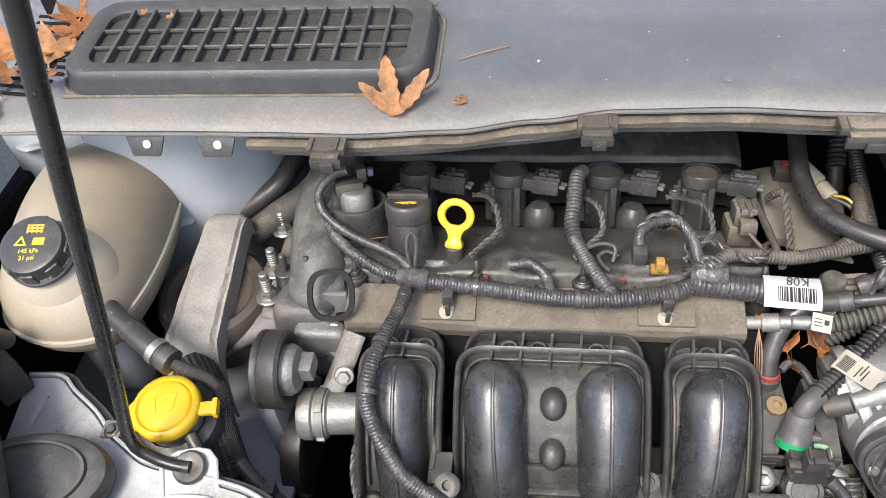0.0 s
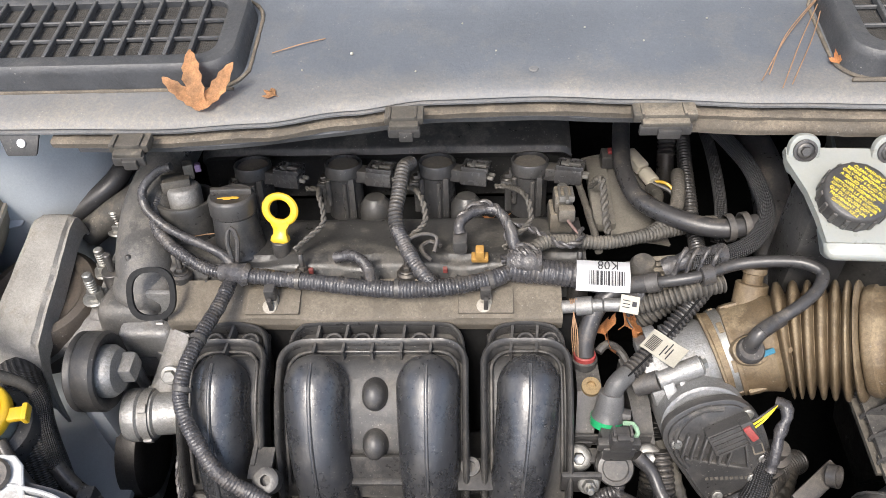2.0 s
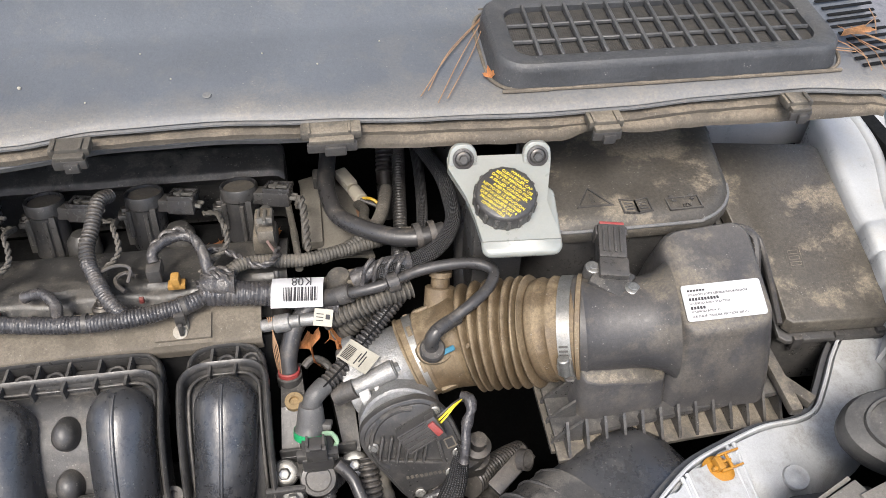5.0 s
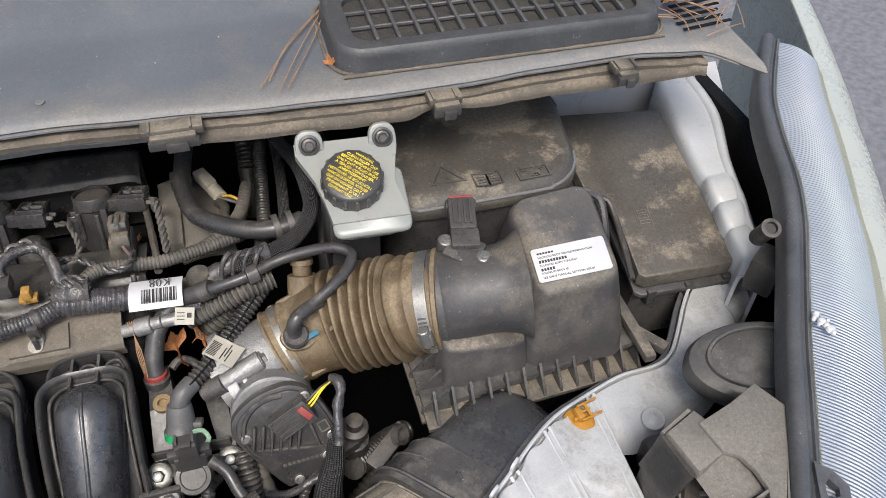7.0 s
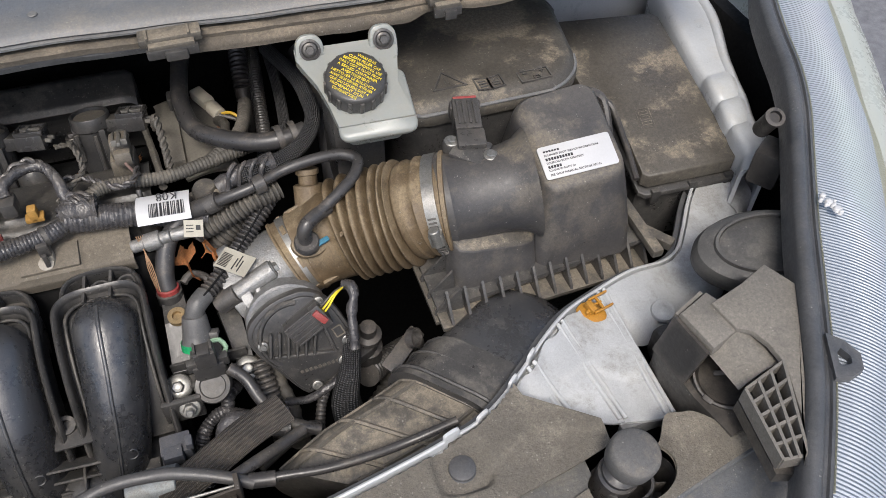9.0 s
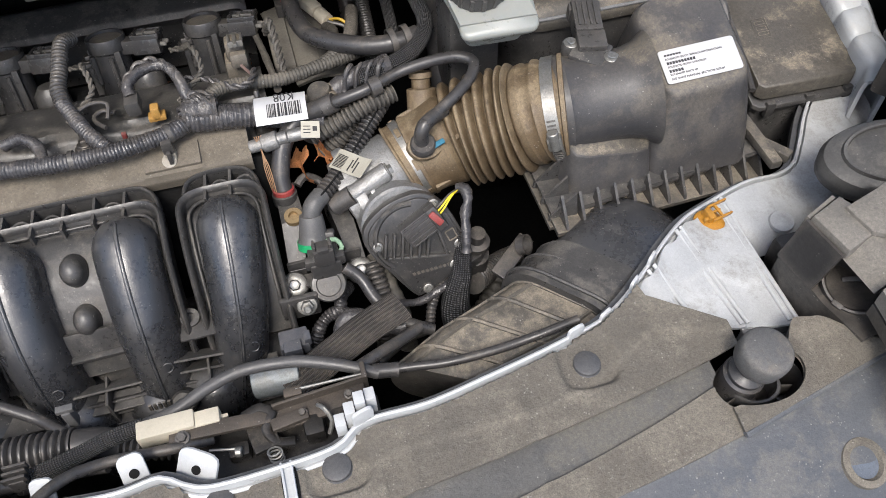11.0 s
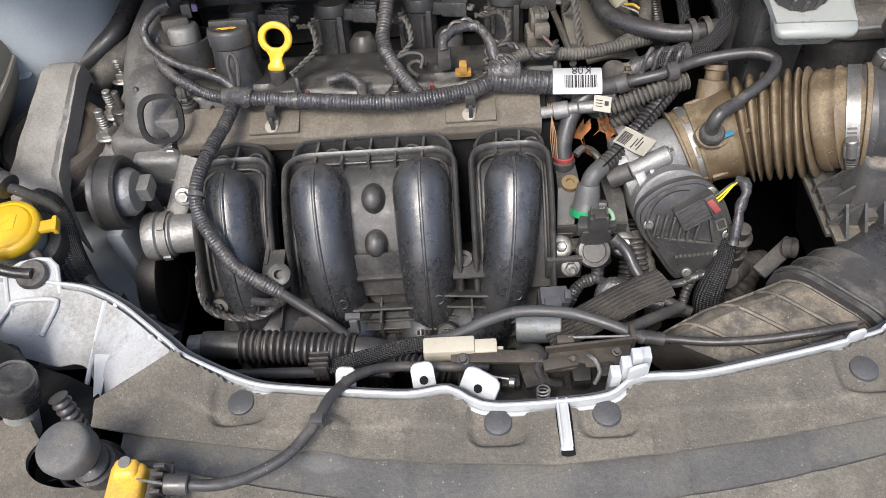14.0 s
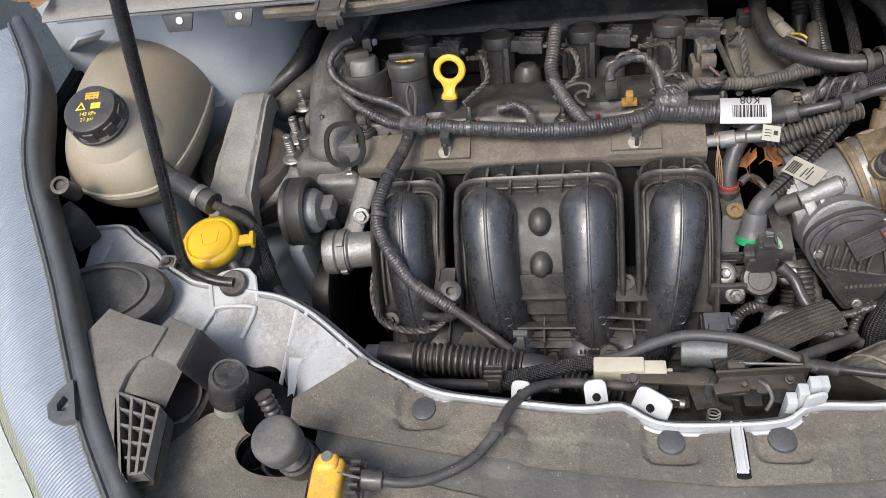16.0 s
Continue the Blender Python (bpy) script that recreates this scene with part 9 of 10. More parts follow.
line(hc, "branch", [(0.225, 0.212, 0.846), (0.245, 0.222, 0.842), (0.262, 0.235, 0.83), (0.285, 0.25, 0.82)], 0.005, RUBBER)
g = B()
box(g, (-0.026, 0.191, 0.846), (0.012, 0.014, 0.022), bev=0.002)
for k in range(3):
    box(g, (-0.026, 0.186 + 0.005 * k, 0.858), (0.016, 0.002, 0.008), bev=0.0005)
part("cable_tie", g, RUBBER, hc)
g = B()
box(g, (-0.008, 0.258, 0.806), (0.008, 0.010, 0.022), pose(0, 0, 0), bev=0.002)
box(g, (-0.008, 0.258, 0.818), (0.014, 0.006, 0.005), bev=0.001)
part("tie", g, mat("grey_tie", (0.10, 0.10, 0.10), 0.6), har)

rc = thing("release_cable", (-0.04, 0.1, 0.87), "black release cable ending at a yellow pull tab", "cable")
line(rc, "cable", [(0.11, 0.183, 0.848), (0.085, 0.179, 0.857), (0.037, 0.178, 0.864), (0.011, 0.165, 0.878), (-0.006, 0.140, 0.893), (-0.015, 0.116, 0.899), (-0.032, 0.094, 0.898), (-0.055, 0.080, 0.898), (-0.077, 0.072, 0.902), (-0.100, 0.071, 0.907)], 0.0042, RUBBER)
g = B()
rod(g, (-0.096, 0.071, 0.907), (-0.112, 0.071, 0.909), 0.007)
part("ferrule", g, RUBBER, rc)
g = box(B(), (-0.014, 0.117, 0.899), (0.010, 0.008, 0.012), bev=0.002)
part("bead", g, RUBBER, rc)
g = box(B(), (-0.118, 0.072, 0.897), (0.012, 0.036, 0.006), bev=0.002)
cl = part("clip_bar", g, RUBBER, rc)
for k in range(5):
    g = box(B(), (-0.118, 0.060 + 0.006 * k, 0.903), (0.008, 0.0025, 0.016), bev=0.0006)
    part("tooth", g, RUBBER, cl)
g = B()
box(g, (-0.138, 0.064, 0.908), (0.024, 0.044, 0.016), pose(0, 0, 0), bev=0.006, seg=4)
box(g, (-0.138, 0.080, 0.914), (0.017, 0.014, 0.012), bev=0.005, seg=3)
yp = part("pull_tab", g, mat("amber_yellow_plastic", (0.66, 0.37, 0.035), 0.45, dust=0.2), rc, "yellow pull tab")
g = B()
lathe(g, [(0.0042, 0), (0.0042, 0.001), (0, 0.0012)], at((-0.138, 0.083, 0.920)), 14)
rod(g, (-0.130, 0.073, 0.915), (-0.112, 0.071, 0.910), 0.001, n=6)
part("rivet", g, STEEL, yp)
g = B()
tube(g, [(-0.155, 0.060, 0.890), (-0.155, 0.085, 0.893), (-0.145, 0.092, 0.895), (-0.115, 0.090, 0.895)], 0.003, 8)
part("frame", g, RUSTY, rc)

line(har, "twisted_pair", [(-0.148, 0.345, 0.80), (-0.135, 0.318, 0.800), (-0.110, 0.296, 0.800), (-0.085, 0.287, 0.806), (-0.070, 0.285, 0.818)], 0.0050, TAPE, wob=0.25)
rh = thing("radiator_hose", (-0.07, 0.24, 0.79), "black corrugated radiator hose behind the carrier", "hose")
line(rh, "corrugated", [(-0.112, 0.243, 0.802), (-0.08, 0.241, 0.801), (-0.04, 0.237, 0.80), (-0.006, 0.233, 0.80)], 0.0155, RUBBER, ribs=(0.0062, 0.0035), n=20)
line(rh, "smooth_end", [(-0.146, 0.245, 0.803), (-0.13, 0.244, 0.803), (-0.110, 0.243, 0.802)], 0.0135, RUBBER, n=18)
line(rh, "cuff", [(-0.006, 0.233, 0.80), (0.01, 0.231, 0.799), (0.03, 0.225, 0.795)], 0.0135, RUBBER, n=18)
line(rh, "far_part", [(0.03, 0.22, 0.80), (0.06, 0.212, 0.80), (0.10, 0.205, 0.79)], 0.010, RUBBER, ribs=(0.0055, 0.003), n=14)
g = B()
rod(g, (-0.160, 0.245, 0.803), (-0.144, 0.245, 0.803), 0.0105)
part("clamp_end", g, ALUD, rh)
line(rh, "lower_cable", [(-0.12, 0.215, 0.80), (-0.06, 0.205, 0.815), (0.0, 0.195, 0.83), (0.03, 0.190, 0.835)], 0.005, RUBBER)

st_ = thing("starter_motor", (0.17, 0.30, 0.74), "silver starter motor body below the manifold", "starter")
g = B()
rod(g, (0.140, 0.250, 0.800), (0.180, 0.245, 0.804), 0.015, n=24)
part("can", g, mat("silver_can", (0.20, 0.22, 0.23), 0.5, metal=0.4, dust=0.3), st_)
g = B()
box(g, (0.178, 0.288, 0.785), (0.026, 0.020, 0.016), bev=0.002)
box(g, (0.176, 0.278, 0.790), (0.016, 0.012, 0.014), bev=0.002)
box(g, (0.190, 0.284, 0.794), (0.006, 0.010, 0.010), bev=0.001)
part("solenoid", g, mat("blue_grey_plastic", (0.055, 0.062, 0.078), 0.5, dust=0.15), st_)
g = B()
box(g, (0.190, 0.318, 0.795), (0.035, 0.006, 0.030), bev=0.003)
part("bracket", g, BLACK, st_)
g = B()
hexbolt(g, (0.196, 0.314, 0.800), (0, -0.8, 0.6), 0.006, 0.008, True, 0.008)
part("nut", g, STEEL, st_)
g = B()
tube(g, [(0.165, 0.232, 0.805), (0.20, 0.245, 0.812), (0.24, 0.262, 0.82), (0.275, 0.275, 0.822)], 0.017, 14, flat=0.35)
solo("woven_hose", g, mat("woven_hose_cloth", (0.030, 0.026, 0.022), 0.7, dust=0.3, relief="braid", pitch=420.0, rdepth=0.8), "flat woven-covered hose running towards the air duct", "hose")

# ---- intake duct ----
dct = thing("air_duct", (0.43, 0.25, 0.75), "black plastic air intake duct leading to the carrier", "air duct")
def duct_ring(c, w, h, a, tilt):
    m = Matrix.Translation(Vector(c) + Vector((0.018, 0.010, 0.012))) @ pose(0, 0, 0, tilt, 0, a)
    return [m @ Vector((p[0], 0, p[1])) for p in rring(w, h, 0.45 * min(w, h), 6)]
g = B()
loft(g, [duct_ring((0.515, 0.282, 0.795), 0.075, 0.055, -62, 0), duct_ring((0.50, 0.280, 0.800), 0.095, 0.066, -58, 0), duct_ring((0.475, 0.268, 0.806), 0.105, 0.072, -52, 0),
         duct_ring((0.445, 0.250, 0.808), 0.105, 0.070, -48, 0), duct_ring((0.415, 0.236, 0.806), 0.100, 0.066, -46, 0)])
part("elbow", g, GLOSS, dct, "smooth black elbow", angle=70)
g = B()
loft(g, [duct_ring((0.430, 0.243, 0.806), 0.112, 0.076, -47, 0), duct_ring((0.405, 0.230, 0.805), 0.112, 0.076, -47, 0), duct_ring((0.385, 0.222, 0.803), 0.110, 0.074, -47, 0)])
part("sleeve", g, BLACK, dct, "soft rubber sleeve", angle=70)
g = B()
loft(g, [duct_ring((0.392, 0.224, 0.800), 0.095, 0.062, -47, 0), duct_ring((0.36, 0.212, 0.798), 0.100, 0.062, -42, 0), duct_ring((0.32, 0.203, 0.795), 0.100, 0.058, -36, 0), duct_ring((0.27, 0.192, 0.785), 0.085, 0.050, -30, 0)])
inl = part("inlet", g, DUSTY, dct, "dusty ribbed inlet", angle=60)
DR = [duct_ring(c, w, h, a, 0) for c, w, h, a in (((0.392, 0.224, 0.800), 0.095, 0.062, -47), ((0.36, 0.212, 0.798), 0.100, 0.062, -42), ((0.32, 0.203, 0.795), 0.100, 0.058, -36), ((0.27, 0.192, 0.785), 0.085, 0.050, -30))]
def on_duct(i, u):
    """A place on the inlet's skin: ring point i, u along."""
    k = min(2, int(u * 3))
    return DR[k][i].lerp(DR[k + 1][i], u * 3 - k)
for u in (0.06, 0.30, 0.56, 0.82):
    g = tube(B(), [on_duct(i, u) for i in range(1, 15)], 0.0022, 6, smooth=False)
    part("rib", g, DUSTY, inl)
for i in (2, 5, 8, 11):
    g = tube(B(), [on_duct(i, 0.04 + 0.92 * k / 12) for k in range(13)], 0.0020, 6, smooth=False)
    part("rib", g, DUSTY, inl)
for dx, wd in ((0.0, 0.114), (0.018, 0.112), (0.034, 0.110)):
    g = tube(B(), [Vector(p) for p in duct_ring((0.392 + dx, 0.2245 + 0.55 * dx, 0.8035), wd, 0.076, -47, 0)[1:16]], 0.0018, 6, smooth=False)
    part("fold", g, BLACK, dct, "soft fold of the sleeve")


# ---- lamps, stops, wings ----
def mx(p):
    return Vector((2 * XC - p[0], p[1], p[2]))


SEALS = [(0.932, 0.628, 0.974), (0.892, 0.572, 0.969), (0.860, 0.522, 0.966), (0.836, 0.466, 0.962), (0.816, 0.411, 0.958), (0.793, 0.364, 0.954), (0.763, 0.317, 0.951), (0.731, 0.268, 0.948),
         (0.709, 0.233, 0.945), (0.681, 0.186, 0.942), (0.656, 0.144, 0.939), (0.633, 0.107, 0.937), (0.607, 0.072, 0.934), (0.575, 0.030, 0.928)]
OUTER = [(0.985, 0.570, 0.962), (0.964, 0.530, 0.961), (0.946, 0.488, 0.959), (0.928, 0.447, 0.956), (0.903, 0.396, 0.953), (0.881, 0.353, 0.950), (0.860, 0.304, 0.946), (0.829, 0.247, 0.942),
         (0.803, 0.205, 0.939), (0.767, 0.151, 0.936), (0.733, 0.103, 0.932), (0.680, 0.045, 0.922), (0.645, -0.005, 0.910)]


DARKCOVER = mat("dark_rear_cover_plastic", (0.045, 0.044, 0.043), 0.5, dust=0.4, dustcol=(0.15, 0.14, 0.12))
DARKPL = mat("dark_lamp_plastic", (0.016, 0.015, 0.015), 0.5, dust=0.2)


def headlamp(side):
    f = (lambda p: Vector(p)) if side > 0 else mx
    lamp = thing("headlamp", f((0.75, 0.25, 0.80)), "large headlamp with a finely fluted blue-grey lens and black rubber rim", "headlamp", "headlamps")
    S, O = spline(SEALS, 0.01), spline(OUTER, 0.01)
    def on(L, u):
        k = u * (len(L) - 1)
        i = min(len(L) - 2, int(k))
        return L[i].lerp(L[i + 1], k - i)
    def across(u):
        d = on(S, min(1, u + 0.01)) - on(S, max(0, u - 0.01))
        return Vector((-d.y, d.x, 0)).normalized()
    def skin(v0, v1, nv, fall):
        bm = B()
        uv = bm.loops.layers.uv.verify()
        nu = 70
        G = [[None] * (nv + 1) for _ in range(nu + 1)]
        for i in range(nu + 1):
            a, b = on(S, i / nu) + across(i / nu) * 0.019, on(O, i / nu)
            for j in range(nv + 1):
                v = v0 + (v1 - v0) * j / nv
                p = a.lerp(b, v) + Vector((0, 0, 0.006 * math.sin(math.pi * min(1, v * 1.1)) - 0.003 - fall * (v - v0)))
                G[i][j] = (bm.verts.new(f(p)), (p.x, p.y))
        for i in range(nu):
            for j in range(nv):
                q = (G[i][j], G[i + 1][j], G[i + 1][j + 1], G[i][j + 1])
                fc = bm.faces.new([c[0] for c in q])
                for l, c in zip(fc.loops, q):
                    l[uv].uv = c[1]
        return bm
    part("lens", skin(0.0, 0.80, 12, 0.0), LENSBACK, lamp, "fluted blue-grey lens", angle=80)
    part("lens_edge", skin(0.80, 1.04, 5, 0.05), LENSEDGE, lamp, "yellowed fluted edge of the lens", angle=80)
    g = B()
    PROF = ((0.0, -0.030), (-0.001, 0.001), (0.002, 0.0055), (0.006, 0.0065), (0.0105, 0.0050), (0.0125, 0.0010), (0.0150, 0.0005), (0.0165, 0.0025), (0.0190, 0.0015), (0.0205, -0.003), (0.0205, -0.030))
    rings = []
    for i in range(91):
        p, a = on(S, i / 90), across(i / 90)
        rings.append([f(p + a * q + Vector((0, 0, h))) for q, h in PROF])
    loft(g, rings)
    part("rim_seal", g, SEAL, lamp, "black rubber rim with a groove", angle=50)
    g = B()
    tube(g, [f(on(S, i / 40) + across(i / 40) * 0.0200 + Vector((0, 0, 0.0005))) for i in range(2, 40)], 0.0009, 6, 0.01)
    part("sealant_bead", g, LENSEDGE, lamp, "pale bead of old sealant")
    # ear on the rim
    g = B()
    m = Matrix.Translation(f((0.664, 0.112, 0.940))) @ Matrix.Scale(0.62, 4)
    o = [(-0.012, -0.03), (0.008, -0.024), (0.022, -0.012), (0.022, 0.010), (0.006, 0.026), (-0.014, 0.034)]
    oi = [(-0.002, -0.012), (0.010, -0.006), (0.010, 0.004), (0.0, 0.014), (-0.005, 0.006), (-0.005, -0.006)]
    if side < 0:
        o, oi = [(-x, y) for x, y in o], [(-x, y) for x, y in oi]
    m = m @ pose(0, 0, 0, 0, 0, -28 * side)
    loft(g, [[m @ Vector((*p, h)) for p in q] for q, h in ((o, -0.006), (o, 0.006), (oi, 0.006), (oi, -0.006))], cap=False)
    part("ear", g, SEAL, lamp, "black lug with a slot")
    # back housing: a flat plate beside the rim, a raised tile and a shroud over the bulb opening
    def place(pts):
        return [tuple(f((*p, 0))[:2]) for p in pts]
    HM = GREYDUST
    g = plate(B(), place([(0.668, 0.211), (0.680, 0.186), (0.657, 0.147), (0.634, 0.110), (0.606, 0.072), (0.592, 0.052), (0.598, 0.062), (0.613, 0.086), (0.627, 0.124), (0.626, 0.143), (0.621, 0.157), (0.611, 0.163), (0.606, 0.190), (0.640, 0.200)]), 0.005, pose(0, 0, 0.931), 0.0015)
    hs = part("housing", g, HM, lamp, "dust-caked grey plastic lamp housing", angle=40)
    g = plate(B(), place([(0.610, 0.203), (0.580, 0.191), (0.587, 0.154), (0.622, 0.166), (0.622, 0.180)]), 0.010, pose(0, 0, 0.923), 0.0025)
    part("raised_tile", g, HM, hs, "dusty raised tile", angle=40)
    g = sheet(B(), 20, 10, lambda u, v: f((0.631 - 0.042 * u + 0.006 * v, 0.165 - 0.034 * v - 0.006 * u, 0.905 + 0.026 * math.sin(math.pi * (0.28 + 0.55 * u)) - 0.003 * v)), 0.003)
    part("shroud", g, HM, hs, "curved dusty shroud over the bulb opening", angle=70)
    nrm = (-0.42 * side, -0.30, 0.85)
    g = B()
    loft(g, [[f((*p, z)) for p in [(0.606, 0.206), (0.578, 0.200), (0.574, 0.180), (0.578, 0.142), (0.588, 0.106), (0.628, 0.112), (0.640, 0.150), (0.640, 0.190)]] for z in (0.840, 0.884)])
    bb = part("bulb_box", g, DARKPL, hs, "dark plastic box round the bulb opening", angle=30)
    g = sheet(B(), 8, 6, lambda u, v: f((0.610 - 0.030 * u - 0.002 * v, 0.205 - 0.013 * u + 0.004 * v, 0.928 - 0.050 * v)), 0.003)
    part("end_wall", g, HM, bb, "dusty end wall")
    g = sheet(B(), 8, 6, lambda u, v: f((0.579 + 0.006 * u - 0.006 * v, 0.192 - 0.038 * u + 0.004 * v, 0.928 - 0.046 * v)), 0.003)
    part("side_wall", g, DARKPL, bb)
    mh_ = at(f((0.611, 0.150, 0.892)), nrm) @ Matrix.Scale(1.08, 4)
    g = lathe(B(), [(0.0, -0.012), (0.018, -0.012), (0.0205, -0.010), (0.0225, 0.006), (0.0240, 0.009), (0.0256, 0.009), (0.0266, 0.006), (0.0270, -0.012)], mh_, 36)
    part("bulb_cap", g, DARKPL, hs, "round black bulb cover")
    for a in (20, 140, 260):
        g = box(B(), (0.025, 0, 0.009), (0.004, 0.008, 0.003), mh_ @ pose(0, 0, 0, 0, 0, a), bev=0.001)
        part("cap_lug", g, DARKPL, hs)
    g = box(B(), (0.004, 0.002, -0.008), (0.030, 0.004, 0.008), mh_ @ pose(0, 0, 0, 0, 0, 35), bev=0.001)
    part("cap_grip", g, DARKPL, hs)
    g = box(B(), tuple(f((0.640, 0.165, 0.830))), (0.08, 0.14, 0.04), bev=0.008)
    part("back_box", g, DARKPL, hs)
    # lattice beside the opening
    A0, A1, B0, B1 = Vector((0.628, 0.127, 0.934)), Vector((0.599, 0.058, 0.934)), Vector((0.590, 0.117, 0.930)), Vector((0.583, 0.062, 0.930))
    for k in range(6):
        g = B()
        a, b = A0.lerp(A1, k / 5), B0.lerp(B1, k / 5)
        loft(g, [[f(p + Vector((0, s * 0.0011, h))) for s, h in ((-1, 0.002), (1, 0.002), (1, -0.010), (-1, -0.010))] for p in (a, b)])
        part("lattice_bar", g, HM, hs, angle=30)
    for q in (0.02, 0.36, 0.68, 1.0):
        g = B()
        a, b = A0.lerp(B0, q), A1.lerp(B1, q)
        loft(g, [[f(p + Vector((s * 0.0012, 0, h))) for s, h in ((-1, 0.0025), (1, 0.0025), (1, -0.012), (-1, -0.012))] for p in (a, b)])
        part("lattice_bar", g, HM, hs, angle=30)
    g = loft(B(), [[f((*p, z)) for p in [(0.626, 0.128), (0.590, 0.118), (0.583, 0.060), (0.599, 0.055)]] for z in (0.902, 0.914)])
    part("lattice_floor", g, DARKPL, hs, angle=30)
    if side < 0:
        # added black plate; its colour gives the shade of the hollow here
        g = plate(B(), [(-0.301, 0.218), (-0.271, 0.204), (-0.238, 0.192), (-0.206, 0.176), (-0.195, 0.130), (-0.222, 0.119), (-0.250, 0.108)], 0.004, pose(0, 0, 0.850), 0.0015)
        part("inner_cover", g, DARKBAY, hs, "black plate added for the dark hollow round the screw cap")
    # round cover behind
    g = B()
    mrc = at(f((0.716, 0.252, 0.893)), (-0.10 * side, -0.15, 0.97)) @ pose(0, 0, 0, 0, 0, 20 * side)
    lathe(g, [(0.0, 0.010), (0.055, 0.009), (0.064, 0.005), (0.0675, -0.002), (0.066, -0.014), (0.05, -0.03)], mrc, 44, sy=0.60)
    lathe(g, [(0.046, 0.0095), (0.047, 0.0125), (0.050, 0.0125), (0.051, 0.0090)], mrc, 44, sy=0.60)
    part("round_cover", g, DARKCOVER, lamp, "round dusty dark rear cover")
    g = B()
    rod(g, f((0.774, 0.366, 0.925)), f((0.769, 0.352, 0.951)), 0.0085)
    lathe(g, [(0.0085, 0.0), (0.0095, 0.001), (0.0095, 0.005), (0.006, 0.0055), (0.0055, 0.002), (0, 0.002)], at(f((0.769, 0.352, 0.950)), (-0.15 * side, -0.45, 0.88)), 18)
    m5 = pose(*f((0.786, 0.350, 0.892)), 0, 0, 35 * side)
    box(g, (0, 0, 0), (0.034, 0.030, 0.04), m5, bev=0.005)
    box(g, (0, -0.022, 0.004), (0.038, 0.008, 0.024), m5, bev=0.003)
    part("adjuster", g, DARKPL, lamp)
    return lamp


headlamp(1)
headlamp(-1)


splash = thing("dried_splash", (0.80, 0.30, 0.955), "dried white splash on the headlamp lens", "stain")
for k, (x, y) in enumerate(((0.744, 0.248), (0.744, 0.240), (0.745, 0.235), (0.746, 0.231), (0.746, 0.227), (0.740, 0.238), (0.749, 0.239), (0.739, 0.244))):
    g = B()
    r0 = (0.0026, 0.0034, 0.0024, 0.0040, 0.0022, 0.0016, 0.0014, 0.0018)[k]
    loft(g, [[(x + q * r0 * (1 + 0.4 * noise.noise((5 * k, j, 1))) * math.cos(j * 0.524), y + q * r0 * (1 + 0.4 * noise.noise((5 * k, j, 1))) * math.sin(j * 0.524), z) for j in range(12)] for q, z in ((1.0, 0.9535), (0.9, 0.9566), (0.5, 0.9570))])
    part("blot", g, LABEL, splash, angle=70)
WINGM = mat("pale_wing_paint", (0.36, 0.375, 0.335), 0.3, var=0.03, bump=0.02)


def wing(side):
    f = (lambda p: Vector(p)) if side > 0 else mx
    def fn(u, v):
        L = spline([(1.08, 0.95, 0.99), (1.04, 0.75, 0.975)] + [(p[0] - 0.002, p[1] + 0.001, p[2] - 0.013) for p in OUTER], 0.02)
        k = u * (len(L) - 1)
        i = min(len(L) - 2, int(k))
        p = L[i].lerp(L[i + 1], k - i)
        a = v * 1.35
        return f(p + Vector((0.062 * math.sin(a), -0.02 * v, -0.09 * (1 - math.cos(a)) - 1.6 * max(0, v - 0.72))))
    w = thing("wing", f((1.0, 0.45, 0.90)), "pale white front wing beside the headlamp", "car wing", "front wings")
    part("panel", sheet(B(), 40, 14, fn, 0.003), WINGM, w, angle=70)
    g = tube(B(), [Vector(fn(k / 24, 0.02)) + Vector((0, 0, -0.002)) for k in range(25)], 0.0022, 8, 0.01)
    part("folded_edge", g, WINGM, w, "folded inner edge")


wing(1)
wing(-1)


def stop(p, axis=(0, 0, 1)):
    s = thing("hood_stop", (p[0], p[1], p[2] - 0.10), "grey rubber hood stop with a flat drum head", "hood stop", "hood stops")
    m = at(p, axis) @ Matrix.Scale(0.92, 4)
    g = B()
    lathe(g, [(0.0, -0.013), (0.012, -0.013), (0.0180, -0.0125), (0.0198, -0.0100), (0.0206, -0.002), (0.0206, 0.005), (0.0196, 0.0085), (0.0175, 0.0102), (0.010, 0.0108), (0.0, 0.0110)], m, 44)
    part("head", g, BUMPERSTOP, s, angle=60)
    g = B()
    lathe(g, [(0.0085, -0.012), (0.0075, -0.020), (0.0090, -0.028), (0.0125, -0.030), (0.0150, -0.032), (0.0150, -0.036), (0.0172, -0.038), (0.0172, -0.085), (0, -0.085)], m, 28)
    part("stem", g, RUBBER, s)


stop((-0.176, 0.091, 0.927), (-0.06, -0.12, 0.99))
stop((0.500, 0.107, 0.905), (0.06, -0.12, 0.99))
fil = thing("power_steering_cap", (-0.237, 0.157, 0.85), "black round screw cap on a white neck beside the lamp", "cap")
g = B()
lathe(g, [(0.0150, -0.032), (0.0163, -0.030), (0.0160, -0.006), (0.0155, 0.0), (0.0145, 0.003), (0.0125, 0.0025), (0.0120, 0.0012), (0.003, 0.0012), (0.002, 0.0005), (0, 0.0005)], at((-0.229, 0.145, 0.931), (0.34, 0.05, 0.94)), 32)
part("cap", g, BLACK, fil)
g = B()
lathe(g, [(0.0125, -0.10), (0.0125, -0.022), (0, -0.022)], at((-0.229, 0.145, 0.931), (0.34, 0.05, 0.94)), 28)
part("neck", g, RESV, fil, "white plastic neck")
g = B()
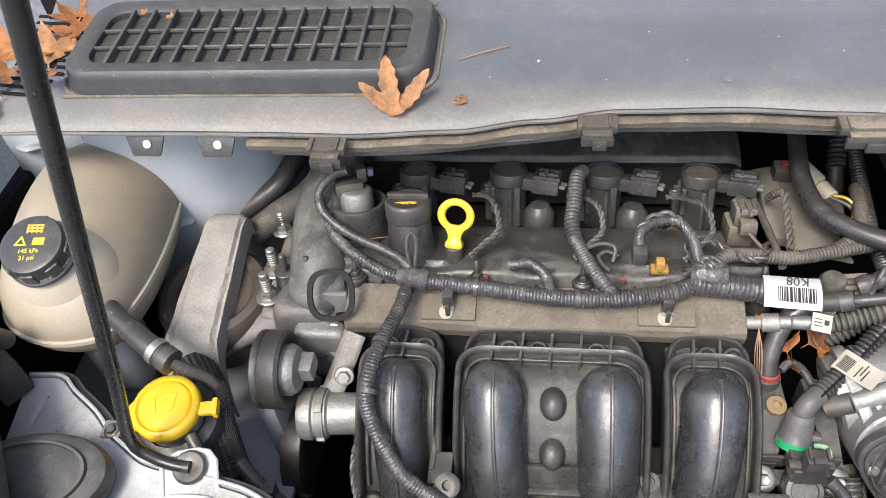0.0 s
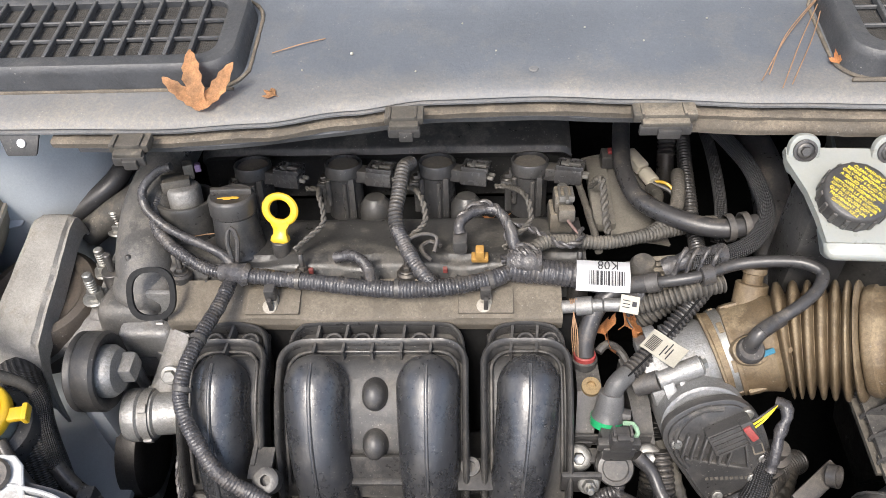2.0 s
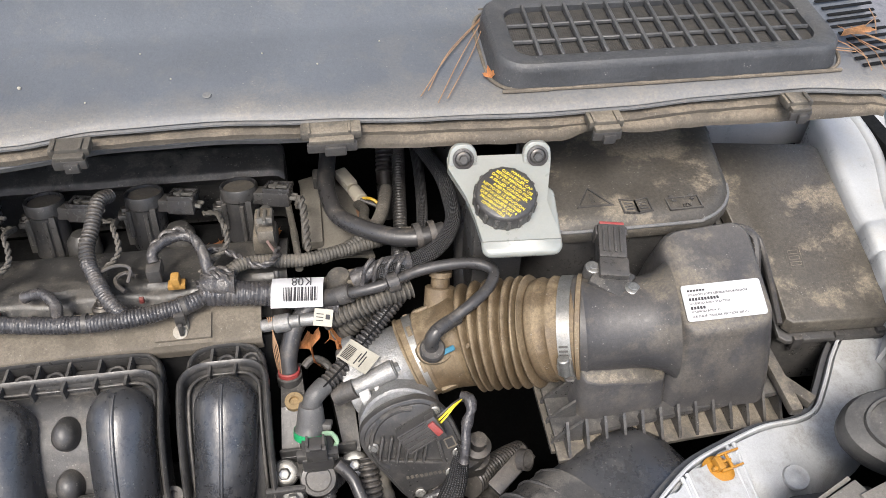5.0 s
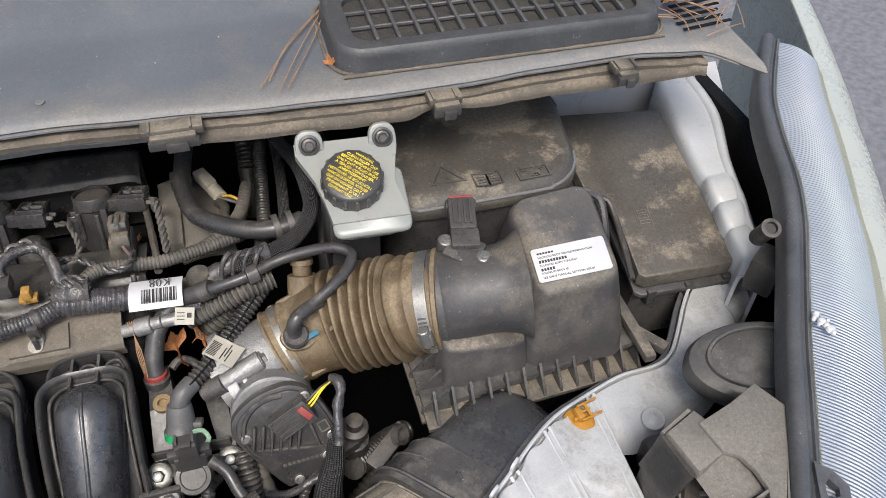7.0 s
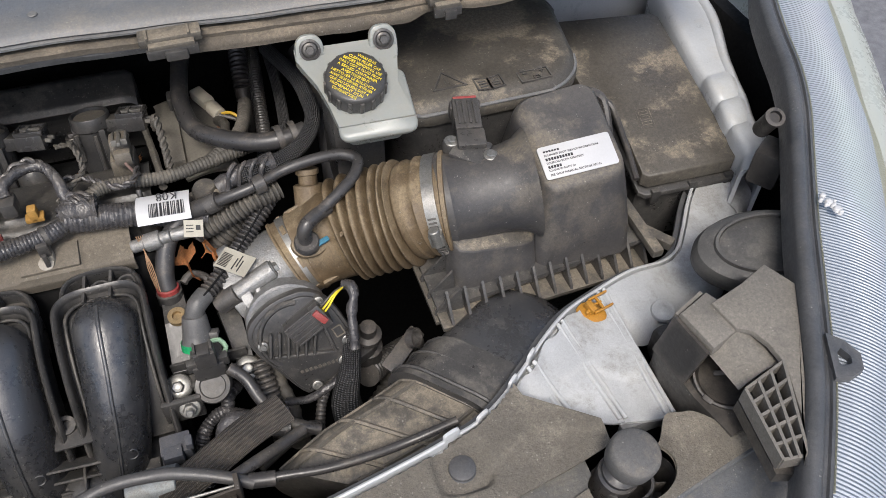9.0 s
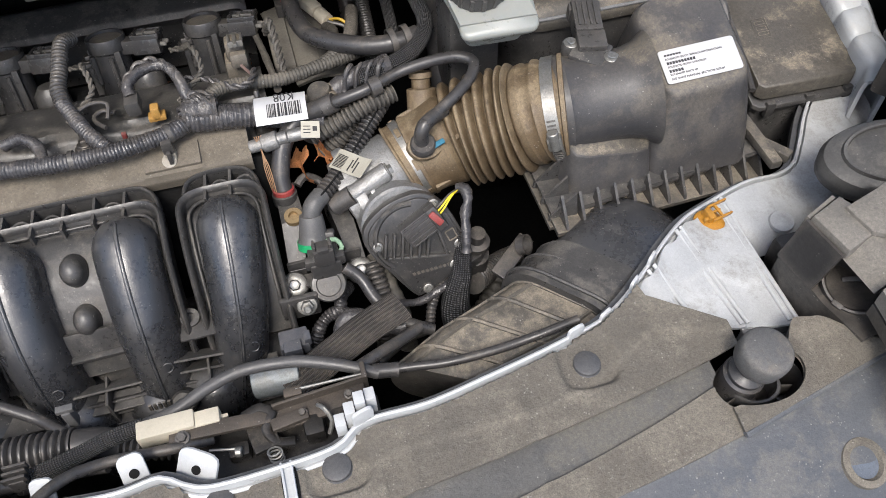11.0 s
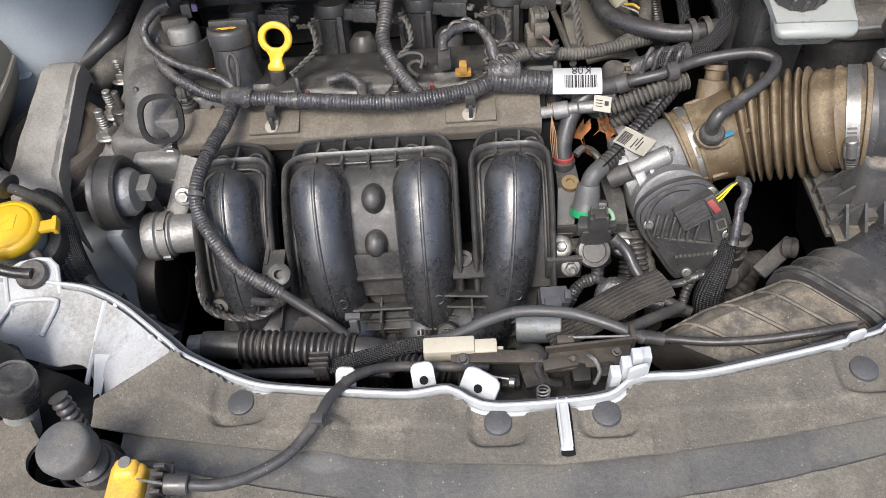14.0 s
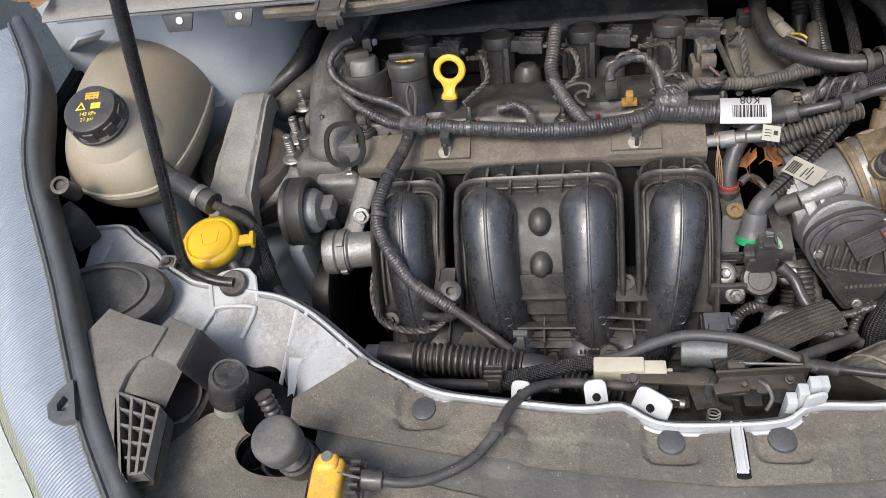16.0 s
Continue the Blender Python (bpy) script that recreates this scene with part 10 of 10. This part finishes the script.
tube(g, [(-0.211, 0.146, 0.900), (-0.207, 0.140, 0.885), (-0.202, 0.132, 0.865)], 0.0075, 12, ribs=(0.006, 0.0015))
part("hose", g, RUBBER, fil)

# wing shields at the corners
for side in (-1, 1):
    f = (lambda p: Vector(p)) if side > 0 else mx
    def corner_fn(u, v):
        x = 0.476 + 0.174 * u
        back = lerp_knots([(0.476, 0.088), (0.505, 0.090), (0.530, 0.118), (0.552, 0.139), (0.566, 0.136), (0.604, 0.106), (0.65, 0.085)], x)
        fore = 0.0685 + (x - 0.476) * 0.22 if side > 0 else 0.045 - (x - 0.476) * 0.10
        d = 1 - v
        z = 0.8795 + 0.003 * math.sin(3.1 * u) - 0.010 * d * d
        w = max(0, 1 - u / 0.30) ** 1.5
        return f((x, fore + (back - fore) * v, (1 - w) * z + w * (0.8708 + 0.003 * v) + 0.0008 * noise.noise((x * 40, v * 4, 3))))
    cs_ = thing("corner_shield", f((0.56, 0.09, 0.86)), "dusty black corner shield beside the hood stop", "shield", "corner shields")
    part("panel", pierced(sheet(B(), 90, 40, corner_fn, 0.004)), FRONTSHIELD, cs_, angle=60)
    g = B()
    tube(g, [Vector(corner_fn(k / 12, 0.0)) + Vector((0, 0, -0.002)) for k in range(13)], 0.0025, 8, 0.01)
    part("front_edge", g, BUMPM, cs_, "dark front edge")
    wl = thing("stop_well", f((0.505, 0.104, 0.84)), "dark round well with a socket under the hood stop", "well", "stop wells")
    mw = at(f((WELL[0], WELL[1], 0.8740)))
    g = lathe(B(), [(0.0352, -0.006), (0.0345, -0.012), (0.0325, -0.038), (0.0, -0.039)], mw, 48, sy=0.64)
    part("wall", g, DARKPL, wl, "dark sloping wall of the well", angle=50)
    g = lathe(B(), [(0.0205, -0.034), (0.0200, -0.012), (0.0188, -0.010), (0.0165, -0.010), (0.0160, -0.030)], mw, 36, sy=0.80)
    part("socket", g, BLACK_CLEAN, wl, "ringed black socket")
    for a in (200, 250, 300, 340):
        g = box(B(), (0.024, 0, -0.020), (0.009, 0.0016, 0.016), mw @ Matrix.Diagonal((1, 0.75, 1, 1)) @ pose(0, 0, 0, 0, 0, a), bev=0.0004, seg=1)
        part("web", g, DARKPL, wl)

hole = thing("grille_hole", (0.56, 0.034, 0.83), "round hole with a dusty rim in the grille top", "hole")
g = B()
lathe(g, [(0.0185, -0.001), (0.0178, 0.0025), (0.0130, 0.0035), (0.0112, 0.0005)], at((0.557, 0.033, 0.846), (0.1, -0.3, 0.95)), 32)
part("rim", g, FRONTSHIELD, hole)
g = B()
lathe(g, [(0.0115, 0.0005), (0.010, 0.0002), (0, 0.0002)], at((0.557, 0.033, 0.846), (0.1, -0.3, 0.95)), 28)
part("plug", g, mat("shaded_blue_plastic", (0.10, 0.115, 0.14), 0.5), hole, "grey-blue surface seen through the hole")

# ---- leaves and needles ----
def lobed(size, seed, n=5, slim=0.30):
    """Outline of a lobed leaf: pointed toothed lobes with deep notches, stalk end downwards."""
    r = random.Random(seed)
    out = []
    span = 78 if n == 3 else 200
    for k in range(n):
        a = radians(90 - span / 2 + span * k / (n - 1) + r.uniform(-5, 5))
        l = size * (1.0 - (0.10 if n == 3 else 0.32) * abs(k - (n - 1) / 2) / ((n - 1) / 2)) * r.uniform(0.92, 1.06)
        w = 0.21 * l if n == 3 else 0.17 * l
        for s, t in ((0.42, -0.75), (0.58, -1.05), (0.66, -0.80), (0.80, -0.62), (0.84, -0.40), (1.0, 0.0), (0.84, 0.42), (0.78, 0.66), (0.66, 0.80), (0.56, 1.05), (0.42, 0.75)):
            t = t * w * r.uniform(0.85, 1.15)
            out.append((s * l * math.cos(a) - t * math.sin(a), s * l * math.sin(a) + t * math.cos(a)))
        if k < n - 1:
            b = radians(90 - span / 2 + span * (k + 0.5) / (n - 1))
            out.append((0.30 * size * math.cos(b), 0.30 * size * math.sin(b)))
    out += [(-0.16 * size, 0.10 * size), (-0.02 * size, -0.02 * size), (-0.012 * size, -0.30 * size), (0.012 * size, -0.30 * size), (0.02 * size, -0.02 * size), (0.16 * size, 0.10 * size)]
    return out


def leaf(p, size, turn, curl, mtl, seed, label, n=5, tip=(0, 0), group="fallen leaves"):
    pts = lobed(size, seed, n)
    bm = B()
    m = Matrix.Translation(p) @ pose(0, 0, 0, tip[0], tip[1], turn)
    c = [Vector((0, 0, 0))]
    rows = [[Vector((x * s, y * s, 0)) for x, y in pts] for s in (1.0, 0.66, 0.33)]
    def lift(v):
        d = v.length / size
        return m @ Vector((v.x, v.y, curl * size * (d ** 2) * (0.6 + 0.6 * math.sin(3 * math.atan2(v.y, v.x) + seed)) + 0.03 * size * noise.noise(v * 90)))
    V = [[bm.verts.new(lift(v)) for v in row] for row in rows]
    ce = bm.verts.new(lift(c[0]))
    k = len(pts)
    for a, b in zip(V, V[1:]):
        for i in range(k):
            bm.faces.new((a[i], a[(i + 1) % k], b[(i + 1) % k], b[i]))
    for i in range(k):
        bm.faces.new((V[-1][i], V[-1][(i + 1) % k], ce))
    bmesh.ops.solidify(bm, geom=list(bm.faces), thickness=0.0005)
    return solo("leaf", bm, mtl, label, "leaf", "", group, angle=70)


def maple(base, up, lobes, mtl, label):
    """A fallen leaf of three upright toothed lobes folded along their middle veins."""
    bm = B()
    up = Vector(up).normalized()
    out_ = Vector((1, 0, 0)).cross(up)
    b0 = Vector(base)
    for tx, ty, wd in lobes:
        tip = Vector((tx, ty))
        side = Vector((-ty, tx)).normalized()
        n = 10
        rows = []
        for k in range(n + 1):
            q = k / n
            w = wd * (0.30 + 1.5 * q) * (1 - q) ** 0.75 * 1.35 * (1 + (0.16 if k % 2 else -0.10)) if k < n else 0.0006
            row = []
            for s in (-1, -0.5, 0, 0.5, 1):
                p = tip * q + side * (w * s)
                lift_ = 0.25 * abs(s) * w + 0.004 * math.sin(5 * q + tx * 90) + 0.0015 * noise.noise((p.x * 120, p.y * 120, tx))
                row.append(b0 + Vector((p.x, 0, 0)) + up * p.y - out_ * lift_ * -1)
            rows.append([bm.verts.new(p) for p in row])
        for a, b in zip(rows, rows[1:]):
            for i in range(4):
                bm.faces.new((a[i], a[i + 1], b[i + 1], b[i]))
    bmesh.ops.solidify(bm, geom=list(bm.faces), thickness=0.0005)
    return solo("leaf", bm, mtl, label, "leaf", "", "fallen leaves", angle=70)


maple((-0.127, 0.526, 1.0465), (0, 0.72, 0.69), ((-0.010, 0.050, 0.0090), (0.029, 0.037, 0.0075), (-0.031, 0.026, 0.0066)), LEAFP, "dry orange maple leaf leaning on the cowl grille")
leaf((-0.068, 0.545, 1.0445), 0.013, 60, 0.1, LEAFP, 2, "scrap of dry tan leaf on the cowl", 3)
leaf((0.406, 0.571, 1.047), 0.011, 20, 0.4, LEAF, 3, "small dry orange leaf on the cowl", 3, (20, 0))
leaf((0.765, 0.60, 1.058), 0.030, 200, 0.3, LEAFP, 5, "dry tan leaf in the cowl corner", 3, (10, 10))
for k, (x, y, s, t) in enumerate(((-0.475, 0.60, 0.035, 30), (-0.50, 0.575, 0.032, 100), (-0.455, 0.575, 0.026, 190), (-0.49, 0.64, 0.034, 250), (-0.53, 0.60, 0.036, 330), (-0.455, 0.645, 0.028, 60), (-0.505, 0.545, 0.03, 150), (-0.475, 0.675, 0.03, 10), (-0.54, 0.56, 0.03, 80))):
    leaf((x, y, 1.051 + 0.004 * (k % 3)), 1.35 * s, t, 0.35, LEAF if k % 3 else LEAFP, 10 + k, "dry orange leaf heaped in the cowl corner", 5 if k % 2 else 3, (8 * (k % 3), 6))
leaf((-0.385, 0.645, 1.0745), 0.010, 40, 0.3, LEAFP, 30, "small tan leaf lying on the grille", 3)
leaf((-0.355, 0.640, 1.074), 0.009, 70, 0.3, LEAFP, 31, "small tan leaf lying on the grille", 3)
for k, (x, y, z, s, t) in enumerate(((0.219, 0.440, 0.845, 0.024, 20), (0.238, 0.448, 0.848, 0.028, 300), (0.228, 0.425, 0.835, 0.020, 120), (0.246, 0.430, 0.84, 0.022, 60))):
    leaf((x, y, z), s, t, 0.8, LEAF, 40 + k, "curled orange leaf caught beside the throttle body", 3, (55, 20 * k))
for k, x in enumerate((-0.005, 0.090, 0.105, 0.118, 0.13, 0.186)):
    leaf(E3(x, 0.088 + 0.006 * (k % 3), -0.014), 0.014, 50 * k, 0.5, LEAF, 60 + k, "brown leaf scrap in the coil valley", 3, (15, 10))


def needle(a, b, bow=0.004, r=0.0005, label="dry brown pine needle"):
    a, b = Vector(a), Vector(b)
    g = B()
    tube(g, [a, a.lerp(b, 0.5) + Vector((bow, bow * 0.5, 0.001)), b], r, 5, 0.01)
    return solo("pine_needle", g, NEEDLE, label, "pine needle", "", "pine needles")


for x0, y0, bow in ((0.322, 0.552, -0.006), (0.336, 0.541, -0.002), (0.345, 0.546, 0.004), (0.330, 0.560, -0.010)):
    needle((x0 + 0.016, y0 - 0.002, 1.0465), (0.418 + bow * 0.3, 0.666, 1.0560), bow)
needle((-0.080, 0.602, 1.0485), (-0.034, 0.622, 1.0495), 0.001)
needle((-0.19, 0.50 + 0.02, 0.894), (-0.14, 0.53, 0.893), 0.002)
for k in range(4):
    needle((0.184 + 0.002 * k, 0.448, 0.888), (0.192 - 0.001 * k, 0.410 + 0.003 * k, 0.842 - 0.002 * k), 0.003 - 0.002 * k)
rng = random.Random(9)
for k in range(16):
    x, y = rng.uniform(0.76, 0.83), rng.uniform(0.53, 0.62)
    a = rng.uniform(0, 3.1)
    needle((x, y, 1.050 + 0.0012 * (k % 4)), (x + 0.05 * math.cos(a), y + 0.05 * math.sin(a), 1.051 + 0.0012 * (k % 4)), rng.uniform(-0.006, 0.006))
g = B()
for p in ((-0.008, 0.600, 1.0475), (0.09, 0.640, 1.0505), (0.12, 0.60, 1.0475), (0.05, 0.575, 1.045), (-0.05, 0.58, 1.045), (0.20, 0.63, 1.05), (0.25, 0.61, 1.048), (0.31, 0.64, 1.05)):
    bmesh.ops.create_icosphere(g, subdivisions=1, radius=0.0018 if p[0] == -0.008 else 0.0010, matrix=Matrix.Translation(p))
solo("grit", g, LABELD, "scattered grains and seeds on the cowl", "grit", "stuff")
